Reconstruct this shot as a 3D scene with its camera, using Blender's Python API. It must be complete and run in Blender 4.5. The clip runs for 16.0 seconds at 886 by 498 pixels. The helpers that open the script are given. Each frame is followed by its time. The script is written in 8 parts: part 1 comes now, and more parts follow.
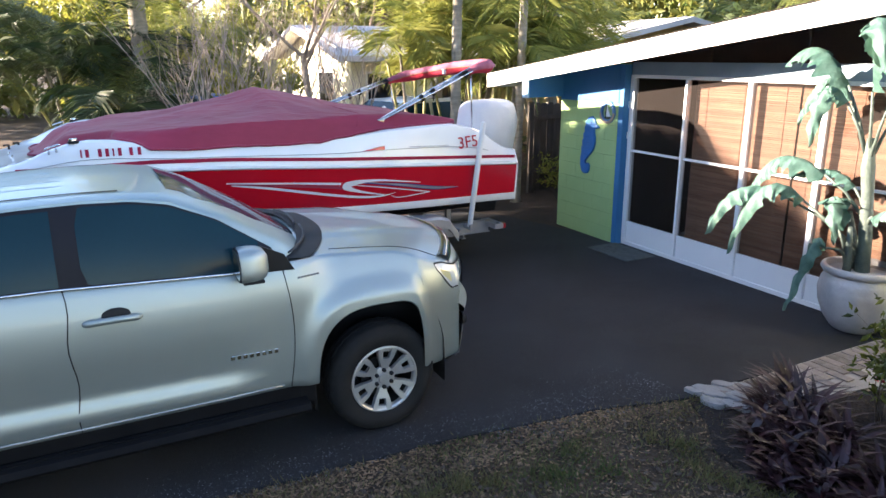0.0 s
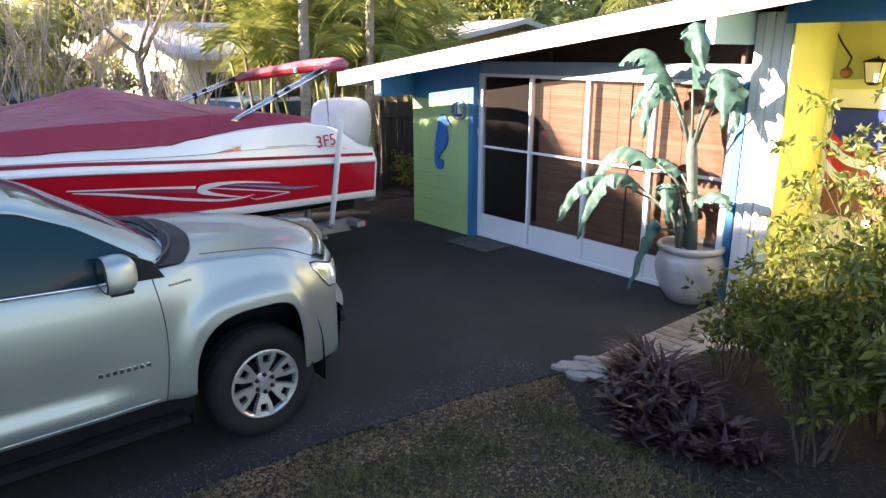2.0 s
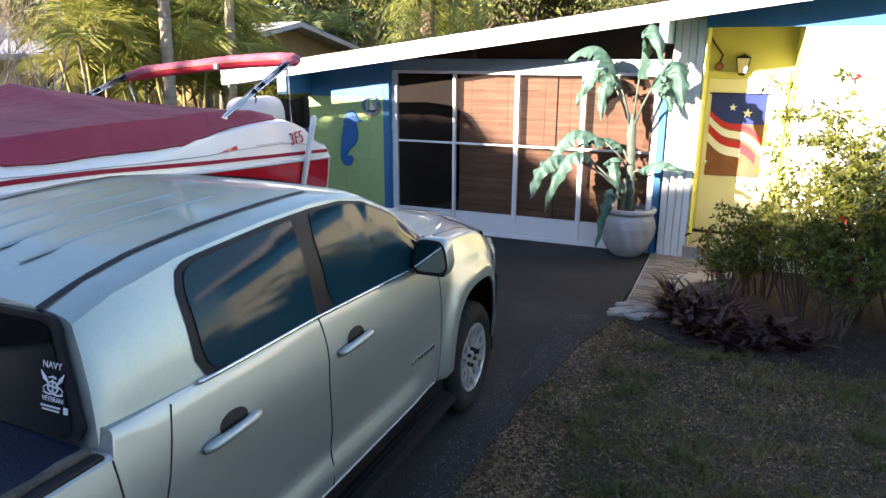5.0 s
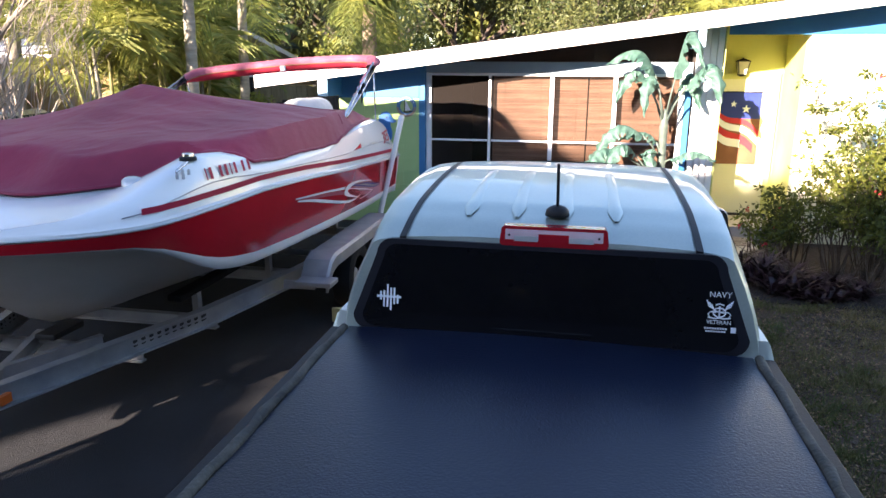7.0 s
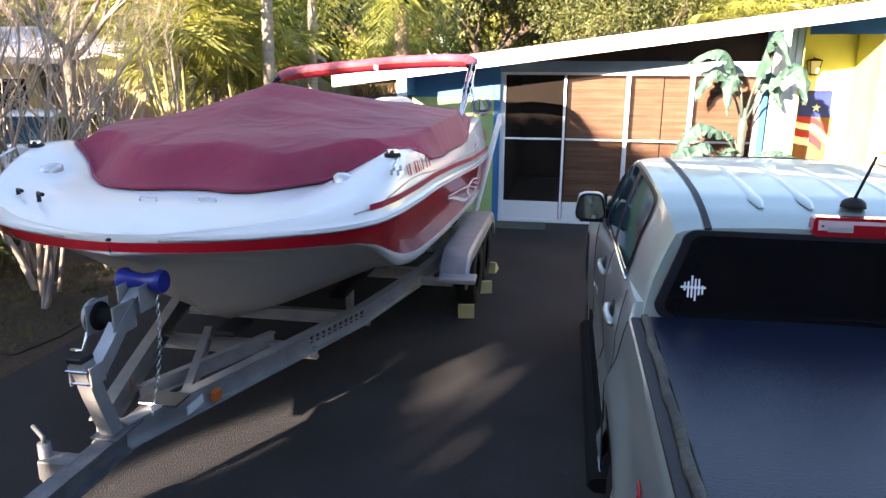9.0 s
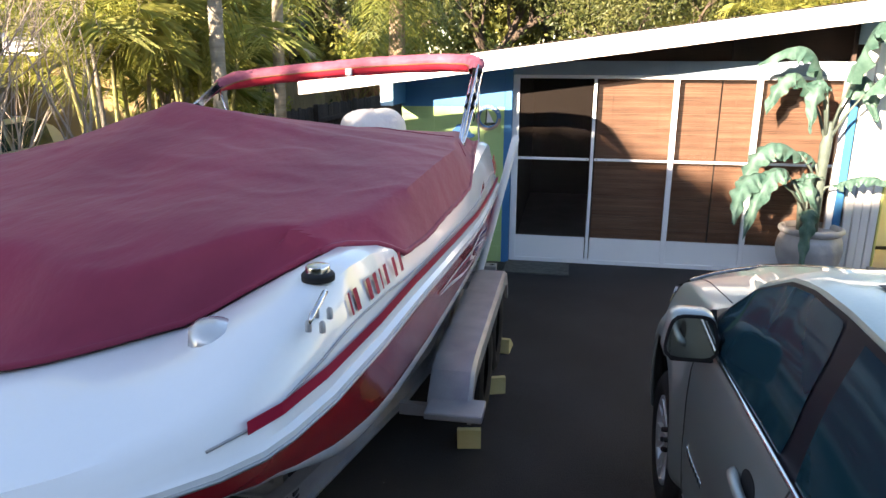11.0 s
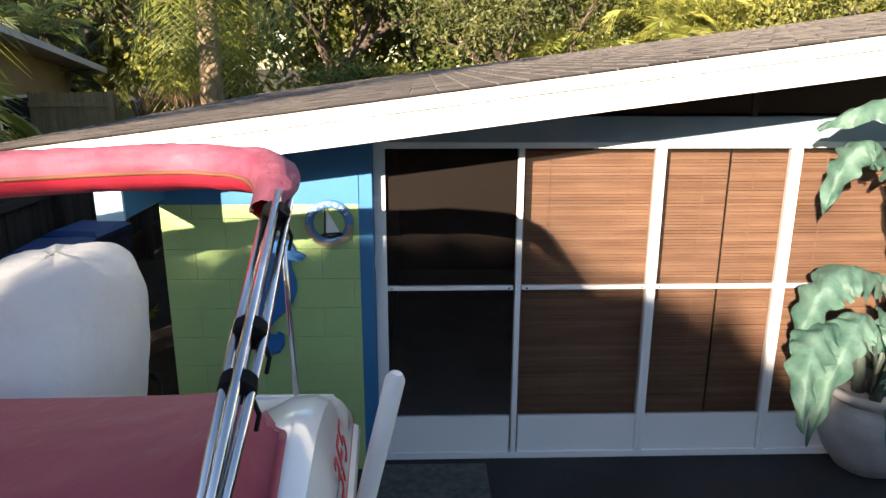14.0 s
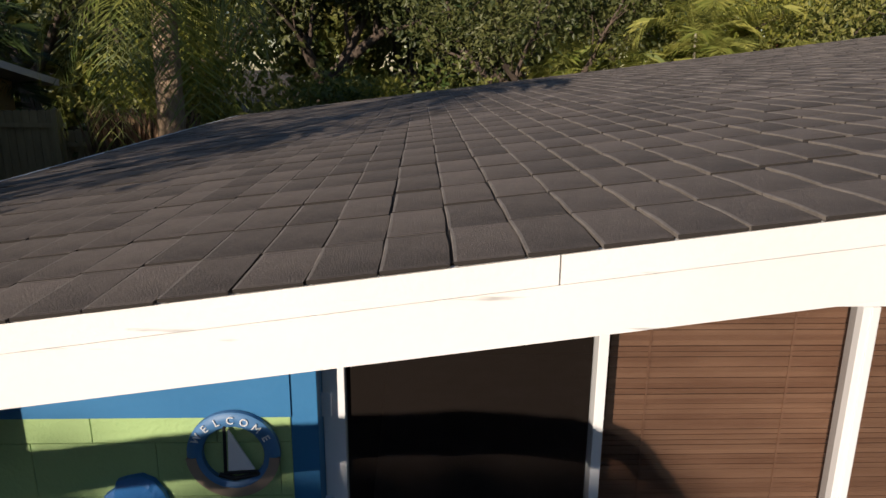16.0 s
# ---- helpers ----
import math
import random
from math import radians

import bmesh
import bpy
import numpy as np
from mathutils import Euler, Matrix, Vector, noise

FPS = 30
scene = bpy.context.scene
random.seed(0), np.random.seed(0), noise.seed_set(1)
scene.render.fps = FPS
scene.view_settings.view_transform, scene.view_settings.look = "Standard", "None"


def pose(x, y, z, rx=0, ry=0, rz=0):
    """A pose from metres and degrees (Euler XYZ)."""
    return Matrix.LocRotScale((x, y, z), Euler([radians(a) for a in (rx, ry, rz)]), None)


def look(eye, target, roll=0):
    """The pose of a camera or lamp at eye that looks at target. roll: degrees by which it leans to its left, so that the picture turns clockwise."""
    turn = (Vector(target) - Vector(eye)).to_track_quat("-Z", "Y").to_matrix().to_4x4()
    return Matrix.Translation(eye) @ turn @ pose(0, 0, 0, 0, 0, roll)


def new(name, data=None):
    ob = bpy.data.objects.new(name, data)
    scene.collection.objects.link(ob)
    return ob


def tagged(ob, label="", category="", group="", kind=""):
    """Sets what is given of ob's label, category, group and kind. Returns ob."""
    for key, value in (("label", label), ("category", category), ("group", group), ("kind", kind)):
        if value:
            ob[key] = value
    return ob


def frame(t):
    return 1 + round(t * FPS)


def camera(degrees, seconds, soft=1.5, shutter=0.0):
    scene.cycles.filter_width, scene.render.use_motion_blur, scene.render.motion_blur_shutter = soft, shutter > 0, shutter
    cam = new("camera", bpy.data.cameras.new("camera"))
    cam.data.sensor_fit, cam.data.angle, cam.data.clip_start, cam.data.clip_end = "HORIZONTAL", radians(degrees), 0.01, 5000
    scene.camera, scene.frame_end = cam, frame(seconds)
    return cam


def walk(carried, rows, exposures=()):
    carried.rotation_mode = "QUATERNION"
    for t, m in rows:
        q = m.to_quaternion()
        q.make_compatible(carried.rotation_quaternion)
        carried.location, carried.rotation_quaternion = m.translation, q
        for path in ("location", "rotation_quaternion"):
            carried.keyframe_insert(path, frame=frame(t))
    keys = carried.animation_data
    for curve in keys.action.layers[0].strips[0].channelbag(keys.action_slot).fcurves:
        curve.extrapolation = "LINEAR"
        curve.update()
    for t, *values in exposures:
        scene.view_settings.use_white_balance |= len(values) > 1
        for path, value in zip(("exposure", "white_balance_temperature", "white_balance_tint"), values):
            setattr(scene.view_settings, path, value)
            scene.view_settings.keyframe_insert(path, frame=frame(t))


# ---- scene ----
cam = camera(65.5, 16.0)

PATH = [
    (0, (7.07, -6.416, 2.523), (5.357, -5.539, 1.981), -0.4),
    (0.5, (7.092, -6.422, 2.534), (5.381, -5.541, 1.988), -0.4),
    (1, (7.096, -6.44, 2.515), (5.39, -5.549, 1.972), -0.3),
    (1.5, (7.115, -6.458, 2.523), (5.521, -5.382, 1.976), -0.1),
    (2, (7.029, -6.618, 2.518), (5.559, -5.375, 1.972), 0.0),
    (2.5, (6.841, -6.856, 2.518), (5.445, -5.531, 1.974), 0.1),
    (3, (6.52, -7.215, 2.507), (5.274, -5.747, 1.965), 0.2),
    (3.5, (6.002, -7.707, 2.505), (4.837, -6.175, 1.961), 0.3),
    (3.7, (5.771, -7.933, 2.514), (4.679, -6.35, 1.967), 0.4),
    (5.8, (3.803, -9.512, 2.307), (3.188, -7.678, 1.8), 0.3),
    (6, (3.562, -9.654, 2.308), (2.986, -7.807, 1.802), 0.4),
    (6.5, (2.937, -9.985, 2.315), (2.468, -8.108, 1.808), 0.4),
    (7, (2.271, -10.3, 2.315), (1.9, -8.401, 1.809), 0.3),
    (7.5, (1.633, -10.568, 2.316), (1.295, -8.663, 1.81), 0.3),
    (8, (1.187, -10.737, 2.305), (0.847, -8.832, 1.8), 0.3),
    (8.5, (1.069, -10.761, 2.289), (0.732, -8.855, 1.785), 0.4),
    (9, (1.005, -10.596, 2.288), (0.667, -8.69, 1.784), 0.3),
    (9.2, (0.974, -10.453, 2.285), (0.637, -8.546, 1.782), 0.2),
    (11.3, (0.632, -7.935, 2.408), (0.285, -6.037, 1.882), 0.2),
    (11.5, (0.594, -7.626, 2.398), (0.276, -5.722, 1.873), 0.3),
    (12, (0.502, -6.915, 2.401), (0.286, -4.997, 1.88), 0.2),
    (12.5, (0.43, -6.231, 2.484), (0.235, -4.31, 1.962), 0.1),
    (13, (0.38, -5.581, 2.505), (0.37, -3.65, 1.984), 0.3),
    (13.5, (0.354, -4.984, 2.602), (0.406, -3.055, 2.079), 0.1),
    (14, (0.317, -4.408, 2.745), (0.374, -2.478, 2.224), 0.1),
    (14.5, (0.3, -3.869, 2.969), (0.356, -1.938, 2.451), 0.2),
    (15, (0.296, -3.293, 2.979), (0.352, -1.362, 2.461), 0.2),
    (15.5, (0.315, -2.723, 2.985), (0.375, -0.792, 2.467), 0.3),
    (15.8, (0.323, -2.39, 2.99), (0.385, -0.458, 2.473), 0.3),
    (16, (0.332, -2.172, 2.997), (0.397, -0.241, 2.48), 0.5),
]
walk(cam, [(t, look(eye, target, roll)) for t, eye, target, roll in PATH],
     [(0, 3.0, 6220, 20), (3.7, 2.72, 6400, 20), (6.0, 2.6, 6150, 21), (7.5, 2.82, 6250, 21), (9.2, 3.0, 6750, 21), (11.3, 2.6, 6800, 18), (12.5, 2.48, 6750, 17), (13.5, 2.32, 6700, 15), (14.0, 2.02, 6600, 15), (14.5, 1.62, 6500, 15), (15.2, 0.82, 6250, 16), (16, 0.24, 6050, 16)])


# ---- world, sun, exposure ----
SUN = Vector((0.455, 0.846, -0.277)).normalized()      # the way the sunlight travels
world = bpy.data.worlds.new("world")
scene.world = world
world.use_nodes = True
wn = world.node_tree.nodes
sky = wn.new("ShaderNodeTexSky")
sky.sky_type = "NISHITA"
sky.sun_disc = False
sky.sun_elevation = math.asin(-SUN.z)
sky.sun_rotation = math.atan2(-SUN.x, -SUN.y)
sky.air_density, sky.dust_density, sky.ozone_density = 1.0, 0.25, 1.0
world.node_tree.links.new(sky.outputs[0], wn["Background"].inputs[0])
wn["Background"].inputs[1].default_value = 0.072
sun = new("sun", bpy.data.lights.new("sun", "SUN"))
sun.data.energy, sun.data.angle, sun.data.color = 5.0, radians(0.55), (1.0, 0.85, 0.64)
sun.rotation_mode = "QUATERNION"
sun.rotation_quaternion = SUN.to_track_quat("-Z", "Y")


# ---- mesh helpers ----
def part(name, bm, material, parent=None, label="", smooth=False):
    """Link a bmesh as one mesh object, under a thing or a part."""
    me = bpy.data.meshes.new(name)
    bmesh.ops.recalc_face_normals(bm, faces=bm.faces[:])
    bm.to_mesh(me)
    bm.free()
    return placed(name, me, material, parent, label, smooth)


def placed(name, me, material, parent=None, label="", smooth=False):
    if material and not me.materials:
        me.materials.append(material)
    if smooth:
        me.polygons.foreach_set("use_smooth", [True] * len(me.polygons))
        if smooth is not True:
            me.set_sharp_from_angle(angle=radians(smooth))
    ob = new(name, me)
    if parent is not None:
        ob.parent = parent
    if label:
        ob["label"] = label
    return ob


def empty(name, label="", category="", group="", kind="", at=(0, 0, 0)):
    ob = new(name)
    ob.empty_display_size = 0.1
    ob.location = at
    return tagged(ob, label, category, group, kind)


def under(ob, parent):
    """Hang ob, built in world places, under a parent that stands elsewhere."""
    ob.parent = parent
    ob.matrix_parent_inverse = Matrix.Translation(parent.location).inverted()
    return ob


def B():
    return bmesh.new()


def bx(bm, lo, hi, bevel=0.0, m=None):
    """A box between two corners."""
    (a, b, c), (d, e, f) = lo, hi
    vs = [bm.verts.new(p) for p in ((a, b, c), (d, b, c), (d, e, c), (a, e, c), (a, b, f), (d, b, f), (d, e, f), (a, e, f))]
    fs = [bm.faces.new([vs[i] for i in q]) for q in ((3, 2, 1, 0), (4, 5, 6, 7), (0, 1, 5, 4), (1, 2, 6, 5), (2, 3, 7, 6), (3, 0, 4, 7))]
    if bevel:
        es = list({e for f in fs for e in f.edges})
        out = bmesh.ops.bevel(bm, geom=es, offset=bevel, segments=2, affect="EDGES", profile=0.5)
        vs = list({v for f in out["faces"] for v in f.verts} | {v for v in vs if v.is_valid})
    if m is not None:
        bmesh.ops.transform(bm, matrix=m, verts=[v for v in vs if v.is_valid])
    return bm


def loft(bm, rings, closed=True, caps=True):
    """Join rings of equally many points with faces."""
    rows = [[bm.verts.new(p) for p in r] for r in rings]
    n = len(rows[0])
    for a, b in zip(rows, rows[1:]):
        for i in range(n if closed else n - 1):
            j = (i + 1) % n
            bm.faces.new((a[i], a[j], b[j], b[i]))
    if caps and closed and n > 2:
        bm.faces.new(rows[0][::-1])
        bm.faces.new(rows[-1])
    return rows


def ring(c, u, v, r, n, r2=None):
    c, u, v = Vector(c), Vector(u), Vector(v)
    return [c + u * (r * math.cos(2 * math.pi * k / n)) + v * ((r2 or r) * math.sin(2 * math.pi * k / n)) for k in range(n)]


def tube(bm, pts, radii, n=10, caps=True):
    """A round tube along points, with one radius or one for each point."""
    pts = [Vector(p) for p in pts]
    if not hasattr(radii, "__len__"):
        radii = [radii] * len(pts)
    rings, u = [], None
    for i, p in enumerate(pts):
        d = (pts[min(i + 1, len(pts) - 1)] - pts[max(i - 1, 0)]).normalized()
        if u is None:
            u = d.orthogonal().normalized()
        u = (u - d * u.dot(d)).normalized()
        rings.append(ring(p, u, d.cross(u), radii[i], n))
    loft(bm, rings, True, caps)
    return bm


def lathe(bm, profile, n=32, at=(0, 0, 0), axis="z", caps=False):
    """Turn a profile of (radius, height) round an axis."""
    at = Vector(at)
    ax = {"x": ((0, 1, 0), (0, 0, 1), (1, 0, 0)), "y": ((0, 0, 1), (1, 0, 0), (0, 1, 0)), "z": ((1, 0, 0), (0, 1, 0), (0, 0, 1))}[axis]
    u, v, w = (Vector(a) for a in ax)
    loft(bm, [ring(at + w * h, u, v, max(r, 1e-4), n) for r, h in profile], True, caps)
    return bm


def sheet(bm, nu, nv, fn):
    """A grid of faces from a function of two numbers between 0 and 1."""
    loft(bm, [[fn(i / nu, j / nv) for j in range(nv + 1)] for i in range(nu + 1)], False, False)
    return bm


def prism(bm, poly, lo, hi, axis="y"):
    """A flat outline of (a, b) pairs, drawn out along an axis."""
    def at(a, b, c):
        return {"x": (c, a, b), "y": (a, c, b), "z": (a, b, c)}[axis]
    loft(bm, [[at(a, b, lo) for a, b in poly], [at(a, b, hi) for a, b in poly]])
    return bm


def lerp(table, x):
    """Piecewise smooth value from a table of (x, value)."""
    if x <= table[0][0]:
        return table[0][1]
    for (a, p), (b, q) in zip(table, table[1:]):
        if x <= b:
            k = (x - a) / (b - a)
            return p + (q - p) * k
    return table[-1][1]


def cloud(name, verts, faces, material, parent=None, label="", smooth=False):
    me = bpy.data.meshes.new(name)
    me.from_pydata(verts.tolist() if hasattr(verts, "tolist") else verts, [], faces.tolist() if hasattr(faces, "tolist") else faces)
    return placed(name, me, material, parent, label, smooth)


def lettering(text, size, depth, m):
    """A mesh of words in the built-in font, at the pose m."""
    cu = bpy.data.curves.new("lettering", "FONT")
    cu.body, cu.size, cu.extrude, cu.align_x, cu.align_y, cu.resolution_u = text, size, depth, "CENTER", "CENTER", 3
    ob = new("lettering", cu)
    bpy.context.view_layer.update()
    me = bpy.data.meshes.new_from_object(ob.evaluated_get(bpy.context.evaluated_depsgraph_get()))
    bpy.data.objects.remove(ob)
    me.transform(m)
    return me


# ---- materials ----
def surf(name, a, b, rough=0.6, metal=0.0, scale=2.0, fine=40.0, bump=0.0, coat=0.0, grain=0.25, stretch=(1, 1, 1), island=0.0, trans=0.0, rough_var=0.1, spec=0.5):
    """A surface that drifts between two colours at two scales, with fine relief."""
    mt = bpy.data.materials.new(name)
    mt.use_nodes = True
    nt, bs = mt.node_tree, mt.node_tree.nodes["Principled BSDF"]
    N, Lk = nt.nodes.new, nt.links.new
    co = N("ShaderNodeTexCoord")
    mp = N("ShaderNodeMapping")
    mp.inputs["Scale"].default_value = stretch
    Lk(co.outputs["Object"], mp.inputs[0])
    n1, n2 = N("ShaderNodeTexNoise"), N("ShaderNodeTexNoise")
    n1.inputs["Scale"].default_value, n1.inputs["Detail"].default_value = scale, 5
    n2.inputs["Scale"].default_value, n2.inputs["Detail"].default_value = fine, 3
    Lk(mp.outputs[0], n1.inputs[0])
    Lk(mp.outputs[0], n2.inputs[0])
    mx = N("ShaderNodeMath")
    mx.operation = "MULTIPLY_ADD"
    mx.inputs[1].default_value = grain
    Lk(n2.outputs[0], mx.inputs[0])
    sc = N("ShaderNodeMath")
    sc.operation = "MULTIPLY_ADD"
    sc.inputs[1].default_value, sc.inputs[2].default_value = 1.6, -0.3 - grain * 0.5
    Lk(n1.outputs[0], sc.inputs[0])
    Lk(sc.outputs[0], mx.inputs[2])
    fac = mx.outputs[0]
    if island:
        g = N("ShaderNodeNewGeometry")
        oi = N("ShaderNodeObjectInfo")
        sm = N("ShaderNodeMath")
        sm.operation = "ADD"
        Lk(g.outputs["Random Per Island"], sm.inputs[0])
        Lk(oi.outputs["Random"], sm.inputs[1])
        fr = N("ShaderNodeMath")
        fr.operation = "FRACT"
        Lk(sm.outputs[0], fr.inputs[0])
        ad = N("ShaderNodeMath")
        ad.operation = "MULTIPLY_ADD"
        ad.inputs[1].default_value = island
        Lk(fr.outputs[0], ad.inputs[0])
        sh = N("ShaderNodeMath")
        sh.inputs[1].default_value = -island / 2
        Lk(fac, sh.inputs[0])
        Lk(sh.outputs[0], ad.inputs[2])
        fac = ad.outputs[0]
    cr = N("ShaderNodeMix")
    cr.data_type, cr.clamp_factor = "RGBA", True
    cr.inputs["A"].default_value, cr.inputs["B"].default_value = (*a, 1), (*b, 1)
    Lk(fac, cr.inputs["Factor"])
    Lk(cr.outputs["Result"], bs.inputs["Base Color"])
    bs.inputs["Metallic"].default_value = metal
    bs.inputs["Specular IOR Level"].default_value = spec
    rv = N("ShaderNodeMath")
    rv.operation = "MULTIPLY_ADD"
    rv.inputs[1].default_value, rv.inputs[2].default_value = rough_var, rough - rough_var / 2
    Lk(n1.outputs[0], rv.inputs[0])
    Lk(rv.outputs[0], bs.inputs["Roughness"])
    bs.inputs["Coat Weight"].default_value = coat
    bs.inputs["Coat Roughness"].default_value = 0.04
    if bump:
        bp = N("ShaderNodeBump")
        bp.inputs["Strength"].default_value, bp.inputs["Distance"].default_value = 1.0, bump
        Lk(n2.outputs[0], bp.inputs["Height"])
        Lk(bp.outputs[0], bs.inputs["Normal"])
    if trans:
        tr = N("ShaderNodeBsdfTranslucent")
        Lk(cr.outputs["Result"], tr.inputs[0])
        ms = N("ShaderNodeMixShader")
        ms.inputs[0].default_value = trans
        Lk(bs.outputs[0], ms.inputs[1])
        Lk(tr.outputs[0], ms.inputs[2])
        Lk(ms.outputs[0], nt.nodes["Material Output"].inputs[0])
    return mt


def screen_mat(name, colour, cover):
    """Fine insect mesh: part threads, part holes."""
    mt = bpy.data.materials.new(name)
    mt.use_nodes = True
    nt = mt.node_tree
    bs = nt.nodes["Principled BSDF"]
    bs.inputs["Base Color"].default_value, bs.inputs["Roughness"].default_value = (*colour, 1), 0.7
    bs.inputs["Specular IOR Level"].default_value = 0.2
    tr, ms = nt.nodes.new("ShaderNodeBsdfTransparent"), nt.nodes.new("ShaderNodeMixShader")
    no = nt.nodes.new("ShaderNodeTexNoise")
    no.inputs["Scale"].default_value = 1.5
    ma = nt.nodes.new("ShaderNodeMath")
    ma.operation = "MULTIPLY_ADD"
    ma.inputs[1].default_value, ma.inputs[2].default_value = 0.15, cover - 0.075
    nt.links.new(no.outputs[0], ma.inputs[0])
    nt.links.new(ma.outputs[0], ms.inputs[0])
    nt.links.new(tr.outputs[0], ms.inputs[1])
    nt.links.new(bs.outputs[0], ms.inputs[2])
    nt.links.new(ms.outputs[0], nt.nodes["Material Output"].inputs[0])
    return mt


def speckled(name, a, b, grit, rough):
    """Worn asphalt: broad blotches, and pale grains of aggregate that show here and there."""
    mt = surf(name, a, b, rough, scale=1.3, fine=130, bump=0.011, grain=0.75)
    nt = mt.node_tree
    bs = nt.nodes["Principled BSDF"]
    old = bs.inputs["Base Color"].links[0].from_socket
    co = nt.nodes.new("ShaderNodeTexCoord")
    vo, no, ra, rb, mu, mx = (nt.nodes.new(k) for k in ("ShaderNodeTexVoronoi", "ShaderNodeTexNoise", "ShaderNodeMapRange", "ShaderNodeMapRange", "ShaderNodeMath", "ShaderNodeMix"))
    vo.inputs["Scale"].default_value, no.inputs["Scale"].default_value, no.inputs["Detail"].default_value = 75, 1.1, 6
    for node in (vo, no):
        nt.links.new(co.outputs["Object"], node.inputs["Vector"])
    for r, src, lo, hi in ((ra, vo.outputs["Distance"], 0.3, 0.14), (rb, no.outputs[0], 0.48, 0.76)):
        r.inputs["From Min"].default_value, r.inputs["From Max"].default_value = lo, hi
        nt.links.new(src, r.inputs["Value"])
    mu.operation, mx.data_type = "MULTIPLY", "RGBA"
    nt.links.new(ra.outputs[0], mu.inputs[0])
    nt.links.new(rb.outputs[0], mu.inputs[1])
    nt.links.new(mu.outputs[0], mx.inputs["Factor"])
    nt.links.new(old, mx.inputs["A"])
    mx.inputs["B"].default_value = (*grit, 1)
    nt.links.new(mx.outputs["Result"], bs.inputs["Base Color"])
    return mt


M_ASPHALT = speckled("asphalt", (0.003, 0.0035, 0.005), (0.028, 0.0285, 0.033), (0.085, 0.083, 0.08), 0.85)
M_SOIL = surf("soil and leaf litter", (0.018, 0.012, 0.008), (0.08, 0.052, 0.032), 0.95, scale=3, fine=60, bump=0.02, grain=0.6)
M_GRAVEL = surf("blue grey gravel", (0.03, 0.032, 0.04), (0.2, 0.2, 0.22), 0.9, scale=4, fine=60, island=0.8)
M_MULCH = surf("dark mulch", (0.007, 0.005, 0.005), (0.035, 0.023, 0.018), 0.95, scale=5, fine=70, bump=0.03, grain=0.6)
M_STRAW = surf("dead grass and leaf bits", (0.06, 0.035, 0.02), (0.32, 0.2, 0.11), 0.9, scale=2.2, fine=20, island=0.7)
M_LAWN = surf("lawn ground", (0.022, 0.015, 0.008), (0.1, 0.062, 0.033), 0.95, scale=1.6, fine=35, bump=0.04, grain=0.6)
M_GRASS = surf("grass blades", (0.034, 0.078, 0.009), (0.23, 0.165, 0.075), 0.7, scale=1.1, fine=7, island=0.45, trans=0.25)
M_WHITE = surf("white paint", (0.72, 0.72, 0.7), (0.82, 0.81, 0.78), 0.5, scale=1.5, fine=60, bump=0.001)
def scuffed(mt, marks):
    """Sparse scuffs and rain streaks along a painted board."""
    nt = mt.node_tree
    bs = nt.nodes["Principled BSDF"]
    old = bs.inputs["Base Color"].links[0].from_socket
    co, mp, no, ra, mx = (nt.nodes.new(k) for k in ("ShaderNodeTexCoord", "ShaderNodeMapping", "ShaderNodeTexNoise", "ShaderNodeMapRange", "ShaderNodeMix"))
    mp.inputs["Scale"].default_value = (2.2, 2.2, 26)
    no.inputs["Scale"].default_value, no.inputs["Detail"].default_value = 1.0, 5
    ra.inputs["From Min"].default_value, ra.inputs["From Max"].default_value = 0.66, 0.72
    mx.data_type = "RGBA"
    mx.inputs["B"].default_value = (*marks, 1)
    nt.links.new(co.outputs["Object"], mp.inputs["Vector"])
    nt.links.new(mp.outputs[0], no.inputs["Vector"])
    nt.links.new(no.outputs[0], ra.inputs["Value"])
    nt.links.new(ra.outputs[0], mx.inputs["Factor"])
    nt.links.new(old, mx.inputs["A"])
    nt.links.new(mx.outputs["Result"], bs.inputs["Base Color"])
    return mt


M_FASCIA = scuffed(surf("weathered white board paint", (0.7, 0.7, 0.69), (0.81, 0.8, 0.78), 0.55, scale=1.5, fine=60, bump=0.001), (0.34, 0.33, 0.33))
M_ALU_WHITE = surf("white enamelled aluminium", (0.72, 0.74, 0.76), (0.8, 0.8, 0.8), 0.35, scale=2, fine=50)
M_BLUE = surf("blue paint", (0.02, 0.13, 0.3), (0.035, 0.18, 0.38), 0.6, scale=2, fine=50, bump=0.001)
# Slate tone: the eave's shadow is put into the header's pale paint.
M_HEADER = surf("header paint with eave shade in it", (0.2, 0.27, 0.34), (0.3, 0.36, 0.42), 0.7, scale=3, fine=40, bump=0.001)
M_LBLUE = surf("faded light blue paint", (0.3, 0.5, 0.62), (0.4, 0.58, 0.68), 0.6, scale=2, fine=50, bump=0.001)
M_GREEN = surf("lime green masonry paint", (0.31, 0.46, 0.185), (0.38, 0.53, 0.235), 0.75, scale=2.2, fine=70, bump=0.004)
M_YELLOW = surf("yellow masonry paint", (0.55, 0.55, 0.15), (0.65, 0.64, 0.24), 0.75, scale=2, fine=60, bump=0.003)
M_CREAM = surf("pale cream masonry paint", (0.72, 0.68, 0.45), (0.8, 0.76, 0.55), 0.75, scale=2, fine=60, bump=0.004)
M_SOFFIT = surf("dark stained planks", (0.05, 0.03, 0.024), (0.09, 0.055, 0.04), 0.7, scale=3, fine=30, bump=0.003)
M_DARKWOOD = surf("dark weathered wood", (0.035, 0.028, 0.022), (0.1, 0.08, 0.06), 0.8, scale=3, fine=30, bump=0.006, stretch=(4, 4, 0.6), island=0.5)
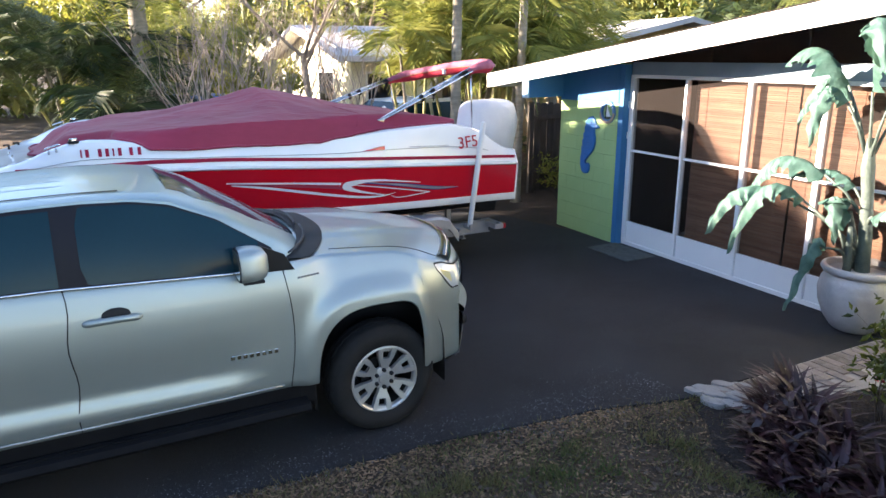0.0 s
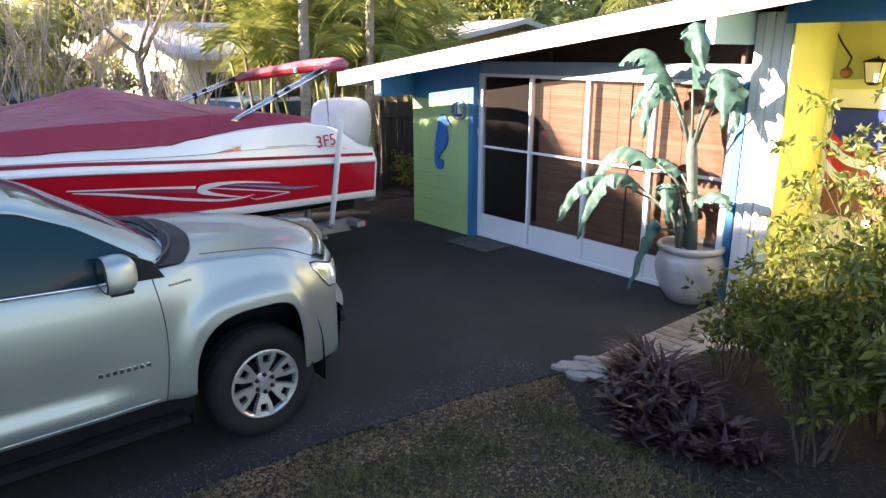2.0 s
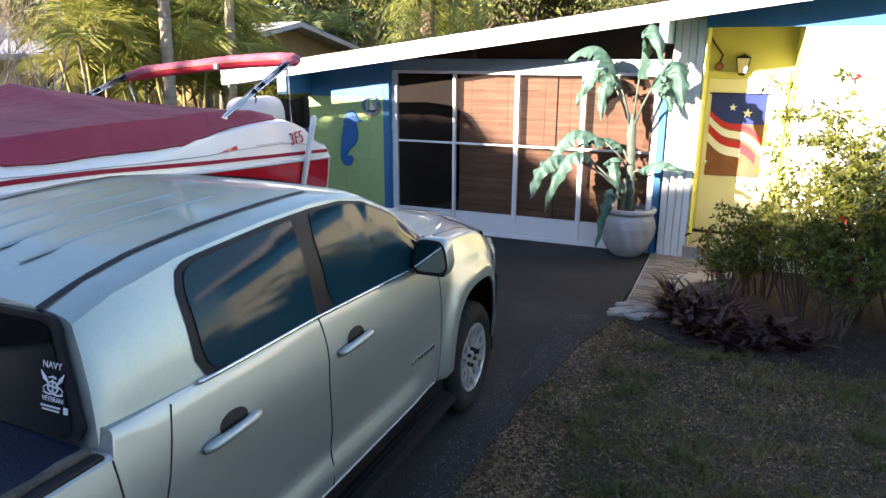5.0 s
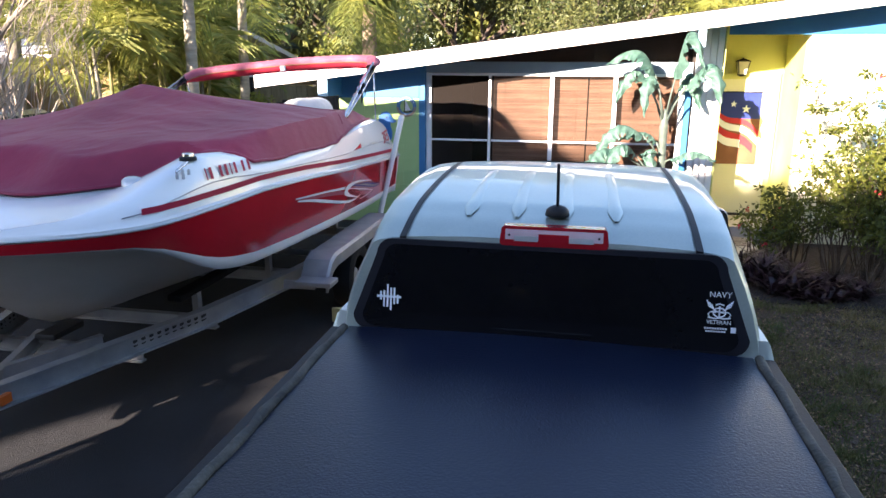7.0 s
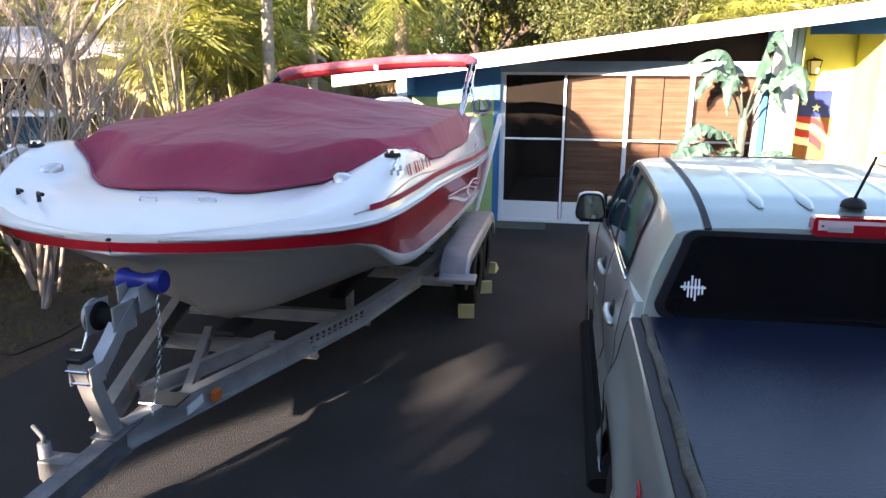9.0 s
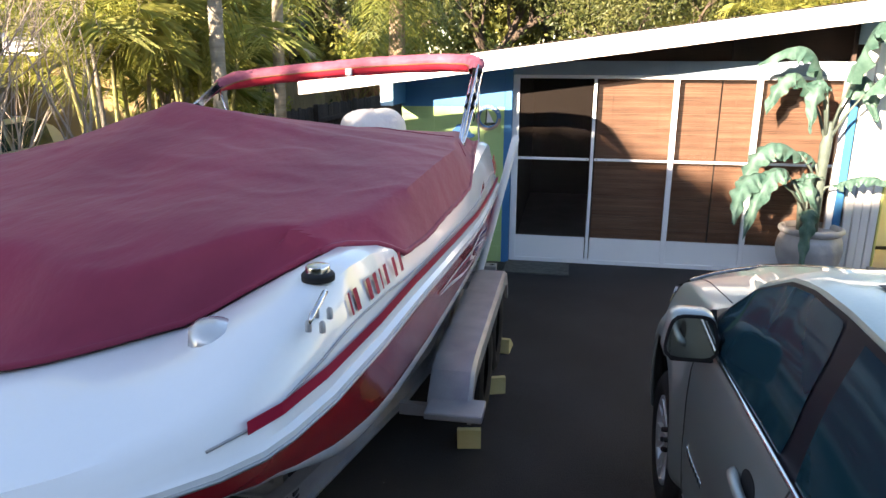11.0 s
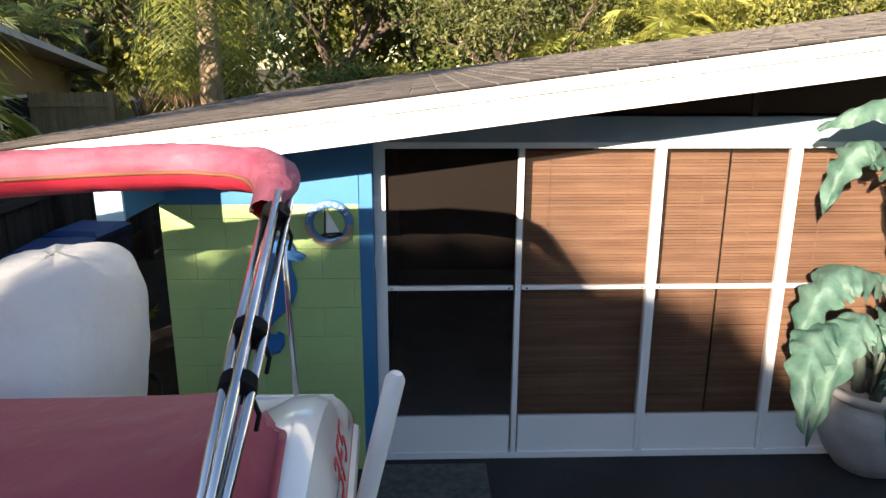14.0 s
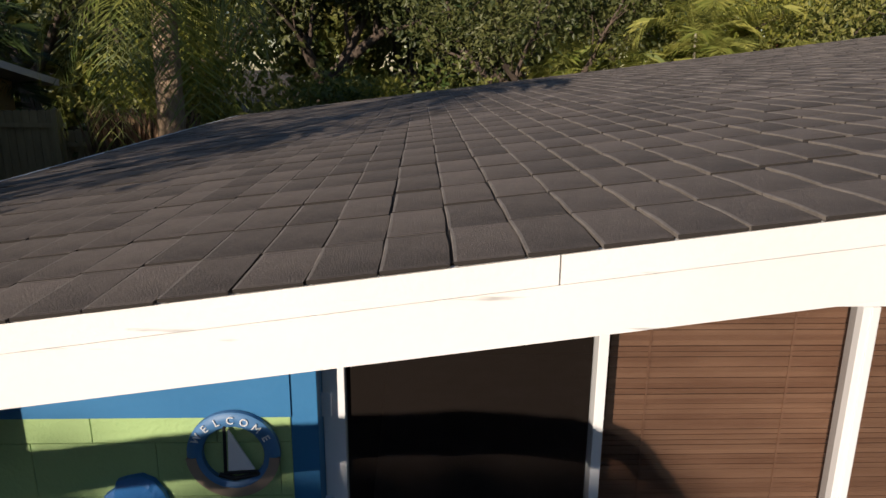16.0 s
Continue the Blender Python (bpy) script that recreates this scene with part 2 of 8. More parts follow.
M_FENCE = surf("fence wood", (0.22, 0.17, 0.09), (0.4, 0.31, 0.17), 0.8, scale=3, fine=30, bump=0.006, stretch=(4, 4, 0.6), island=0.4)
M_BAMBOO = surf("woven bamboo blind", (0.25, 0.12, 0.068), (0.46, 0.26, 0.16), 0.65, scale=4, fine=60, bump=0.003, stretch=(0.5, 1, 4), island=0.45)
M_SHINGLE = surf("asphalt shingle", (0.035, 0.028, 0.024), (0.26, 0.212, 0.178), 0.92, scale=3.4, fine=240, bump=0.004, grain=0.9, island=0.3)
M_SEADARK = surf("dark blue paint", (0.012, 0.03, 0.09), (0.025, 0.05, 0.13), 0.5, scale=6, fine=60)
M_JOINT = surf("dark felt in the joints", (0.012, 0.01, 0.009), (0.035, 0.028, 0.023), 0.95, scale=2, fine=60)
M_REDLEAF = surf("reddish leaf", (0.07, 0.02, 0.012), (0.24, 0.1, 0.035), 0.55, scale=0.6, fine=8, island=0.6, trans=0.3)
M_NUMBER = surf("faded brown glaze", (0.24, 0.19, 0.14), (0.32, 0.25, 0.19), 0.5, scale=6, fine=60)
# Pale strip along the low edge of each shingle.
M_COURSE_EDGE = surf("pale course edge", (0.09, 0.077, 0.066), (0.36, 0.315, 0.275), 0.95, scale=3.4, fine=60, grain=0.5)
# Near-black plaster: the unlit room's shade is put into this colour.
M_ROOM = surf("room plaster with shade in it", (0.03, 0.022, 0.018), (0.05, 0.037, 0.03), 0.85, scale=2)
M_CONCRETE = surf("concrete", (0.26, 0.235, 0.21), (0.42, 0.385, 0.35), 0.85, scale=2.5, fine=60, bump=0.006, grain=0.4)
M_PAVER = surf("pale paving stone", (0.13, 0.105, 0.09), (0.33, 0.275, 0.24), 0.9, scale=6, fine=60, bump=0.008, grain=0.5, island=0.55)
M_FLATSTONE = surf("white grey flat stone", (0.17, 0.16, 0.155), (0.34, 0.325, 0.31), 0.85, scale=7, fine=50, bump=0.01, grain=0.4)
M_SCREEN = screen_mat("insect mesh", (0.02, 0.014, 0.011), 0.45)
M_PAINT = surf("silver metallic car paint", (0.335, 0.38, 0.365), (0.38, 0.425, 0.405), 0.42, 0.7, scale=1.2, fine=400, coat=0.6, rough_var=0.06)
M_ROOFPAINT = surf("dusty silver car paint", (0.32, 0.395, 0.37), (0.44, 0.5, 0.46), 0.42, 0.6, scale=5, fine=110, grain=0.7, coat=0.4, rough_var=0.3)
M_GLASS = surf("tinted car glass", (0.006, 0.028, 0.04), (0.012, 0.044, 0.06), 0.08, scale=1, rough_var=0.02, spec=0.15)
M_BACKGLASS = surf("deep tinted glass", (0.004, 0.004, 0.005), (0.007, 0.007, 0.009), 0.06, scale=1, rough_var=0.02, spec=0.22)
M_PILLAR = surf("satin black pillar film", (0.008, 0.008, 0.012), (0.014, 0.014, 0.02), 0.45, scale=3, spec=0.18)
M_MIRROR = surf("mirror glass", (0.42, 0.45, 0.42), (0.46, 0.49, 0.45), 0.05, 1.0, scale=3, rough_var=0.02)
M_BLACKGLOSS = surf("smoked acrylic", (0.01, 0.01, 0.011), (0.02, 0.02, 0.021), 0.12, scale=4, coat=0.5)
M_RAIL = surf("dusty worn vinyl", (0.006, 0.006, 0.007), (0.11, 0.1, 0.08), 0.8, scale=9, fine=70, bump=0.004, grain=0.6)
M_STEP = surf("matt black step", (0.004, 0.004, 0.005), (0.009, 0.009, 0.01), 0.75, scale=6, fine=90, spec=0.12)
M_BLACKP = surf("black plastic", (0.008, 0.008, 0.009), (0.018, 0.018, 0.019), 0.55, scale=5, fine=120, bump=0.001, spec=0.28)
M_RUBBER = surf("tyre rubber", (0.009, 0.009, 0.009), (0.021, 0.02, 0.02), 0.8, scale=6, fine=90, bump=0.002, spec=0.25)
M_RIM = surf("machined alloy", (0.44, 0.45, 0.46), (0.58, 0.58, 0.57), 0.42, 0.75, scale=6, fine=90)
M_CHROME = surf("chrome", (0.7, 0.7, 0.7), (0.8, 0.8, 0.8), 0.12, 1.0, scale=6)
M_STEEL = surf("polished steel tube", (0.55, 0.56, 0.58), (0.7, 0.7, 0.72), 0.18, 1.0, scale=9)
M_ALU = surf("mill aluminium", (0.27, 0.28, 0.3), (0.48, 0.48, 0.48), 0.5, 0.6, scale=5, fine=120, bump=0.001, grain=0.4)
M_GALV = surf("dull galvanised steel", (0.1, 0.108, 0.12), (0.27, 0.275, 0.285), 0.55, 0.6, scale=7, fine=80, bump=0.002, grain=0.5)
M_TONNEAU = surf("navy vinyl", (0.002, 0.0045, 0.015), (0.005, 0.011, 0.03), 0.32, scale=2, fine=120, bump=0.0015, spec=0.33, grain=0.5)
M_REDLENS = surf("red lens", (0.26, 0.006, 0.014), (0.34, 0.012, 0.02), 0.15, scale=4, coat=0.6)
M_PINKLENS = surf("clear lens over red", (0.62, 0.42, 0.46), (0.74, 0.6, 0.62), 0.15, 0.2, scale=14, fine=60, coat=0.6)
M_CLEAR = surf("clear lens", (0.55, 0.55, 0.54), (0.7, 0.7, 0.68), 0.15, 0.3, scale=6, coat=0.6)
M_GEL = surf("white gelcoat", (0.76, 0.78, 0.78), (0.84, 0.85, 0.84), 0.22, scale=1.5, fine=60, coat=0.5)
M_REDGEL = surf("red gelcoat", (0.46, 0.006, 0.016), (0.54, 0.01, 0.024), 0.2, scale=1.5, fine=60, coat=0.6)
M_STRIPE = surf("matt red vinyl stripe", (0.28, 0.005, 0.03), (0.36, 0.012, 0.045), 0.55, scale=2, fine=60, spec=0.25)
M_HULL = surf("grey hull bottom", (0.52, 0.5, 0.47), (0.66, 0.64, 0.6), 0.35, scale=2.5, fine=40, coat=0.2)
def canvas(mt, amount, rough):
    """Give a cloth its soft woven sheen."""
    bs = mt.node_tree.nodes["Principled BSDF"]
    bs.inputs["Sheen Weight"].default_value, bs.inputs["Sheen Roughness"].default_value = amount, rough
    return mt


M_COVER = surf("burgundy boat canvas", (0.19, 0.011, 0.037), (0.34, 0.029, 0.067), 0.7, scale=0.9, fine=11, bump=0.006, grain=0.3, stretch=(1.5, 0.6, 1.5))
canvas(M_COVER, 0.1, 0.4)
M_BOOT = surf("faded burgundy canvas", (0.17, 0.022, 0.055), (0.42, 0.14, 0.19), 0.8, scale=3.5, fine=16, bump=0.012, grain=0.4)
M_BOOTRED = surf("bright red canvas", (0.42, 0.01, 0.03), (0.5, 0.02, 0.05), 0.8, scale=2, fine=220, bump=0.0015)
M_TARP = surf("grey white tarpaulin", (0.58, 0.59, 0.6), (0.7, 0.7, 0.7), 0.6, scale=4, fine=30, bump=0.006)
M_STRAP = surf("black webbing", (0.008, 0.008, 0.009), (0.018, 0.018, 0.019), 0.85, scale=9, spec=0.1)
M_PVC = surf("white plastic pipe", (0.68, 0.68, 0.68), (0.76, 0.76, 0.75), 0.4, scale=4)
M_ROLLER = surf("blue rubber", (0.01, 0.02, 0.2), (0.02, 0.03, 0.28), 0.4, scale=5)
M_ORANGE = surf("amber lens", (0.6, 0.12, 0.02), (0.7, 0.18, 0.03), 0.25, scale=5)
M_CHOCK = surf("pale yellow timber", (0.5, 0.42, 0.18), (0.6, 0.52, 0.25), 0.7, scale=6, bump=0.003)
M_POT = surf("glazed grey-white pot", (0.28, 0.28, 0.29), (0.5, 0.49, 0.48), 0.35, scale=4, fine=30, bump=0.004, coat=0.3)
M_LEAFMETAL = surf("verdigris sheet leaf", (0.022, 0.095, 0.07), (0.225, 0.38, 0.315), 0.5, 0.0, scale=7, fine=40, bump=0.004)
M_STEMMETAL = surf("verdigris stem", (0.05, 0.075, 0.065), (0.14, 0.17, 0.14), 0.6, 0.1, scale=9, fine=50, bump=0.006)
M_SEA = surf("blue painted cut-out", (0.015, 0.11, 0.34), (0.03, 0.17, 0.45), 0.5, scale=5, fine=30, bump=0.006)
M_RINGBLUE = surf("faded blue glaze", (0.04, 0.14, 0.32), (0.09, 0.22, 0.42), 0.5, scale=8, fine=50)
M_NAVY = surf("navy cloth", (0.012, 0.025, 0.17), (0.02, 0.04, 0.24), 0.8, scale=5, fine=90, bump=0.002)
M_FLAGRED = surf("red cloth", (0.42, 0.015, 0.025), (0.5, 0.03, 0.04), 0.8, scale=5, fine=90, bump=0.002)
M_FLAGWHITE = surf("white cloth", (0.72, 0.73, 0.75), (0.8, 0.8, 0.82), 0.8, scale=5, fine=90, bump=0.002)
M_FLAGBROWN = surf("brown cloth", (0.16, 0.06, 0.03), (0.26, 0.11, 0.055), 0.8, scale=5, fine=90, bump=0.002)
M_MAT = surf("grey green coir mat", (0.035, 0.042, 0.04), (0.13, 0.14, 0.13), 0.95, scale=22, fine=120, bump=0.01, grain=0.6)
M_BARK = surf("grey bark", (0.16, 0.13, 0.1), (0.36, 0.31, 0.25), 0.9, scale=6, fine=40, bump=0.02, grain=0.5)
M_BARKDARK = surf("dark bark", (0.05, 0.035, 0.025), (0.13, 0.095, 0.07), 0.9, scale=6, fine=40, bump=0.02, grain=0.5)
M_TANTRUNK = surf("tan fibrous palm trunk", (0.16, 0.1, 0.06), (0.48, 0.36, 0.24), 0.9, scale=5, fine=26, bump=0.03, grain=0.6, stretch=(3, 3, 1))
M_PALMTRUNK = surf("ringed palm trunk", (0.2, 0.17, 0.13), (0.42, 0.38, 0.3), 0.85, scale=5, fine=30, bump=0.015, stretch=(1, 1, 4))
M_CANE = surf("green gold cane", (0.16, 0.17, 0.05), (0.36, 0.32, 0.12), 0.6, scale=5, fine=30, stretch=(1, 1, 4))
M_FROND = surf("palm leaflet", (0.07, 0.125, 0.02), (0.34, 0.34, 0.08), 0.4, scale=0.9, fine=15, island=0.5, trans=0.4)
# Palm green darkened: the shade these clumps stand in is part of the colour.
M_FRONDSHADE = surf("palm leaflet with shade in its colour", (0.014, 0.034, 0.01), (0.06, 0.085, 0.024), 0.4, scale=0.9, fine=15, island=0.5, trans=0.15)
# Sunlight on the fronds is mixed into this paler golden leaf colour.
M_FRONDY = surf("sunlit golden palm leaflet", (0.13, 0.19, 0.03), (0.52, 0.49, 0.13), 0.42, scale=0.9, fine=15, island=0.5, trans=0.45)
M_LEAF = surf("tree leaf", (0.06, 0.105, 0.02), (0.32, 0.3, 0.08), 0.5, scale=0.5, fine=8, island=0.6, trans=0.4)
# Darker copy of the tree leaf, with shade put into the colour.
M_LEAFSHADE = surf("tree leaf with shade in its colour", (0.024, 0.045, 0.011), (0.15, 0.155, 0.045), 0.5, scale=0.5, fine=8, island=0.6, trans=0.3)
# Brighter copy of the tree leaf: sunshine mixed into its own yellow green.
M_LEAFY = surf("sunlit yellow green leaf", (0.11, 0.155, 0.02), (0.42, 0.38, 0.07), 0.5, scale=0.5, fine=8, island=0.6, trans=0.45)
M_BUSHLEAF = surf("bush leaf", (0.02, 0.042, 0.006), (0.18, 0.19, 0.022), 0.55, scale=3.5, fine=15, island=0.7, trans=0.3)
M_PURPLE = surf("purple strap leaf", (0.01, 0.004, 0.006), (0.045, 0.014, 0.02), 0.45, scale=4, fine=20, island=0.6)
M_TWIG = surf("bare twig", (0.2, 0.155, 0.12), (0.5, 0.42, 0.35), 0.85, scale=5, fine=40, bump=0.006, island=0.4)
M_FLOWER = surf("red flower", (0.5, 0.01, 0.03), (0.6, 0.03, 0.06), 0.5, scale=9)
M_ROOFW = surf("white metal roof", (0.48, 0.46, 0.47), (0.64, 0.61, 0.62), 0.6, scale=1.5, fine=20)
M_TAN = surf("tan stucco", (0.3, 0.2, 0.09), (0.4, 0.28, 0.13), 0.85, scale=2, fine=40, bump=0.004)
M_WINDOW = surf("dark window glass", (0.01, 0.012, 0.014), (0.02, 0.024, 0.028), 0.06, scale=1, rough_var=0.02)
M_CARWHITE = surf("white car paint", (0.7, 0.7, 0.7), (0.76, 0.76, 0.76), 0.25, scale=1, coat=0.6)
M_BIN = surf("blue bin plastic", (0.012, 0.06, 0.22), (0.02, 0.085, 0.3), 0.5, scale=5)
M_DECAL = surf("white vinyl decal", (0.7, 0.72, 0.75), (0.78, 0.8, 0.82), 0.5, scale=9)
M_BLACK = surf("black paint", (0.01, 0.01, 0.011), (0.02, 0.02, 0.021), 0.5, scale=9)
M_LAMPG = surf("frosted lamp glass", (0.6, 0.55, 0.42), (0.7, 0.65, 0.5), 0.35, scale=9)

# ---- ground ----
bm = B()
sheet(bm, 60, 60, lambda u, v: (600 * (u - 0.5) ** 3 * 4 + (u - 0.5) * 20, 600 * (v - 0.5) ** 3 * 4 + (v - 0.5) * 20, -0.02))
tagged(part("ground", bm, M_LAWN), "dry patchy lawn and soil reaching far out", "ground", kind="structure")
DRIVE = [(3.1, -14), (3.18, -9), (3.25, -7), (3.33, -5.6), (3.38, -4.4), (3.5, -3.4), (3.7, -2.6), (3.7, -0.2), (3.76, 0.02), (-0.06, 0.02), (-1.4, -0.3), (-2.3, -0.55), (-3.0, -1.2), (-3.05, -4), (-3.12, -6), (-3.3, -9), (-3.3, -14)]


def wobbly(poly, step, amp, seed):
    """An outline with extra points and a slightly uneven edge."""
    rnd, out = random.Random(seed), []
    for (a, b), (c, d) in zip(poly, poly[1:] + poly[:1]):
        n = max(1, int(math.hypot(c - a, d - b) / step))
        for k in range(n):
            t = k / n
            j = amp if k else 0
            out.append((a + (c - a) * t + rnd.uniform(-j, j), b + (d - b) * t + rnd.uniform(-j, j)))
    return out


bm = B()
prism(bm, wobbly(DRIVE, 0.25, 0.025, 3), -0.06, 0.0, "z")
bmesh.ops.triangulate(bm, faces=bm.faces[:])
tagged(part("driveway", bm, M_ASPHALT), "dark worn asphalt driveway with loose grit", "driveway", kind="structure")
bm = B()
prism(bm, wobbly([(-0.3, -0.06), (-1.3, -0.32), (-2.3, -0.6), (-3.2, -1.25), (-3.25, -4), (-3.4, -6), (-6.6, -6), (-7.0, 11.0), (-1.33, 11), (-1.33, 0.0)], 0.4, 0.06, 4), -0.05, -0.008, "z")
bmesh.ops.triangulate(bm, faces=bm.faces[:])
tagged(part("planting_bed", bm, M_SOIL), "brown soil and leaf litter under the palms", "soil", kind="structure")
bm = B()
prism(bm, wobbly([(3.72, -2.62), (4.3, -3.0), (5.4, -3.1), (9, -2.8), (9, -0.26), (4.74, -0.26), (4.74, -0.72), (4.28, -1.22), (4.14, -2.42)], 0.3, 0.05, 5), -0.05, -0.006, "z")
bmesh.ops.triangulate(bm, faces=bm.faces[:])
tagged(part("flower_bed", bm, M_MULCH), "dark mulch bed in front of the cream wall", "soil", kind="structure")
bm = B()
prism(bm, [(3.72, -2.5), (4.12, -2.4), (4.26, -1.2), (4.72, -0.7), (4.72, -0.1), (5.15, -0.1), (5.15, 0.9), (3.72, 0.9)], -0.05, 0.012, "z")
tagged(part("footpath", bm, M_CONCRETE), "worn pale concrete entrance path", "path", kind="structure")

# Unseen road added so that the truck's glass reflects dark ground.
bm = B()
bx(bm, (-60, -20, -0.06), (60, -14, -0.005))
tagged(part("road", bm, M_ASPHALT), "unseen plain asphalt street, added to darken reflections in the truck glass", "road", kind="structure")

# ---- house: structure ----
SL = 0.128


def zb(x):
    return 2.34 + SL * x


def slope_wall(name, x0, x1, y0, y1, z0, mat, drop=0.03, label="painted masonry house wall", parent=None, cat="wall"):
    """A wall whose top follows the slope of the roof."""
    bm = B()
    prism(bm, [(x0, z0), (x1, z0), (x1, zb(x1) + 0.1 - drop), (x0, zb(x0) + 0.1 - drop)], y0, y1, "y")
    ob = part(name, bm, mat, parent)
    return tagged(ob, label, cat, kind="structure") if parent is None else ob


# roof slab with fascia boards
X0, X1, Y0, Y1 = -2.35, 10.5, -0.79, 8.3
bm = B()
prism(bm, [(X0, zb(X0) + 0.1), (X1, zb(X1) + 0.1), (X1, zb(X1) + 0.2), (X0, zb(X0) + 0.2)], Y0 + 0.05, Y1, "y")
roof = tagged(part("roof", bm, M_SOFFIT), "low sloping roof with grey brown asphalt shingles", "roof", kind="structure")
bm = B()
prism(bm, [(X0, zb(X0)), (X1, zb(X1)), (X1, zb(X1) + 0.2), (X0, zb(X0) + 0.2)], Y0, Y0 + 0.045, "y")
part("fascia", bm, M_FASCIA, roof, "white painted fascia board")
for xa, xb in ((X0, 0.62), (0.624, 4.6), (4.604, X1)):
    bm = B()
    prism(bm, [(xa, zb(xa) + 0.135), (xb, zb(xb) + 0.135), (xb, zb(xb) + 0.2), (xa, zb(xa) + 0.2)], Y0 - 0.021, Y0 - 0.002, "y")
    part("fascia_trim", bm, M_FASCIA, roof, "white trim board along the fascia")
bm = B()
bx(bm, (X0 - 0.03, Y0, zb(X0)), (X0, Y1, zb(X0) + 0.21))
part("eave_board", bm, M_WHITE, roof, "white eave board")
# ceiling under the overhang, blue painted boards
bm = B()
for k in range(6):
    ya = Y0 + 0.05 + k * 0.108
    prism(bm, [(X0, zb(X0) + 0.085), (X1, zb(X1) + 0.085), (X1, zb(X1) + 0.098), (X0, zb(X0) + 0.098)], ya, ya + 0.102, "y")
part("soffit", bm, M_BLUE, roof, "blue painted soffit boards")

# green and blue end wall of blocks
wall_green = slope_wall("wall_green", -1.318, -0.1, -0.13, 0.06, 0.0, M_GREEN, 0.02, "lime green block wall with a blue top")
bm = B()
z = 0.0
rows = []
while z < 1.87:
    h = 0.2 if z < 1.7 else 1.89 - z
    rows.append((z, z + h))
    z += h
block_me = {}
for r, (za, zc) in enumerate(rows):
    x = -1.33 - (0.2 if r % 2 else 0.0)
    while x < -0.09:
        a, b = max(x, -1.33), min(x + 0.4, -0.088)
        if b - a > 0.02:
            k = (round(b - a, 3), round(zc - za, 3))
            if k not in block_me:
                q = bx(B(), (0, -0.012, 0.0012), (k[0] - 0.0024, 0, k[1] - 0.0012), 0.002)
                me = bpy.data.meshes.new("block")
                q.to_mesh(me)
                q.free()
                me.materials.append(M_GREEN)
                block_me[k] = me
            o = new("block", block_me[k])
            o.location, o.parent = (a, -0.13, za), wall_green
        x += 0.4
bm = B()
prism(bm, [(-1.33, 1.89), (-0.088, 1.89), (-0.088, zb(-0.088) + 0.07), (-1.33, zb(-1.33) + 0.07)], -0.143, -0.131, "y")
part("blue_band", bm, M_BLUE, wall_green, "blue painted band at the top of the wall")
bm = B()
bx(bm, (-0.1, -0.135, 0), (-0.002, 0.05, zb(0) + 0.05), 0.003)
part("wall_return", bm, M_BLUE, wall_green, "blue painted wall end beside the screen")


def outlooker(x0, x1, zlo, zhi, name, mat=M_BLUE):
    bm = B()
    bx(bm, (x0, -0.745, zlo), (x1, 0.1, zhi), 0.004)
    ob = tagged(part(name, bm, mat), "blue painted roof beam under the overhang", "beam", kind="structure")
    # Light blue end: sun on the front face is put into its colour.
    bm = B()
    bx(bm, (x0 - 0.002, -0.79 + 0.02, zlo - 0.002), (x1 + 0.002, -0.746, zhi))
    part("beam_end", bm, M_LBLUE, ob, "beam end, sunlight put into its light blue")
    return ob


outlooker(-1.42, -1.28, 1.93, zb(-1.42) + 0.08, "beam_west")
outlooker(3.68, 3.77, 2.6, zb(3.68) + 0.08, "beam_east", M_LBLUE)

# room behind the screens; the wall colour carries its dimness
bm = B()
bx(bm, (-0.1, 0.052, -0.05), (3.85, 4.6, 0.02))
tagged(part("floor", bm, M_CONCRETE), "plain concrete floor of the porch", "floor", kind="structure")
slope_wall("wall_porch_west", -0.1, -0.002, 0.06, 4.6, 0.02, M_ROOM, 0.02, "plaster wall inside the porch, shade in its colour")
slope_wall("wall_porch_east", 3.76, 3.86, 0.06, 4.6, 0.02, M_ROOM, 0.02, "plaster wall inside the porch, shade in its colour")
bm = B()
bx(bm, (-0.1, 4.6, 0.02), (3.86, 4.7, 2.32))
tagged(part("wall_porch_back", bm, M_ROOM), "plaster wall inside the porch, shade in its colour", "wall", kind="structure")

# entry recess and cream front wall
wall_cream = slope_wall("wall_cream", 5.16, 10.2, -0.24, -0.04, 0.0, M_CREAM, 0.02, "pale cream front wall in full sun")
bm = B()
prism(bm, [(4.14, 2.77), (10.2, 2.77), (10.2, zb(10.2) + 0.07), (4.14, zb(4.14) + 0.07)], -0.256, -0.242, "y")
part("blue_band", bm, M_BLUE, wall_cream, "blue painted band under the eave")
wall_entry = slope_wall("wall_entry", 4.0, 5.3, 0.87, 1.0, 0.0, M_YELLOW, 0.02, "yellow wall of the entry recess")
slope_wall("wall_entry_east", 5.16, 5.3, -0.04, 0.87, 0.0, M_YELLOW, 0.02, "yellow side wall of the entry recess")
slope_wall("wall_entry_west", 3.96, 4.1, 0.06, 0.87, 0.0, M_YELLOW, 0.02, "yellow side wall of the entry recess")
bm = B()
bx(bm, (4.1, -0.1, 0.0), (5.16, 0.87, 0.16), 0.01)
tagged(part("entry_step", bm, M_CONCRETE), "low concrete step in the entry recess", "step", kind="structure")
# the rest of the house behind
slope_wall("wall_back", -1.33, 10.2, 8.0, 8.1, 0.0, M_CREAM, 0.02, "cream back wall of the house")
slope_wall("wall_side_west", -1.33, -1.22, 1.3, 8.0, 0.0, M_TAN, 0.02, "tan side wall of the house")
slope_wall("wall_side_east", 10.1, 10.2, -0.04, 8.0, 0.0, M_CREAM, 0.02, "cream side wall of the house")


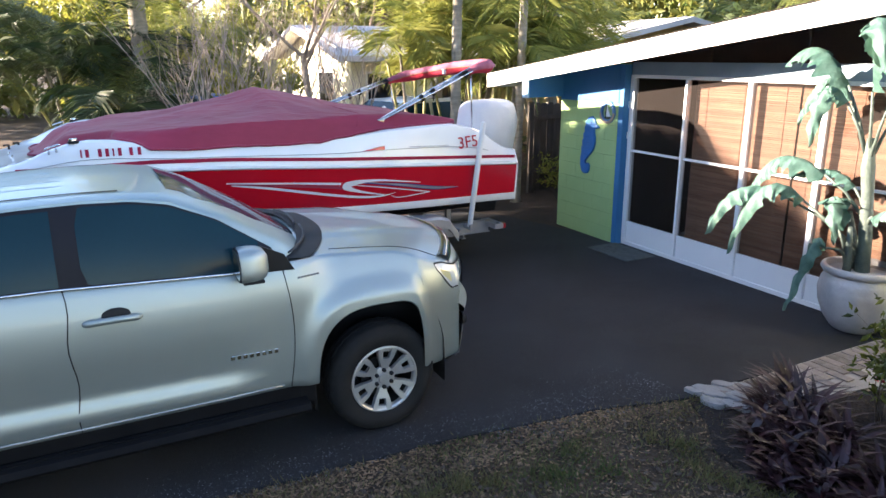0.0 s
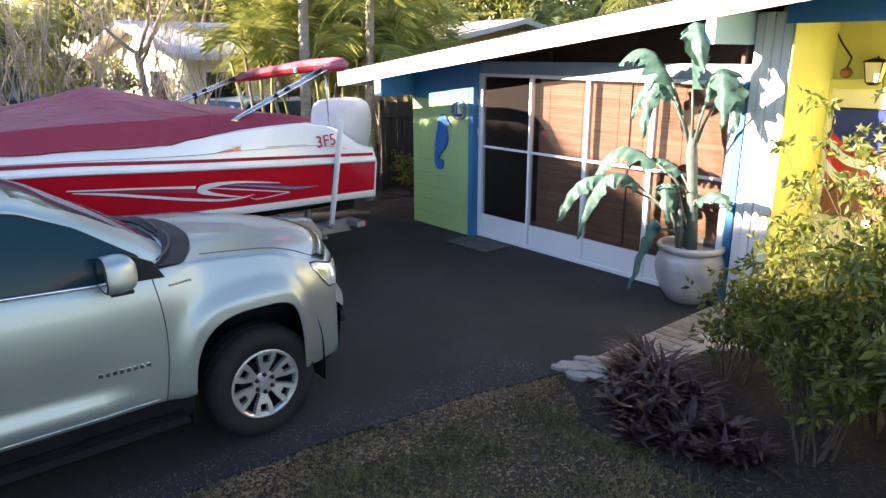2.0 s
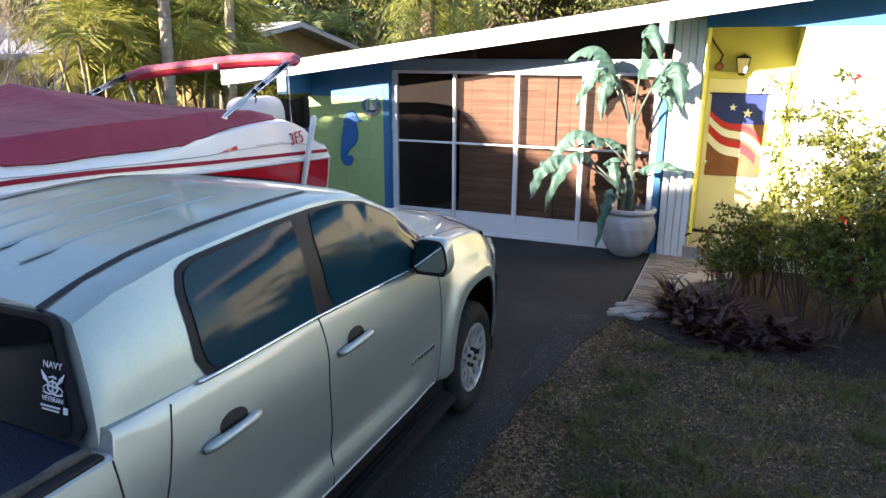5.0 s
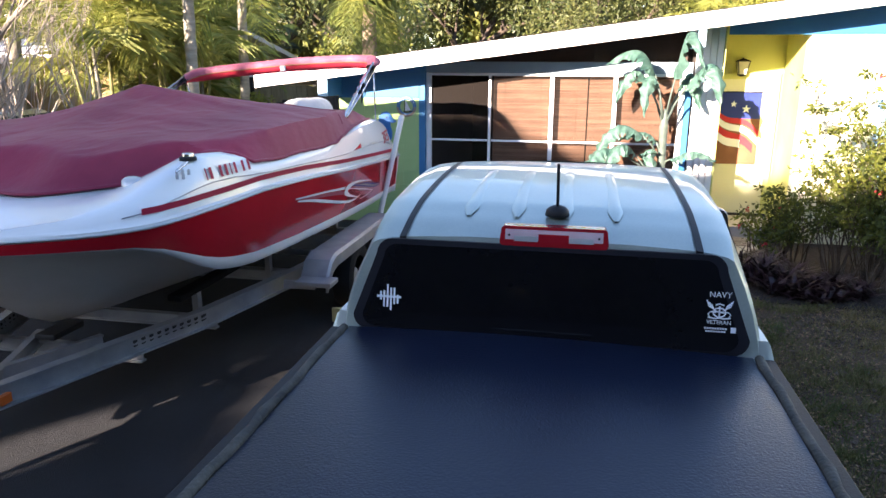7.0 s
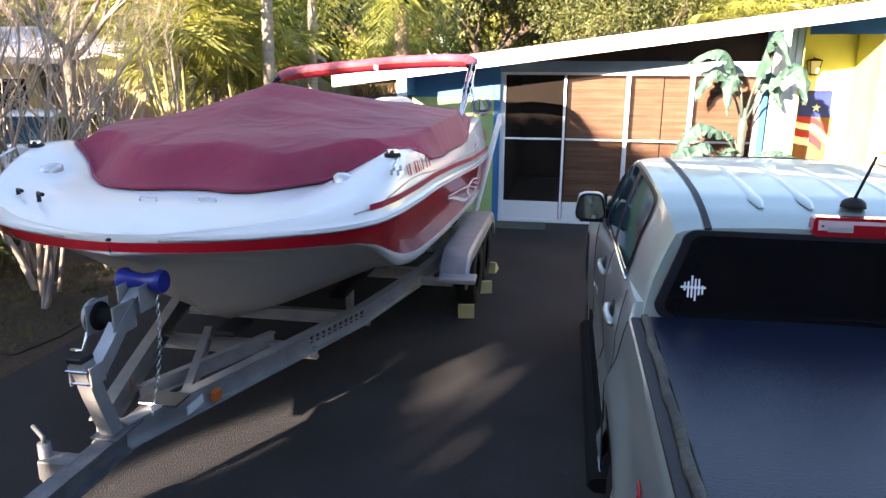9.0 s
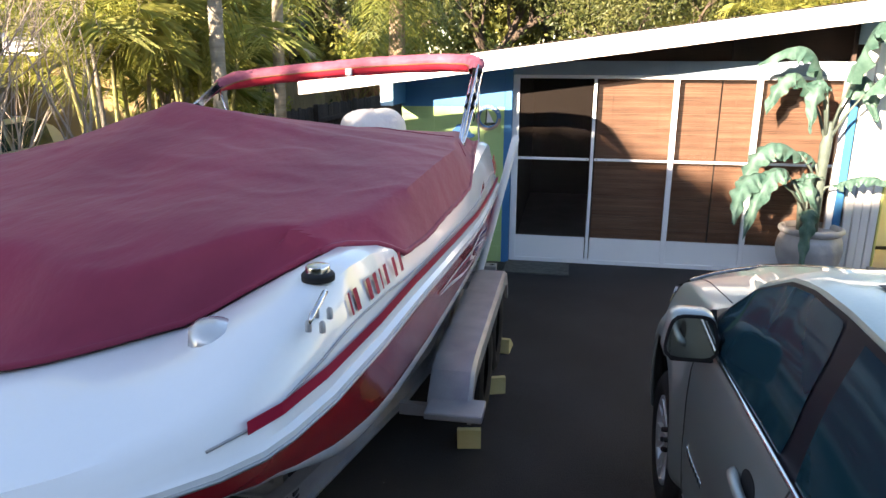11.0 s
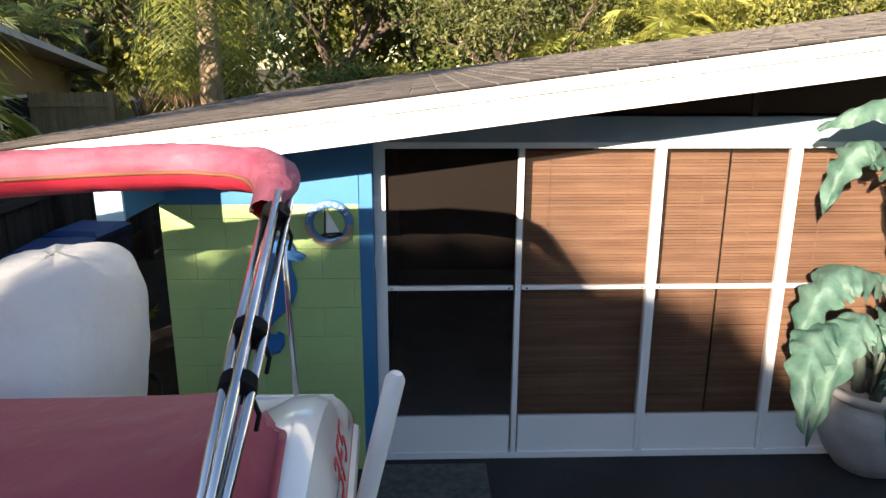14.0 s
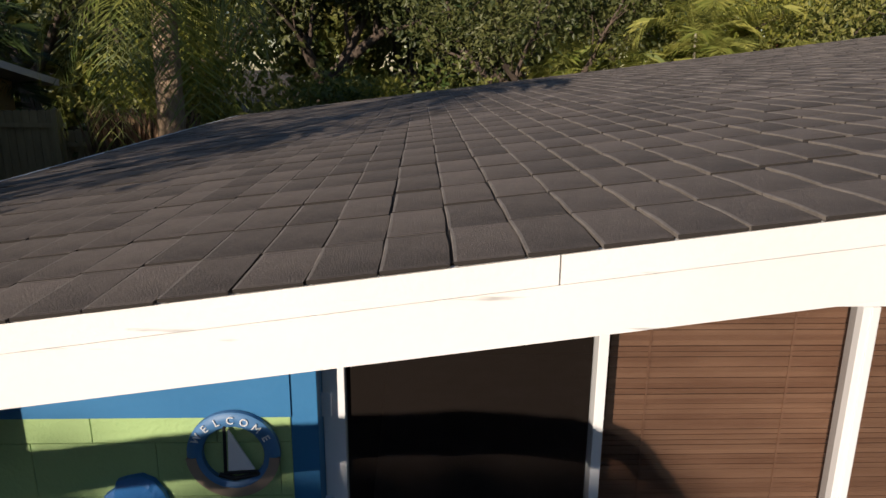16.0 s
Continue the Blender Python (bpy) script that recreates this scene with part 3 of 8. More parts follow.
def screen_wall():
    """White aluminium screen wall: kick plates, rails, mesh panes."""
    sw = empty("screen_wall", "white aluminium screen wall with dark mesh panes", "screen", kind="structure")
    xs = [0.0, 0.95, 1.852, 2.738, 3.64]
    def bar(name, lo, hi, mat=M_ALU_WHITE, parent=sw):
        return part(name, bx(B(), lo, hi, 0.003), mat, parent)
    bar("bottom_rail", (0.0, -0.03, 0.0), (3.68, 0.04, 0.05))
    bar("top_rail", (0.0, -0.03, 2.222), (3.68, 0.04, 2.262))
    for i, x in enumerate(xs):
        w = (0.075, 0.036, 0.06, 0.06, 0.07)[i]
        a = x if i == 0 else x - w / 2
        bar("mullion", (a, -0.034, 0.05), (a + w, 0.036, 2.222))
        if i in (2, 3):
            bar("mullion", (a + w * 0.5 - 0.004, -0.04, 0.05), (a + w - 0.006, -0.034, 2.222))
    for a, b in zip(xs, xs[1:]):
        a2, b2 = a + (0.075 if a == 0 else 0.03), b - (0.035 if b > 3.6 else 0.03)
        bar("kick_plate", (a2, -0.014, 0.05), (b2, 0.012, 0.3))
        bar("lower_rail", (a2, -0.02, 0.3), (b2, 0.02, 0.328))
        bar("mid_rail", (a2, -0.022, 1.272), (b2, 0.02, 1.3))
        for za, zc in ((0.328, 1.272), (1.3, 2.222)):
            p = B()
            sheet(p, 1, 1, lambda u, v: (a2 + (b2 - a2) * u, 0.0, za + (zc - za) * v))
            part("mesh_pane", p, M_SCREEN, sw, "dark insect mesh")
        for x in (a2 + 0.03, b2 - 0.03):
            p = lathe(B(), [(0.007, -0.026), (0.006, -0.0225)], 8, (x, 0, 1.286), "y", True)
            part("screw", p, M_STEEL, sw)
    for z in (1.44, 1.84):
        bar("hinge", (-0.012, -0.05, z), (0.03, -0.034, z + 0.085))
    bar("header", (-0.002, -0.02, 2.264), (3.76, 0.07, 2.42), M_HEADER)
    bar("blue_trim", (3.68, -0.04, 0.0), (3.76, 0.06, 2.262), M_BLUE)
    # Added panel closes the open gable with the brown of its dim inside.
    part("gable_panel", prism(B(), [(0.0, 2.42), (3.76, 2.42), (3.76, zb(3.76) + 0.09), (0.0, max(zb(0), 2.42) + 0.09)], 0.3, 0.32, "y"), M_SOFFIT, sw, "brown panel standing in for the dim open gable")
    for x in (0.0, 1.2, 2.42, 3.64):
        bar("gable_stud", (x, 0.0, 2.42), (x + 0.04, 0.04, zb(x) + 0.1), M_SOFFIT)
    return sw


screen_wall()


def blind(x0, x1, z0, z1, y):
    b = empty("bamboo_blind", "brown woven bamboo blind hanging behind the screen", "blind", "porch blinds", at=((x0 + x1) / 2, y, z0))
    bm = B()
    n = int((z1 - z0) / 0.021)
    rnd = random.Random(int(x0 * 100))
    for k in range(n):
        z = z0 + 0.021 * k
        j = rnd.uniform(-0.003, 0.003)
        bx(bm, (x0, y + j, z), (x1, y + 0.006 + j, z + rnd.uniform(0.0175, 0.0205)))
    under(part("slats", bm, M_BAMBOO), b)
    for f in (0.12, 0.5, 0.88):
        bm = B()
        x = x0 + (x1 - x0) * f
        bx(bm, (x, y - 0.007, z0), (x + 0.008, y - 0.004, z1))
        under(part("cord", bm, M_BAMBOO), b)
    under(part("head_rail", bx(B(), (x0, y - 0.01, z1), (x1, y + 0.03, z1 + 0.05), 0.004), M_BAMBOO), b)


blind(0.99, 2.355, 0.03, 2.2, 0.11)
blind(2.375, 3.66, 0.03, 2.2, 0.12)

# post of white boards at the corner of the porch
post = empty("porch_post", "white painted post of upright boards", "post", kind="structure")
part("core", bx(B(), (3.8, -0.02, 0), (4.12, 0.058, zb(3.8) + 0.06)), M_WHITE, post)
for k in range(4):
    a = 3.785 + k * 0.088
    part("board", bx(B(), (a, -0.062 - 0.012 * (k % 2), 0.0), (a + 0.08, -0.022, zb(3.8) + 0.05), 0.006), M_WHITE, post)
part("side_board", bx(B(), (4.135, -0.08, 0.0), (4.155, 0.87, zb(4.1) + 0.05), 0.003), M_YELLOW, post)


# ---- pickup truck ----
CX, HUBS, HUBZ = 2.165, (-4.815, -8.08), 0.388


def ease01(t):
    t = min(1, max(0, t))
    return t * t * (3 - 2 * t)


ARCH_R, ARCH_H, ARCH_N = 0.468, 0.56, 3.0


def body_low(y):
    z = 0.478 if y < -4.35 else lerp([(-4.35, 0.43), (-4.15, 0.4), (-3.93, 0.42)], y)
    for hy in HUBS:
        d = abs(y - hy) / ARCH_R
        if d < 1:
            z = max(z, HUBZ + ARCH_H * (1 - d ** ARCH_N) ** (1 / ARCH_N))
    return z


DOOR_W = [(0.4, 0.875), (0.48, 0.893), (0.585, 0.912), (0.66, 0.886), (0.68, 0.881), (0.72, 0.884), (0.95, 0.903), (1.1, 0.898), (1.2, 0.88), (1.33, 0.845)]
PLAIN_W = [(0.4, 0.875), (0.5, 0.892), (0.7, 0.9), (0.95, 0.903), (1.1, 0.898), (1.2, 0.88), (1.33, 0.845)]
FENDER_W = [(0.4, 0.88), (0.6, 0.9), (0.9, 0.9), (1.0, 0.89), (1.1, 0.866), (1.2, 0.822), (1.3, 0.772)]


def body_w(y, z):
    """Half width of the body: doors with a scooped crease, a sloping fender, arch flares."""
    k = ease01((-5.6 - y) / 0.25) * ease01((y + 7.72) / 0.1)
    zc = z + 0.022 * (y + 6.6) / 1.0
    w = lerp(PLAIN_W, z) * (1 - k) + lerp(DOOR_W, zc) * k
    f = ease01((y + 5.42) / 0.35)
    w = w * (1 - f) + lerp(FENDER_W, z) * f
    w -= 0.075 * ease01((y + 4.35) / 0.5)
    for hy in HUBS:
        r = (abs(y - hy) / ARCH_R) ** ARCH_N + (max(0, z - HUBZ) / ARCH_H) ** ARCH_N
        r = r ** (1 / ARCH_N)
        w += 0.042 * (1 - ease01((r - 1.12) / 0.24)) if r < 1.4 else 0
    return w


def body_top(y):
    return lerp([(-9.5, 1.275), (-7.74, 1.275), (-7.72, 1.34), (-6.7, 1.325), (-5.69, 1.275), (-5.45, 1.3), (-5.2, 1.3), (-4.7, 1.262), (-4.3, 1.202), (-4.1, 1.16), (-4.02, 1.13), (-3.96, 1.08), (-3.94, 1.04), (-3.93, 1.0)], y)


def hood_mid(y):
    return lerp([(-9.5, 1.262), (-7.74, 1.262), (-7.72, 1.34), (-5.5, 1.33), (-5.3, 1.325), (-5.0, 1.317), (-4.5, 1.283), (-4.2, 1.235), (-4.06, 1.195), (-4.0, 1.165), (-3.96, 1.11), (-3.94, 1.06), (-3.93, 1.01)], y)


def hood_swell(y, u):
    """The raised middle of the hood."""
    return 0.016 * (1 - ease01((abs(u) - 0.3 - 0.06 * (-4.0 - y)) / 0.09)) * ease01((y + 5.3) / 0.15) * ease01((-3.97 - y) / 0.12)


def hood_z(y, u):
    zt, zm = body_top(y), hood_mid(y)
    return zt + (zm - zt) * (1 - min(1, abs(u) / body_w(y, zt)) ** 3) + hood_swell(y, u)


def swept(u, y, z):
    k = ease01((y + 4.75) / 0.8)
    return (CX + u, y - k * (0.33 + 0.12 * ease01((z - 1.0) / 0.2)) * (abs(u) / 0.9) ** 2.2, z)


def body_ring(y):
    zl, zt, zm = body_low(y), body_top(y), hood_mid(y)
    half = []
    for t in (0, 0.03, 0.07, 0.11, 0.15, 0.19, 0.22, 0.25, 0.28, 0.32, 0.38, 0.45, 0.52, 0.6, 0.68, 0.75, 0.82, 0.88, 0.93, 0.97, 1.0):
        z = zl + (zt - zl) * t
        half.append((body_w(y, z) - (0.012 if t == 0 else 0.01 if t == 1 else 0), z))
    w = half[-1][0]
    half += [(w * f, zt + (zm - zt) * (1 - f ** 3) + hood_swell(y, w * f)) for f in (0.985, 0.95, 0.9, 0.84, 0.76, 0.68, 0.6, 0.55, 0.5, 0.45, 0.4, 0.3, 0.15, 0.0)]
    full = [(u, z) for u, z in half] + [(-u, z) for u, z in half[-2::-1]]
    return [swept(u, y, z) for u, z in full]


CAB_Z = [(-7.74, 1.63), (-7.6, 1.682), (-7.3, 1.73), (-6.8, 1.762), (-6.5, 1.768), (-6.25, 1.757), (-6.05, 1.72), (-5.8, 1.61), (-5.5, 1.4), (-5.4, 1.32), (-5.3, 1.21), (-5.05, 1.14)]
CAB_M = [(-7.74, 1.675), (-7.62, 1.715), (-7.4, 1.752), (-7.0, 1.78), (-6.6, 1.792), (-6.3, 1.79), (-6.05, 1.77), (-5.9, 1.72), (-5.5, 1.505), (-5.08, 1.24)]
CAB_W = [(-7.74, 0.695), (-7.5, 0.71), (-6.8, 0.72), (-6.1, 0.72), (-5.42, 0.81), (-5.05, 0.64)]


def cab_side(y, s):
    """A point on the side of the cab, from the belt (0) to the edge of the roof (1)."""
    zb_, zr = body_top(y) - 0.012, lerp(CAB_Z, y)
    wb = lerp([(-7.74, 0.81), (-7.3, 0.845), (-5.5, 0.85), (-5.3, 0.78), (-5.05, 0.66)], y)
    wr = lerp(CAB_W, y)
    bow = 0.018 * math.sin(math.pi * s)
    return wb + (wr - wb) * s + bow, zb_ + (zr - zb_) * s


def cab_lean(y, z):
    k = min(1, max(0, (-7.1 - y) / 0.6))
    k = k * k * (3 - 2 * k)
    return y + k * 0.16 * max(0, z - 1.28)


def cab_ring(y):
    half = [cab_side(y, s) for s in (0, 0.25, 0.5, 0.75, 0.93, 1.0)]
    w, z = half[-1]
    zm = max(lerp(CAB_M, y), z + 0.01)
    d = zm - z
    half += [(w - 0.025, z + 0.3 * d), (w - 0.075, z + 0.55 * d), (w - 0.16, z + 0.74 * d), (w * 0.45, z + 0.94 * d), (0, zm)]
    full = half + [(-u, q) for u, q in half[-2::-1]]
    return [(CX + u, cab_lean(y, q), q) for u, q in full]


def cab_top(y, u):
    """Height of the roof skin beside the middle line."""
    w, z = cab_side(y, 1.0)
    zm = max(lerp(CAB_M, y), z + 0.01)
    return lerp([(0, zm), (w * 0.45, z + 0.94 * (zm - z)), (w - 0.16, z + 0.74 * (zm - z)), (w - 0.075, z + 0.55 * (zm - z)), (w - 0.025, z + 0.3 * (zm - z)), (w, z)], abs(u))


def strip_on(pts, wid, out, mat, parent, name):
    """A narrow raised strip along points (x, y, z), wid wide."""
    bm = B()
    tube(bm, pts, [wid / 2] * len(pts), 6)
    return part(name, bm, mat, parent, smooth=True)


def truck_wheel(side, y):
    """One wheel with its tyre, alloy rim and nuts."""
    X = CX + side * 0.9
    w = empty("wheel", at=(X, y, HUBZ))
    R, rr = 0.388, 0.243
    prof = [(rr - 0.012, -0.02), (rr + 0.02, -0.004), (rr + 0.05, 0.008), (rr + 0.09, 0.006), (R - 0.04, -0.004), (R - 0.014, -0.02), (R, -0.045), (R + 0.001, -0.09), (R - 0.009, -0.098), (R - 0.009, -0.108), (R + 0.001, -0.116), (R + 0.001, -0.155), (R - 0.009, -0.163), (R, -0.172), (R, -0.2), (R - 0.02, -0.235), (rr + 0.06, -0.25), (rr, -0.24)]
    bm, rows = B(), []
    for k in range(96):
        a, notch = 2 * math.pi * k / 96, 0.007 if k % 3 == 0 else 0.0
        rows.append([(x, (r - (notch if r > R - 0.02 else 0)) * math.sin(a), (r - (notch if r > R - 0.02 else 0)) * math.cos(a)) for r, x in prof])
    loft(bm, rows + [rows[0]], False, False)
    bmesh.ops.remove_doubles(bm, verts=bm.verts[:], dist=0.0005)
    part("tyre", bm, M_RUBBER, w, "black all-terrain tyre", 40)
    bm = lathe(B(), [(rr - 0.002, -0.026), (rr - 0.002, -0.006), (rr - 0.012, -0.003), (rr - 0.024, -0.012), (rr - 0.03, -0.04)], 56, (0, 0, 0), "x")
    rim = part("rim", bm, M_RIM, w, "machined alloy rim", 40)
    bm = lathe(B(), [(rr - 0.03, -0.04), (rr - 0.045, -0.17), (rr - 0.045, -0.2), (0.14, -0.2), (0.14, -0.1), (0.001, -0.1)], 48, (0, 0, 0), "x")
    part("barrel", bm, M_BLACKP, w, "dark inner barrel", 40)
    for k in range(6):
        a = 2 * math.pi * k / 6 + 0.12
        bm = B()
        def slab(rows_):
            loft(bm, [[(dp - 0.03, o - wd, r), (dp - 0.03, o + wd, r), (dp, o + wd - 0.004, r), (dp, o - wd + 0.004, r)] for r, o, wd, dp in rows_])
        slab([(0.04, 0, 0.024, -0.034), (0.09, 0, 0.032, -0.026), (0.147, 0, 0.056, -0.016)])
        for sgn in (-1, 1):
            slab([(0.142, sgn * 0.038, 0.018, -0.016), (rr - 0.012, sgn * 0.054, 0.025, -0.004)])
        slab([(rr - 0.042, 0, 0.05, -0.014), (rr - 0.018, 0, 0.056, -0.009)])
        bmesh.ops.rotate(bm, verts=bm.verts[:], matrix=Matrix.Rotation(-a, 3, "X"))
        part("spoke", bm, M_RIM, rim)
        b2 = lathe(B(), [(0.0145, -0.045), (0.0145, -0.012), (0.009, -0.006)], 8, (0, 0.062 * math.sin(a - 0.1), 0.062 * math.cos(a - 0.1)), "x", True)
        part("lug_nut", b2, M_BLACKP, rim)
    bm = lathe(B(), [(0.08, -0.06), (0.082, -0.034), (0.07, -0.03), (0.04, -0.028), (0.034, -0.02), (0.001, -0.018)], 28, (0, 0, 0), "x")
    part("hub_cap", bm, M_RIM, rim, smooth=40)
    if side < 0:
        w.rotation_euler = (0, 0, math.pi)
    return w


def pickup():
    t = empty("pickup_truck", "silver four door pickup truck with a navy bed cover", "pickup truck", at=(CX, -6.6, 0))
    def P(name, bm, mat, label="", smooth=False, parent=None):
        ob = part(name, bm, mat, None, label, smooth)
        return under(ob, parent or t) if parent is None else under(ob, parent)
    ys = sorted({round(v, 3) for v in [-9.46, -9.4, -9.2, -9.0, -8.8, -7.9, -7.76, -7.74, -7.72, -7.5, -7.2, -6.9, -6.6, -6.3, -6.0, -5.8, -5.6, -5.45, -5.7, -5.52, -5.35, -4.25, -4.2, -4.14, -4.1, -4.06, -4.02, -3.99, -3.96, -3.95, -3.94, -3.93]
                 + [hy + ARCH_R * math.sin(math.pi / 2 * k / 14) for hy in HUBS for k in range(-14, 15)]
                 + [hy + s for hy in HUBS for s in (-0.66, -0.6, -0.56, -0.52, -0.49, -0.47, 0.47, 0.49, 0.52, 0.56, 0.6, 0.66)]})
    bm = B()
    rows = loft(bm, [body_ring(y) for y in ys], False, False)
    bm.faces.new(rows[0][::-1])
    bm.faces.new(rows[-1])
    body = P("body", bm, M_PAINT, "silver painted body", 32)
    bm = B()
    ysc = [-7.74, -7.72, -7.69, -7.65, -7.6, -7.55, -7.5, -7.45, -7.4, -7.35, -7.3, -7.25, -7.2, -7.15, -7.1, -7.0, -6.8, -6.5, -6.3, -6.15, -6.05, -5.95, -5.8, -5.6, -5.45, -5.3, -5.15, -5.06]
    rows = loft(bm, [cab_ring(y) for y in ysc], False, False)
    bm.faces.new(rows[0][::-1])
    bm.faces.new(rows[-1])
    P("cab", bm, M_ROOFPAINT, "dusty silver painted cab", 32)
    # ribs pressed into the roof
    for u in (-0.33, -0.13, 0.07, 0.27):
        bm = B()
        loft(bm, [[(CX + u + a * k, y, cab_top(y, u + a) - 0.004 + b * k) for a, b in ((-0.03, 0.0), (-0.018, 0.0062), (0.018, 0.0062), (0.03, 0.0))] for y, k in [(-7.52 + 0.095 * q, (0.3 if q in (0, 10) else 1.0)) for q in range(11)]])
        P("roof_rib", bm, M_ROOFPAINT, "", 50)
    for s in (-1, 1):
        # windows and pillars
        def pane(name, ya, yb, sa, sb, mat, rows_=10, out=0.005, slant=0.0, round_=0.0):
            bm = B()
            def f(u, v):
                y = ya + (yb - ya) * u - slant * v
                top = sb
                d = min(abs(y - ya + slant * v), abs(yb - y - slant * v)) if round_ < 0 else abs(y + slant * v - ya)
                r = abs(round_)
                k = (1 - max(0.0, 1 - d / r) ** 2.6) ** (1 / 2.6) if r else 1.0
                c = 0.2 * (1 - k)
                w, z = cab_side(y, sa + c + (top - sa - 2 * c) * v)
                return (CX + s * (w + out), cab_lean(y, z), z)
            sheet(bm, rows_, 5, f)
            return P(name, bm, mat, "", True)
        pane("window_surround", -7.36, -5.5, 0.0, 0.97, M_PILLAR, 60, 0.003, 0.0, 0.16)
        pane("front_window", -6.54, -5.58, 0.05, 0.94, M_GLASS, 40, 0.007, 0.0, 0.05)
        pane("rear_window", -7.32, -6.655, 0.05, 0.93, M_GLASS, 40, 0.007, 0.0, 0.15)
        strip_on([(CX + s * (cab_side(y, 0.0)[0] + 0.012), y, cab_side(y, 0)[1] + 0.012) for y in [-7.37 + 0.1 * k for k in range(19)]], 0.018, 0, M_CHROME, None, "belt_trim").parent = None
    return t, P


truck, TP = pickup()
for o in list(scene.objects):
    if o.name.startswith("belt_trim"):
        under(o, truck)
for s in (-1, 1):
    for hy in HUBS:
        w = truck_wheel(s, hy)
        under(w, truck)
        # dark wheel housing
        bm = B()
        def arch(u, v, s=s, hy=hy):
            a = math.pi * (1.08 * u - 0.04)
            return (CX + s * (0.46 + 0.41 * v), hy + 0.474 * math.copysign(abs(math.cos(a)) ** 0.7, math.cos(a)), HUBZ + 0.566 * math.copysign(abs(math.sin(a)) ** 0.7, math.sin(a)))
        sheet(bm, 28, 1, arch)
        bx(bm, (CX + s * 0.46 - 0.005, hy - 0.5, 0.3), (CX + s * 0.46 + 0.005, hy + 0.5, 0.95))
        TP("wheel_housing", bm, M_BLACKP)
        bm = B()
        bx(bm, (CX + s * 0.66 - 0.13, hy - 0.47 - 0.015, 0.26), (CX + s * 0.66 + 0.2, hy - 0.47, 0.62), 0.004)
        TP("mud_flap", bm, M_BLACKP)
    def skin(y, z, out=0.003, s=s):
        return (CX + s * (body_w(y, z) + out), y, z)
    # shut lines of the doors
    for line in ([(-6.645 + 0.012 * math.sin(k), 1.32 - 0.07 * k) for k in range(13)],
                 [(-5.455 + 0.04 * math.sin(math.pi * k / 13), 1.27 - 0.06 * k) for k in range(14)],
                 [(-7.5 - 0.02 * k + (0.02 * (k - 8) ** 2 if k > 8 else 0) * 0.5, 1.32 - 0.055 * k) for k in range(15)],
                 [(-7.745, 1.26 - 0.06 * k) for k in range(13)]):
        under(strip_on([skin(y, z, 0.0005) for y, z in line], 0.007, 0, M_BLACK, None, "shut_line"), truck)
    under(strip_on([skin(-7.7 + 0.11 * k, 0.505 - 0.0 * k, 0.0) for k in range(21)], 0.013, 0, M_ALU, None, "sill_trim"), truck)
    for hy in (-6.42, -7.28):
        bm = B()
        pts = [skin(hy - 0.15 + 0.03 * k, 1.13 - 0.0003 * (k - 5) ** 2, 0.008 + 0.02 * math.sin(math.pi * k / 10) ** 0.6) for k in range(11)]
        tube(bm, pts, [0.012] + [0.02] * 9 + [0.012], 10)
        h = TP("door_handle", bm, M_PAINT, "silver door handle", True)
        # Flat black oval stands in for the shade inside the handle recess.
        bm = B()
        loft(bm, [[skin(hy + 0.02 + 0.075 * r * math.cos(a), 1.148 + 0.04 * r * math.sin(a), o) for a in [2 * math.pi * q / 24 for q in range(24)]] for r, o in ((1.0, 0.001), (0.93, 0.0025), (0.1, 0.003))])
        under(part("handle_cup", bm, M_BLACKP), truck)
    # mirror
    bm = B()
    rings = []
    for d, k in ((-0.075, 0.93), (-0.065, 1.0), (0.0, 1.0), (0.045, 0.94), (0.075, 0.8), (0.095, 0.5), (0.1, 0.15)):
        row = []
        for q in range(24):
            a = 2 * math.pi * q / 24
            e = (abs(math.cos(a)) ** 5 + abs(math.sin(a)) ** 5) ** (-0.2)
            row.append((CX + s * (0.97 + (0.1 - 0.016 * math.sin(a)) * k * e * math.cos(a) - 0.12 * max(0, d) ** 1.2), -5.665 + d, 1.362 + 0.098 * k * e * math.sin(a)))
        rings.append(row)
    loft(bm, rings)
    TP("door_mirror", bm, M_PAINT, "silver door mirror", 50)
    for name, mat, ya, yb, ra, rb in (("mirror_rim", M_BLACKP, -5.7385, -5.7425, 0.098, 0.096), ("mirror_glass", M_MIRROR, -5.7405, -5.7445, 0.087, 0.083)):
        rings = []
        for y in (ya, yb):
            row = []
            for q in range(28):
                a = 2 * math.pi * q / 28
                e = (abs(math.cos(a)) ** 4 + abs(math.sin(a)) ** 4) ** (-0.25)
                row.append((CX + s * (0.97 + (ra - 0.016 * math.sin(a)) * e * math.cos(a)), y, 1.362 + rb * e * math.sin(a)))
            rings.append(row)
        bm = B()
        loft(bm, rings)
        under(part(name, bm, mat), truck)
    under(part("mirror_base", bx(B(), (CX + s * 0.96 - 0.085, -5.725, 1.25), (CX + s * 0.96 + 0.085, -5.6, 1.272), 0.01), M_BLACKP), truck)
    bm = B()
    bx(bm, (min(CX + s * 0.84, CX + s * 0.95), -5.68, 1.285), (max(CX + s * 0.84, CX + s * 0.95), -5.6, 1.345), 0.01)
    TP("mirror_arm", bm, M_BLACKP)
    bm = B()
    prism(bm, [(-5.62, 1.265), (-5.38, 1.255), (-5.44, 1.36), (-5.58, 1.43)], CX + s * 0.852, CX + s * 0.872, "x")
    TP("mirror_corner", bm, M_BLACKP)
    # side step
    bm = B()
    loft(bm, [[(CX + s * u, y, z) for u, z in ((0.74, 0.3), (0.95, 0.31), (0.985, 0.345), (0.965, 0.378), (0.93, 0.386), (0.74, 0.39))] for y in (-5.36, -5.44, -7.5, -7.58)])
    TP("side_step", bm, M_STEP, "black side step", 30)
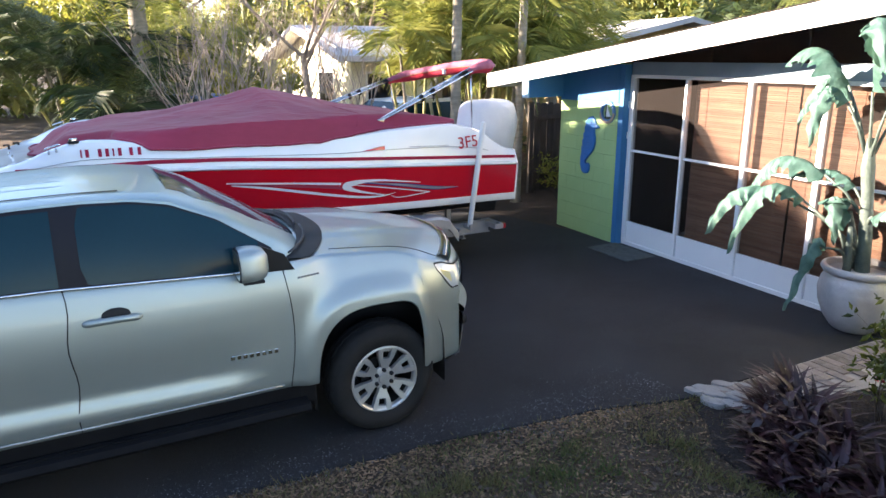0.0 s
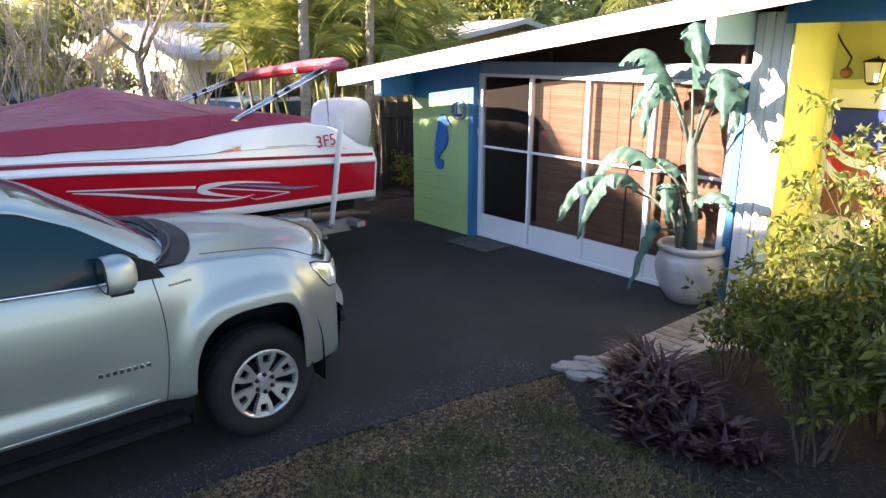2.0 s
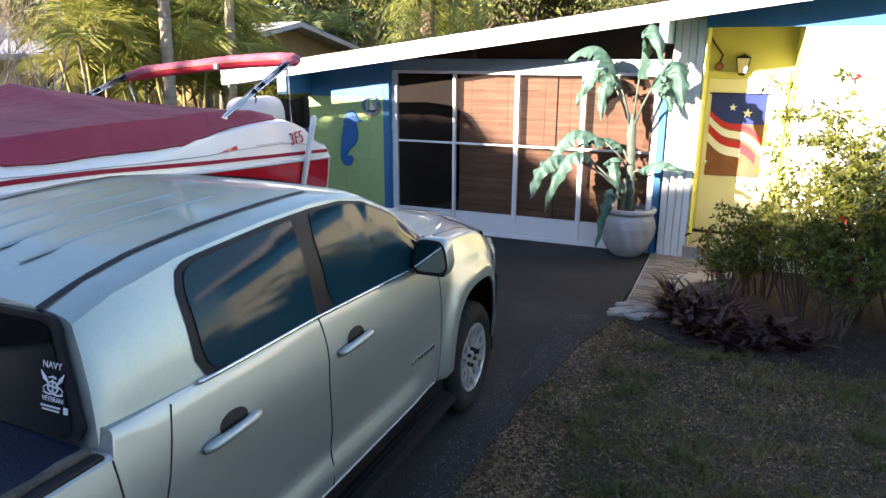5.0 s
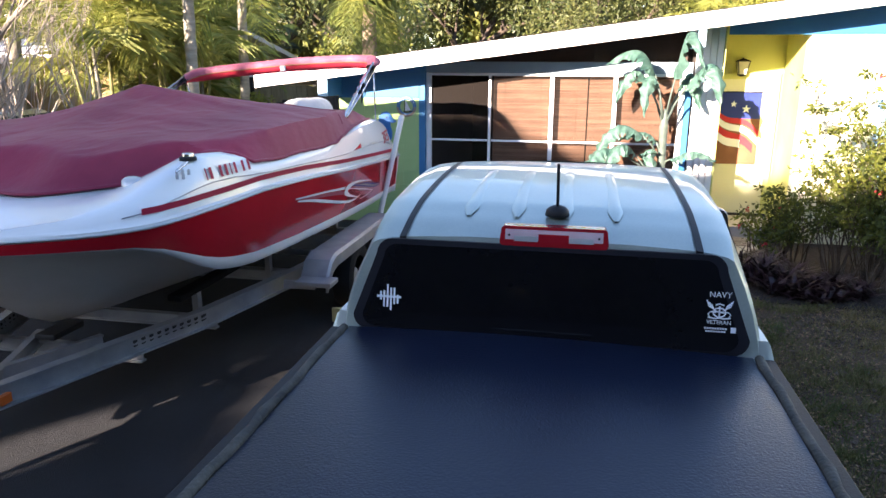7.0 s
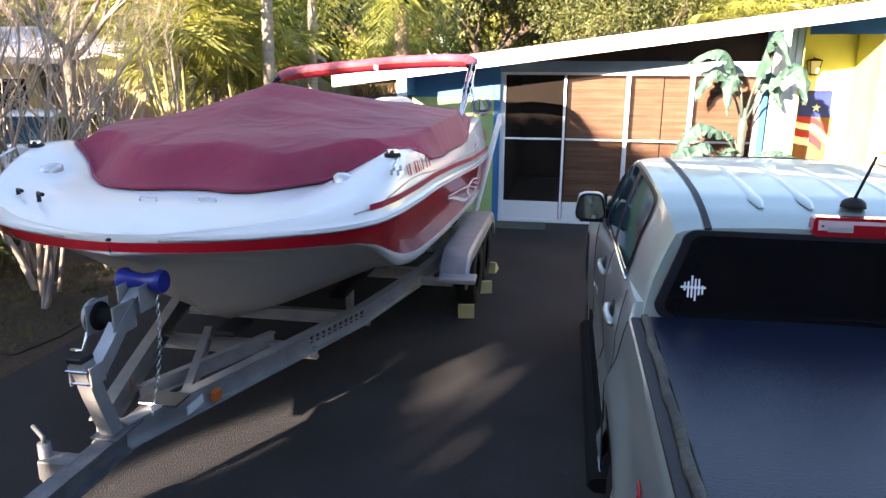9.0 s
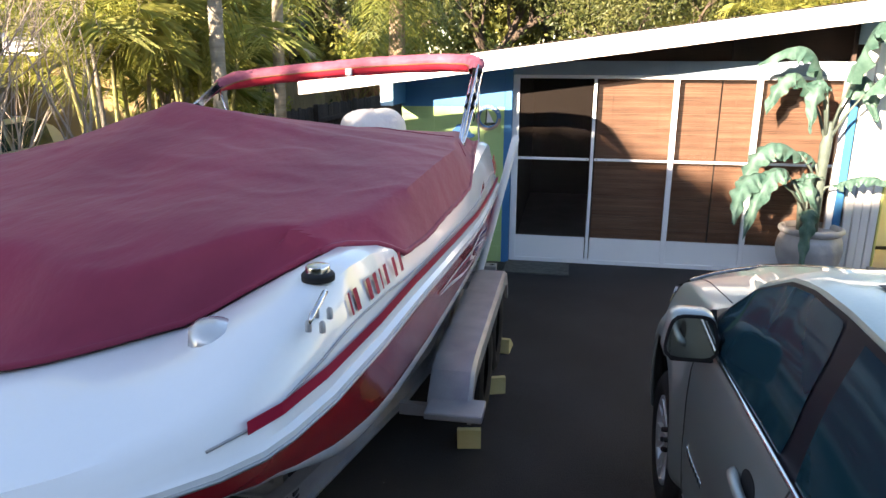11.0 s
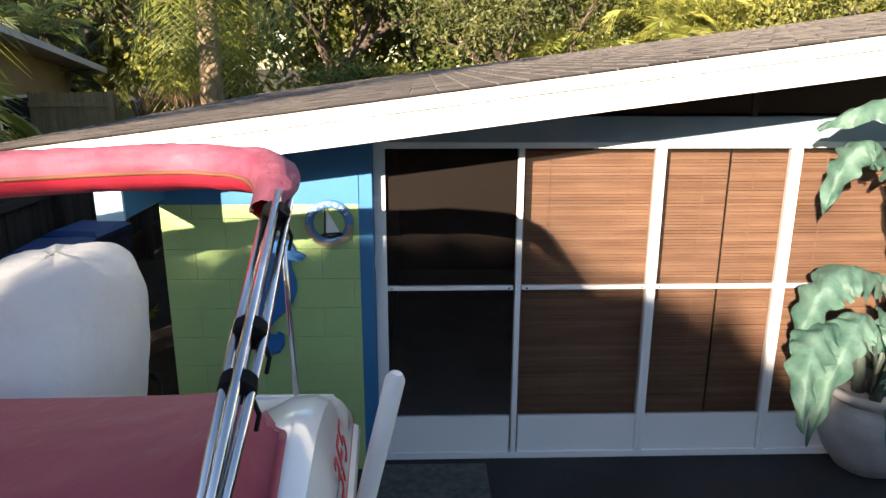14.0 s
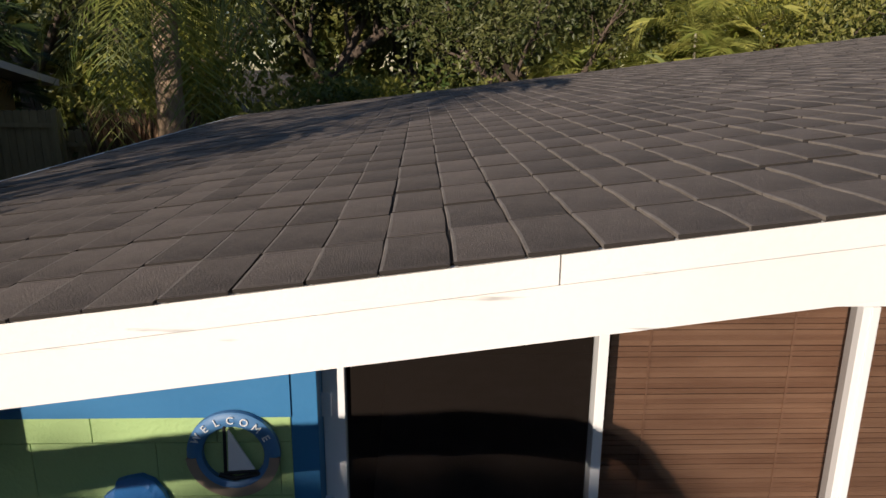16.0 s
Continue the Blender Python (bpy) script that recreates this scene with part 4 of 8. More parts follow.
    bm = B()
    bx(bm, (min(CX + s * 0.62, CX + s * 0.868), -7.62, 0.34), (max(CX + s * 0.62, CX + s * 0.868), -5.3, 0.485))
    TP("rocker", bm, M_STEP)
    for u in (0.83, 0.86, 0.89, 0.92):
        TP("tread_rib", bx(B(), (CX + s * u - 0.008, -7.45, 0.384), (CX + s * u + 0.008, -5.5, 0.3935), 0.003), M_STEP)
    # lamps, bumper corner
    def lamp_pt(p, v, out=0.006, grow=0.0, s=s):
        z0 = lerp([(0, 1.095), (0.12, 1.02), (0.36, 0.95), (1, 0.985)], p) - grow
        z1 = lerp([(0, 1.128), (0.25, 1.125), (0.5, 1.1), (0.7, 1.08), (1, 1.06)], p) + grow
        z = z0 + (z1 - z0) * v
        y0 = -4.075 - grow + (0.13 + grow) * min(1, p / 0.5)
        u = body_w(y0, z) - 0.4 * max(0, p - 0.5) * 2
        x, y, z = swept(s * (u + out), y0, z)
        return (x, y + (out + 0.006 if p > 0.45 else 0), z)
    bm = sheet(B(), 16, 5, lambda p, v: lamp_pt(p, v, 0.003, 0.012))
    TP("headlight_surround", bm, M_BLACKP, "", True)
    bm = sheet(B(), 16, 5, lambda p, v: lamp_pt(p, v, 0.007))
    hl = TP("headlight", bm, M_CLEAR, "clear wraparound headlight", True)
    under(part("indicator", sheet(B(), 3, 3, lambda p, v: lamp_pt(0.1 + 0.24 * p, 0.2 + 0.45 * v, 0.009)), M_CHOCK), truck)
    for ya, yb, z in ((-5.82, -5.52, 0.755), (-5.37, -5.22, 1.2)):
        n = 8 if yb - ya > 0.2 else 7
        for k in range(n):
            y = ya + (yb - ya) * (k + 0.5) / n
            x = skin(y, z, 0.0)[0]
            hy_, hz_ = (0.012, 0.013) if n == 8 else (0.0085, 0.0065)
            under(part("badge_bar", bx(B(), (x - 0.004, y - hy_, z - hz_), (x + 0.004, y + hy_, z + hz_), 0.002), M_CHROME if n == 8 else M_GALV), truck)
# bumper, grille, underbody
bm = B()
loft(bm, [[swept(u, yy, z) for u in [-0.845 + 0.0704 * k for k in range(25)]] for z, yy in ((0.42, -3.96), (0.46, -3.925), (0.6, -3.905), (0.7, -3.9), (0.775, -3.88), (0.8, -3.9), (0.83, -3.94))], False, False)
TP("front_bumper", bm, M_PAINT, "silver front bumper", 40)
bm = B()
loft(bm, [[swept(u, yy, z) for u in [-0.72 + 0.06 * k for k in range(25)]] for z, yy in ((0.33, -4.07), (0.36, -4.0), (0.425, -3.965))], False, False)
TP("front_valance", bm, M_BLACKP, "black lower valance", True)
bm = B()
loft(bm, [[swept(u, -3.905, z) for u in [-0.5 + 0.05 * k for k in range(21)]] for z in (0.84, 1.0)], False, False)
TP("grille", bm, M_BLACKP, "black grille")
for s in (-1, 1):
    x, y, z = swept(s * 0.79, -3.9, 0.69)
    TP("fog_lamp", lathe(B(), [(0.001, 0.004), (0.03, 0.003), (0.034, 0.006), (0.05, 0.0), (0.05, -0.03)], 18, (x + s * 0.004, y, z), "y"), M_BLACKP, "black fog lamp pocket", 40)
# dark deflector along the front edge of the hood, and the hood's shut lines
bm = B()
def lip(u, d, up):
    y = -4.0 + d
    x, yy, z = swept(u, y, hood_z(y, u))
    return (x, yy, z + up)
loft(bm, [[lip(u, d, h) for u in [-0.74 + 0.0617 * k for k in range(25)]] for d, h in ((-0.07, 0.004), (-0.045, 0.022), (-0.005, 0.034), (0.015, 0.022), (0.02, -0.01))], False, False)
TP("hood_deflector", bm, M_BLACKGLOSS, "dark smoked hood deflector", True)
for s in (-1, 1):
    pts = []
    for k in range(16):
        y = -5.1 + 0.068 * k
        u = s * lerp([(-5.1, 0.68), (-4.08, 0.735)], y)
        pts.append((swept(u, y, 1.25)[0], swept(u, y, hood_z(y, u))[1], hood_z(y, u) - 0.0015))
    under(strip_on(pts, 0.008, 0, M_BLACK, None, "hood_shut_line"), truck)
bm = B()
bx(bm, (CX - 0.45, -9.3, 0.34), (CX + 0.45, -4.0, 0.62))
TP("underbody", bm, M_BLACKP)
# windscreen, rear window
bm = B()
def wind(u, v):
    y = -5.14 - 0.9 * v
    zc = lerp(CAB_M, y)
    w = lerp(CAB_W, y) - 0.03
    a = -1 + 2 * u
    zr = lerp(CAB_Z, y)
    k = abs(a) ** 2.4
    yy = y - 0.0 * k
    return (CX + a * w, yy + 0.006, zc - (zc - zr) * k * 0.92 + 0.008)
sheet(bm, 16, 12, wind)
TP("windscreen", bm, M_GLASS, "", True)
def cowl_pt(u, v):
    a = -1 + 2 * u
    y = COWL_F - 0.27 * abs(a) ** 2.2 - (0.2 - 0.04 * abs(a)) * v
    uu = a * 0.83
    return (CX + uu, y, hood_z(y, uu) + 0.007 + 0.012 * v)
COWL_F = -5.0
TP("cowl", sheet(B(), 24, 4, cowl_pt), M_BLACKP, "black cowl panel below the windscreen", True)
for u in (-0.4, 0.2):
    pts = []
    for k in range(9):
        q = k / 8
        x, y, z = cowl_pt((u + 0.58 * q + 0.83) / 1.66, 0.75 - 0.1 * math.sin(math.pi * q))
        pts.append((x, y - 0.03 * q, z + 0.02))
    under(strip_on(pts, 0.016, 0, M_BLACK, None, "wiper"), truck)


def back_y(z):
    return -7.755 + 0.16 * max(0, z - 1.28)


def rounded(w0, w1, z0, z1, r, n=5):
    """The outline of a rounded trapezium, wider at the bottom."""
    out = []
    for cx, cz, a0 in ((w0 - r, z0 + r, -90), (w1 - r, z1 - r, 0), (-w1 + r, z1 - r, 90), (-w0 + r, z0 + r, 180)):
        for k in range(n + 1):
            a = radians(a0 + 90 * k / n)
            out.append((cx + r * math.cos(a), cz + r * math.sin(a)))
    return out


bm = B()
o = rounded(0.765, 0.672, 1.285, 1.655, 0.06)
loft(bm, [[(CX + u, back_y(z) + d, z) for u, z in o] for d in (-0.006, 0.01)])
TP("back_window", bm, M_PILLAR, "black tinted back window")
bm = B()
o = rounded(0.725, 0.64, 1.3, 1.635, 0.05)
bm.faces.new([bm.verts.new((CX + u, back_y(z) - 0.0095, z)) for u, z in o])
TP("back_glass", bm, M_BACKGLASS)
# sliding middle pane of the back window
for u in (-0.2, 0.2):
    bm = B()
    loft(bm, [[(CX + u + a, back_y(z) - d, z) for a, d in ((-0.005, 0.009), (-0.004, 0.0115), (0.004, 0.0115), (0.005, 0.009))] for z in (1.302, 1.633)])
    TP("slider_frame", bm, M_BACKGLASS)
bm = B()
loft(bm, [[(CX + u, back_y(z) - d, z) for z, d in ((1.312, 0.009), (1.314, 0.0125), (1.326, 0.0125), (1.328, 0.009))] for u in (-0.19, 0.19)])
TP("slider_rail", bm, M_BACKGLASS)
bm = B()
o = rounded(0.208, 0.203, 1.652, 1.728, 0.016)
loft(bm, [[(CX + 0.03 + u, back_y(z) + d + 0.005, z) for u, z in o] for d in (-0.012, 0.04)])
TP("brake_light", bm, M_REDLENS, "red third brake light with clear side lenses")
def light_piece(name, u0, u1, z0, z1, out, mat, label=""):
    """A raised pane on the brake light, from its red base outwards."""
    bm = B()
    loft(bm, [[(CX + 0.03 + u * (1 - k * 0.004), back_y(z) - 0.007 - d, z) for u, z in ((u0, z0), (u1, z0), (u1, z1), (u0, z1))] for k, d in ((0, -0.004), (0, out - 0.001), (1, out))])
    TP(name, bm, mat, label)
light_piece("clear_lens", -0.186, 0.186, 0.025 + 1.652, 1.716, 0.004, M_PINKLENS, "clear lens over a red ground")
light_piece("centre_lens", -0.058, 0.058, 1.668, 1.702, 0.007, M_REDLENS)
for u in (-0.105, 0.105):
    light_piece("reflector", u - 0.046, u + 0.046, 1.672, 1.692, 0.0065, M_ALU)
    light_piece("lens_screw", u * 1.63 - 0.004, u * 1.63 + 0.004, 1.69, 1.698, 0.006, M_BLACKP)
for s in (-1, 1):
    bm = B()
    loft(bm, [[(CX + s * (0.555 + o), cab_lean(y, cab_top(y, 0.56)) - (0.012 if y < -7.72 else 0), cab_top(y, 0.555 + o) + 0.004) for o in (0, 0.028)] for y in [-7.74 + 0.09 * k for k in range(17)]], False, False)
    TP("roof_ditch", bm, M_BLACKP, "", True)
    bm = B()
    loft(bm, [[(CX + s * (0.555 + o), back_y(z) - 0.002 + 0.012, z) for o in (0, 0.028)] for z in (1.62, cab_top(-7.74, 0.56) + 0.004)], False, False)
    TP("roof_ditch", bm, M_BLACKP)
bm = lathe(B(), [(0.001, 1.775), (0.05, 1.778), (0.046, 1.8), (0.034, 1.812), (0.014, 1.82), (0.001, 1.822)], 20, (CX + 0.035, -7.5, -0.04))
an = TP("antenna_base", bm, M_BLACKP, "black antenna base", True)
under(strip_on([(CX + 0.035, -7.5, 1.77), (CX + 0.035, -7.646, 1.965)], 0.013, 0, M_BLACKP, None, "antenna_mast"), truck)
# bed cover with rails
bm = B()
def ton(u, v):
    x, y = CX - 0.78 + 1.56 * u, -9.4 + 1.64 * v
    return (x, y, 1.288 + 0.018 * math.sin(math.pi * u) + 0.003 * math.sin(9 * v + 2 * u))
sheet(bm, 16, 16, ton)
TP("bed_cover", bm, M_TONNEAU, "navy vinyl bed cover", True)
for s in (-1, 1):
    bm = B()
    tube(bm, [(CX + s * (0.8 + 0.004 * math.sin(5 * k)), -7.77 - 0.0825 * k, 1.287 + 0.003 * math.sin(3 * k)) for k in range(21)], [0.017 + 0.002 * math.sin(2.3 * k) for k in range(21)], 10)
    TP("cover_rail", bm, M_RAIL, "dusty worn edge roll of the cover", True)
    bm = B()
    bx(bm, (CX + s * 0.835 - 0.02, -9.42, 1.268), (CX + s * 0.835 + 0.02, -7.76, 1.284), 0.004)
    TP("rail_cap", bm, M_BLACKP)
# decals on the back window
def on_glass(u, z, out=0.0115):
    return (CX + u, back_y(z) - out, z)
for word, size, z in (("NAVY", 0.03, 1.512), ("VETERAN", 0.0205, 1.41)):
    under(placed("decal_lettering", lettering(word, size, 0.0006, pose(*on_glass(0.65, z), 90 - 9)), M_DECAL), truck)
def decal_line(pts, r):
    under(part("decal", tube(B(), [on_glass(u, z, 0.0105) for u, z in pts], r, 5), M_DECAL, None, "", True), truck)
# spread wings, crown and anchor ring of the emblem
for m in (-1, 1):
    for k in range(4):
        decal_line([(0.65 + m * (0.047 - 0.006 * k), 1.492 - 0.005 * k), (0.65 + m * (0.038 - 0.006 * k), 1.468 - 0.003 * k), (0.65 + m * (0.018 - 0.003 * k), 1.457 - 0.003 * k)], 0.0017)
    decal_line([(0.65 + m * 0.034, 1.43), (0.65 + m * 0.04, 1.44), (0.65 + m * 0.03, 1.449), (0.65 + m * 0.012, 1.446)], 0.0022)
    decal_line([(0.65 + m * 0.04, 1.428), (0.65 + m * 0.015, 1.424), (0.65, 1.427)], 0.0028)
decal_line([(0.635, 1.474), (0.65, 1.479), (0.665, 1.474)], 0.003)
decal_line([(0.65 + 0.022 * math.cos(a), 1.447 + 0.017 * math.sin(a)) for a in [math.pi * k / 6 for k in range(13)]], 0.0028)
decal_line([(0.628, 1.452), (0.672, 1.446)], 0.003)
decal_line([(0.65, 1.47), (0.65, 1.43)], 0.003)
def decal_bar(u, z, w, h):
    bm = B()
    loft(bm, [[on_glass(u + a * w / 2, z + b * h / 2, d) for a, b in ((-1, -1), (1, -1), (1, 1), (-1, 1))] for d in (0.0098, 0.0112)])
    under(part("decal", bm, M_DECAL), truck)
for k in range(9):
    decal_bar(0.603 + 0.0092 * k, 1.387, 0.006, 0.006)
    if k < 8:
        decal_bar(0.608 + 0.0092 * k, 1.376, 0.0065, 0.005)
decal_bar(0.703, 1.384, 0.018, 0.02)
# round line emblem on the other side: a cross of bars in a broken ring
for k, (du, h) in enumerate(((-0.034, 0.035), (-0.02, 0.066), (-0.006, 0.09), (0.008, 0.09), (0.022, 0.066), (0.036, 0.035))):
    decal_bar(-0.615 + du, 1.42 + 0.006 * (-1) ** k, 0.0075, h)
decal_bar(-0.615, 1.423, 0.1, 0.009)
for k in range(3):
    under(part("decal", bx(B(), (CX - body_w(-8.75, 1.0) - 0.002, -8.78 - 0.0, 0.98 + 0.05 * k), (CX - body_w(-8.75, 1.0) + 0.001, -8.72, 1.015 + 0.05 * k)), M_FLAGRED), truck)


# ---- boat ----
BX = -1.25
T_W = [(-7.565, 0.002), (-7.56, 0.12), (-7.545, 0.25), (-7.5, 0.46), (-7.42, 0.68), (-7.3, 0.92), (-7.2, 1.06), (-7.1, 1.16), (-6.97, 1.25), (-6.7, 1.305), (-6.3, 1.345), (-5.9, 1.37), (-5.2, 1.395), (-4.2, 1.395), (-3.0, 1.345), (-2.3, 1.305), (-1.78, 1.275)]
T_RUB = [(-7.56, 1.435), (-6.9, 1.455), (-5.9, 1.475), (-5.2, 1.45), (-4.06, 1.37), (-1.78, 1.23)]
T_CH = [(-7.56, 1.385), (-7.2, 1.368), (-7.0, 1.345), (-6.8, 1.29), (-6.6, 1.215), (-6.4, 1.14), (-6.2, 1.08), (-6.0, 1.036), (-5.7, 0.998), (-5.0, 0.962), (-3.8, 0.92), (-1.78, 0.88)]
T_KEEL = [(-7.56, 1.36), (-7.35, 1.27), (-7.15, 1.12), (-6.9, 0.92), (-6.6, 0.7), (-6.4, 0.6), (-6.2, 0.565), (-5.6, 0.54), (-1.78, 0.52)]
T_GUN = [(-7.56, 1.475), (-7.4, 1.515), (-7.2, 1.555), (-6.95, 1.63), (-6.75, 1.72), (-6.55, 1.785), (-6.4, 1.8), (-6.2, 1.79), (-5.97, 1.74), (-5.7, 1.71), (-4.6, 1.69), (-4.0, 1.7), (-3.5, 1.745), (-3.0, 1.765), (-2.67, 1.765), (-2.45, 1.72), (-2.25, 1.65), (-2.08, 1.53), (-1.95, 1.45), (-1.78, 1.405)]
T_DECK = [(-7.56, 1.465), (-7.4, 1.51), (-7.2, 1.55), (-6.95, 1.585), (-6.6, 1.6), (-5.0, 1.55), (-2.6, 1.5), (-1.78, 1.38)]
BOAT_Y = [-7.565, -7.56, -7.545, -7.52, -7.48, -7.42, -7.35, -7.27, -7.2, -7.1, -7.0, -6.9, -6.8, -6.7, -6.6, -6.5, -6.4, -6.3, -6.2, -6.05, -5.9, -5.7, -5.4, -5.0, -4.5, -4.0, -3.5, -3.2, -2.9, -2.67, -2.55, -2.45, -2.35, -2.25, -2.15, -2.08, -2.0, -1.9, -1.78]


def both(half, y):
    """Both sides of a half section, keel or middle last."""
    return [(BX + u, y, z) for u, z in half] + [(BX - u, y, z) for u, z in reversed(half)]


def sec(y):
    w, zr, zc, zk, zg, zd = (lerp(t, y) for t in (T_W, T_RUB, T_CH, T_KEEL, T_GUN, T_DECK))
    wc = w * lerp([(-7.56, 0.9), (-6.9, 0.92), (-6.2, 0.88), (-5.2, 0.88), (-4.2, 0.89), (-3.0, 0.93), (-1.78, 0.955)], y)
    lip = lerp([(-7.56, 0.004), (-7.0, 0.01), (-6.8, 0.022), (-6.5, 0.055), (-6.2, 0.085), (-5.9, 0.09), (-1.78, 0.09)], y)
    return w, wc, zr, zc, zk, zg, zd, lip


def boat():
    b = empty("motor_boat", "red and white open motor boat with a burgundy cover", "boat", at=(BX, -4.6, 0.5))
    def P(name, bm, mat, label="", smooth=False):
        return under(part(name, bm, mat, None, label, smooth), b)
    bot, band, red, deck = [], [], [], []
    for y in BOAT_Y:
        w, wc, zr, zc, zk, zg, zd, lip = sec(y)
        zl = zc - lip
        bot.append(both([(wc - 0.03, zl), (wc * 0.82, zl - 0.02 * (lip > 0.05)), (wc * 0.55, zl + (zk - zl) * 0.42), (wc * 0.28, zl + (zk - zl) * 0.75), (0.001, zk)], y))
        band.append([[(BX + s * u, y, z) for u, z in ((wc - 0.028, zl), (wc, zl + lip * 0.4), (wc + 0.006, zc))] for s in (1, -1)])
        red.append([[(BX + s * u, y, z) for u, z in ((wc + 0.006, zc), (wc + (w - wc) * 0.45, zc + (zr - zc) * 0.4), (w - 0.012, zr))] for s in (1, -1)])
        g = w * 0.925
        deck.append(both([(w - 0.012, zr), (w + 0.012, zr + 0.006), (w + 0.014, zr + 0.034), (w - 0.006, zr + 0.044), (w * 0.985, zr + (zg - zr) * 0.55), (w * 0.955, zg - 0.02), (g, zg), (g - 0.06 * w, zg - 0.004), (w * 0.72, zg + (zd - zg) * 0.55), (w * 0.6, zd), (0.001, zd + 0.012)], y))
    bm = B()
    rows = loft(bm, bot, False, False)
    bm.faces.new(rows[-1])
    P("hull_bottom", bm, M_HULL, "grey white hull bottom", True)
    for k, s in enumerate((1, -1)):
        bm = B()
        loft(bm, [r[k] for r in band], False, False)
        P("chine_band", bm, M_GEL, "white chine band", True)
        bm = B()
        loft(bm, [r[k] for r in red], False, False)
        P("topside", bm, M_REDGEL, "red gelcoat topside", True)
        def side(y, f):
            w, wc, zr, zc, zk, zg, zd, lip = sec(y)
            return (BX + s * (w * (1 - 0.015 * min(1, f / 0.55)) - 0.006 + 0.0075), y, zr + 0.044 + (zg - zr - 0.044) * f)
        # thin red stripe along the white side
        bm = B()
        ys = [-7.02 + 0.104 * i for i in range(51)]
        loft(bm, [[(BX + s * (lerp(T_W, y) * lerp([(0, 1.0), (1, 0.985)], 0.3) + 0.004 - 0.0005 * j), y, lerp(T_RUB, y) + 0.085 + z) for j, z in ((0, 0.0), (1, 0.036))] for y in ys], False, False)
        P("red_stripe", bm, M_STRIPE, "thin red stripe")
        bm = tube(B(), [side(y, 0.42) for y in [-7.1 + 0.1 * i for i in range(50)]], 0.004, 5)
        P("moulding_line", bm, M_ALU, "grey moulded line", True)
        bm = tube(B(), [(BX + s * (lerp(T_W, y) + 0.0155), y, lerp(T_RUB, y) + 0.012) for y in BOAT_Y[2:]], 0.006, 6)
        P("rub_rail", bm, M_ALU, "grey rub rail insert", True)
        # swoosh graphic on the red side
        def on_red(y, z, out):
            w, wc, zr, zc, *_ = sec(y)
            t = (z - zc) / (zr - zc)
            u = (wc + 0.006) + (w - 0.012 - wc - 0.006) * (t * 0.45 / 0.4 if t < 0.4 else 0.45 + (t - 0.4) * 0.55 / 0.6)
            return (BX + s * (u + out), y, z)
        def swoosh(pts, mat, out, label):
            """A tapering brush stroke through (along, height, half width)."""
            fine_ = []
            for i in range(len(pts) - 1):
                p0, p1, p2, p3 = (Vector(pts[min(max(i + k, 0), len(pts) - 1)]) for k in (-1, 0, 1, 2))
                fine_ += [0.5 * ((2 * p1) + (p2 - p0) * t + (2 * p0 - 5 * p1 + 4 * p2 - p3) * t * t + (3 * p1 - p0 - 3 * p2 + p3) * t ** 3) for t in [k / 6 for k in range(6)]]
            fine_.append(Vector(pts[-1]))
            rows_ = []
            for i, p in enumerate(fine_):
                d = fine_[min(i + 1, len(fine_) - 1)] - fine_[max(i - 1, 0)]
                n = Vector((-d[1], d[0])).normalized()
                rows_.append([on_red(p[0] + n[0] * p[2] * q, p[1] + n[1] * p[2] * q, out) for q in (-1, 0, 1)])
            bm = B()
            loft(bm, rows_, False, False)
            P("swoosh", bm, mat, label)
        dark_, pale_ = "dark purple shading of the swoosh", "white swoosh graphic"
        swoosh([(-5.2, 1.292, 0.005), (-4.69, 1.236, 0.012), (-4.11, 1.165, 0.018), (-3.9, 1.1, 0.01), (-3.69, 1.045, 0.002)], M_COVER, 0.004, dark_)
        swoosh([(-5.25, 1.31, 0.005), (-4.86, 1.277, 0.009), (-4.5, 1.246, 0.01), (-4.06, 1.201, 0.014)], M_DECAL, 0.006, pale_)
        swoosh([(-3.11, 1.134, 0.004), (-3.56, 1.197, 0.011), (-3.79, 1.207, 0.018), (-3.93, 1.194, 0.031), (-4.01, 1.172, 0.036), (-3.97, 1.14, 0.027), (-3.86, 1.1, 0.015), (-3.69, 1.057, 0.008), (-3.55, 1.028, 0.005)], M_DECAL, 0.008, pale_)
        swoosh([(-3.8, 1.188, 0.004), (-3.33, 1.122, 0.02), (-2.92, 1.05, 0.022), (-2.61, 1.03, 0.002)], M_NAVY, 0.0055, dark_)
        swoosh([(-3.74, 1.189, 0.003), (-3.33, 1.122, 0.011), (-2.92, 1.05, 0.014), (-2.61, 1.036, 0.002)], M_ALU, 0.0075, "grey swoosh graphic")
        swoosh([(-3.9, 1.173, 0.004), (-3.46, 1.096, 0.006), (-2.98, 1.008, 0.006)], M_DECAL, 0.007, pale_)
        swoosh([(-2.98, 1.008, 0.006), (-3.35, 0.978, 0.004), (-3.46, 1.008, 0.002)], M_DECAL, 0.0065, pale_)
        swoosh([(-5.2, 1.283, 0.005), (-4.87, 1.23, 0.012), (-4.51, 1.156, 0.014), (-4.12, 1.076, 0.014), (-3.8, 1.024, 0.013), (-3.58, 1.016, 0.009), (-3.41, 1.039, 0.002)], M_DECAL, 0.006, pale_)
        # registration, shown as plain bars
        for i, (ya, yb) in enumerate(((-6.49, -6.476), (-6.45, -6.42), (-6.345, -6.315), (-6.285, -6.255), (-6.225, -6.212), (-6.18, -6.15), (-6.085, -6.055), (-6.015, -5.985))):
            bm = B()
            loft(bm, [[(BX + s * (lerp(T_W, y) * (0.985 - 0.0004 * j * 10) + 0.006 - j * 0.012), y, z) for j, z in ((0, 1.652), (1, 1.722))] for y in (ya, yb)], False, False)
            P("registration_bar", bm, M_STRIPE)
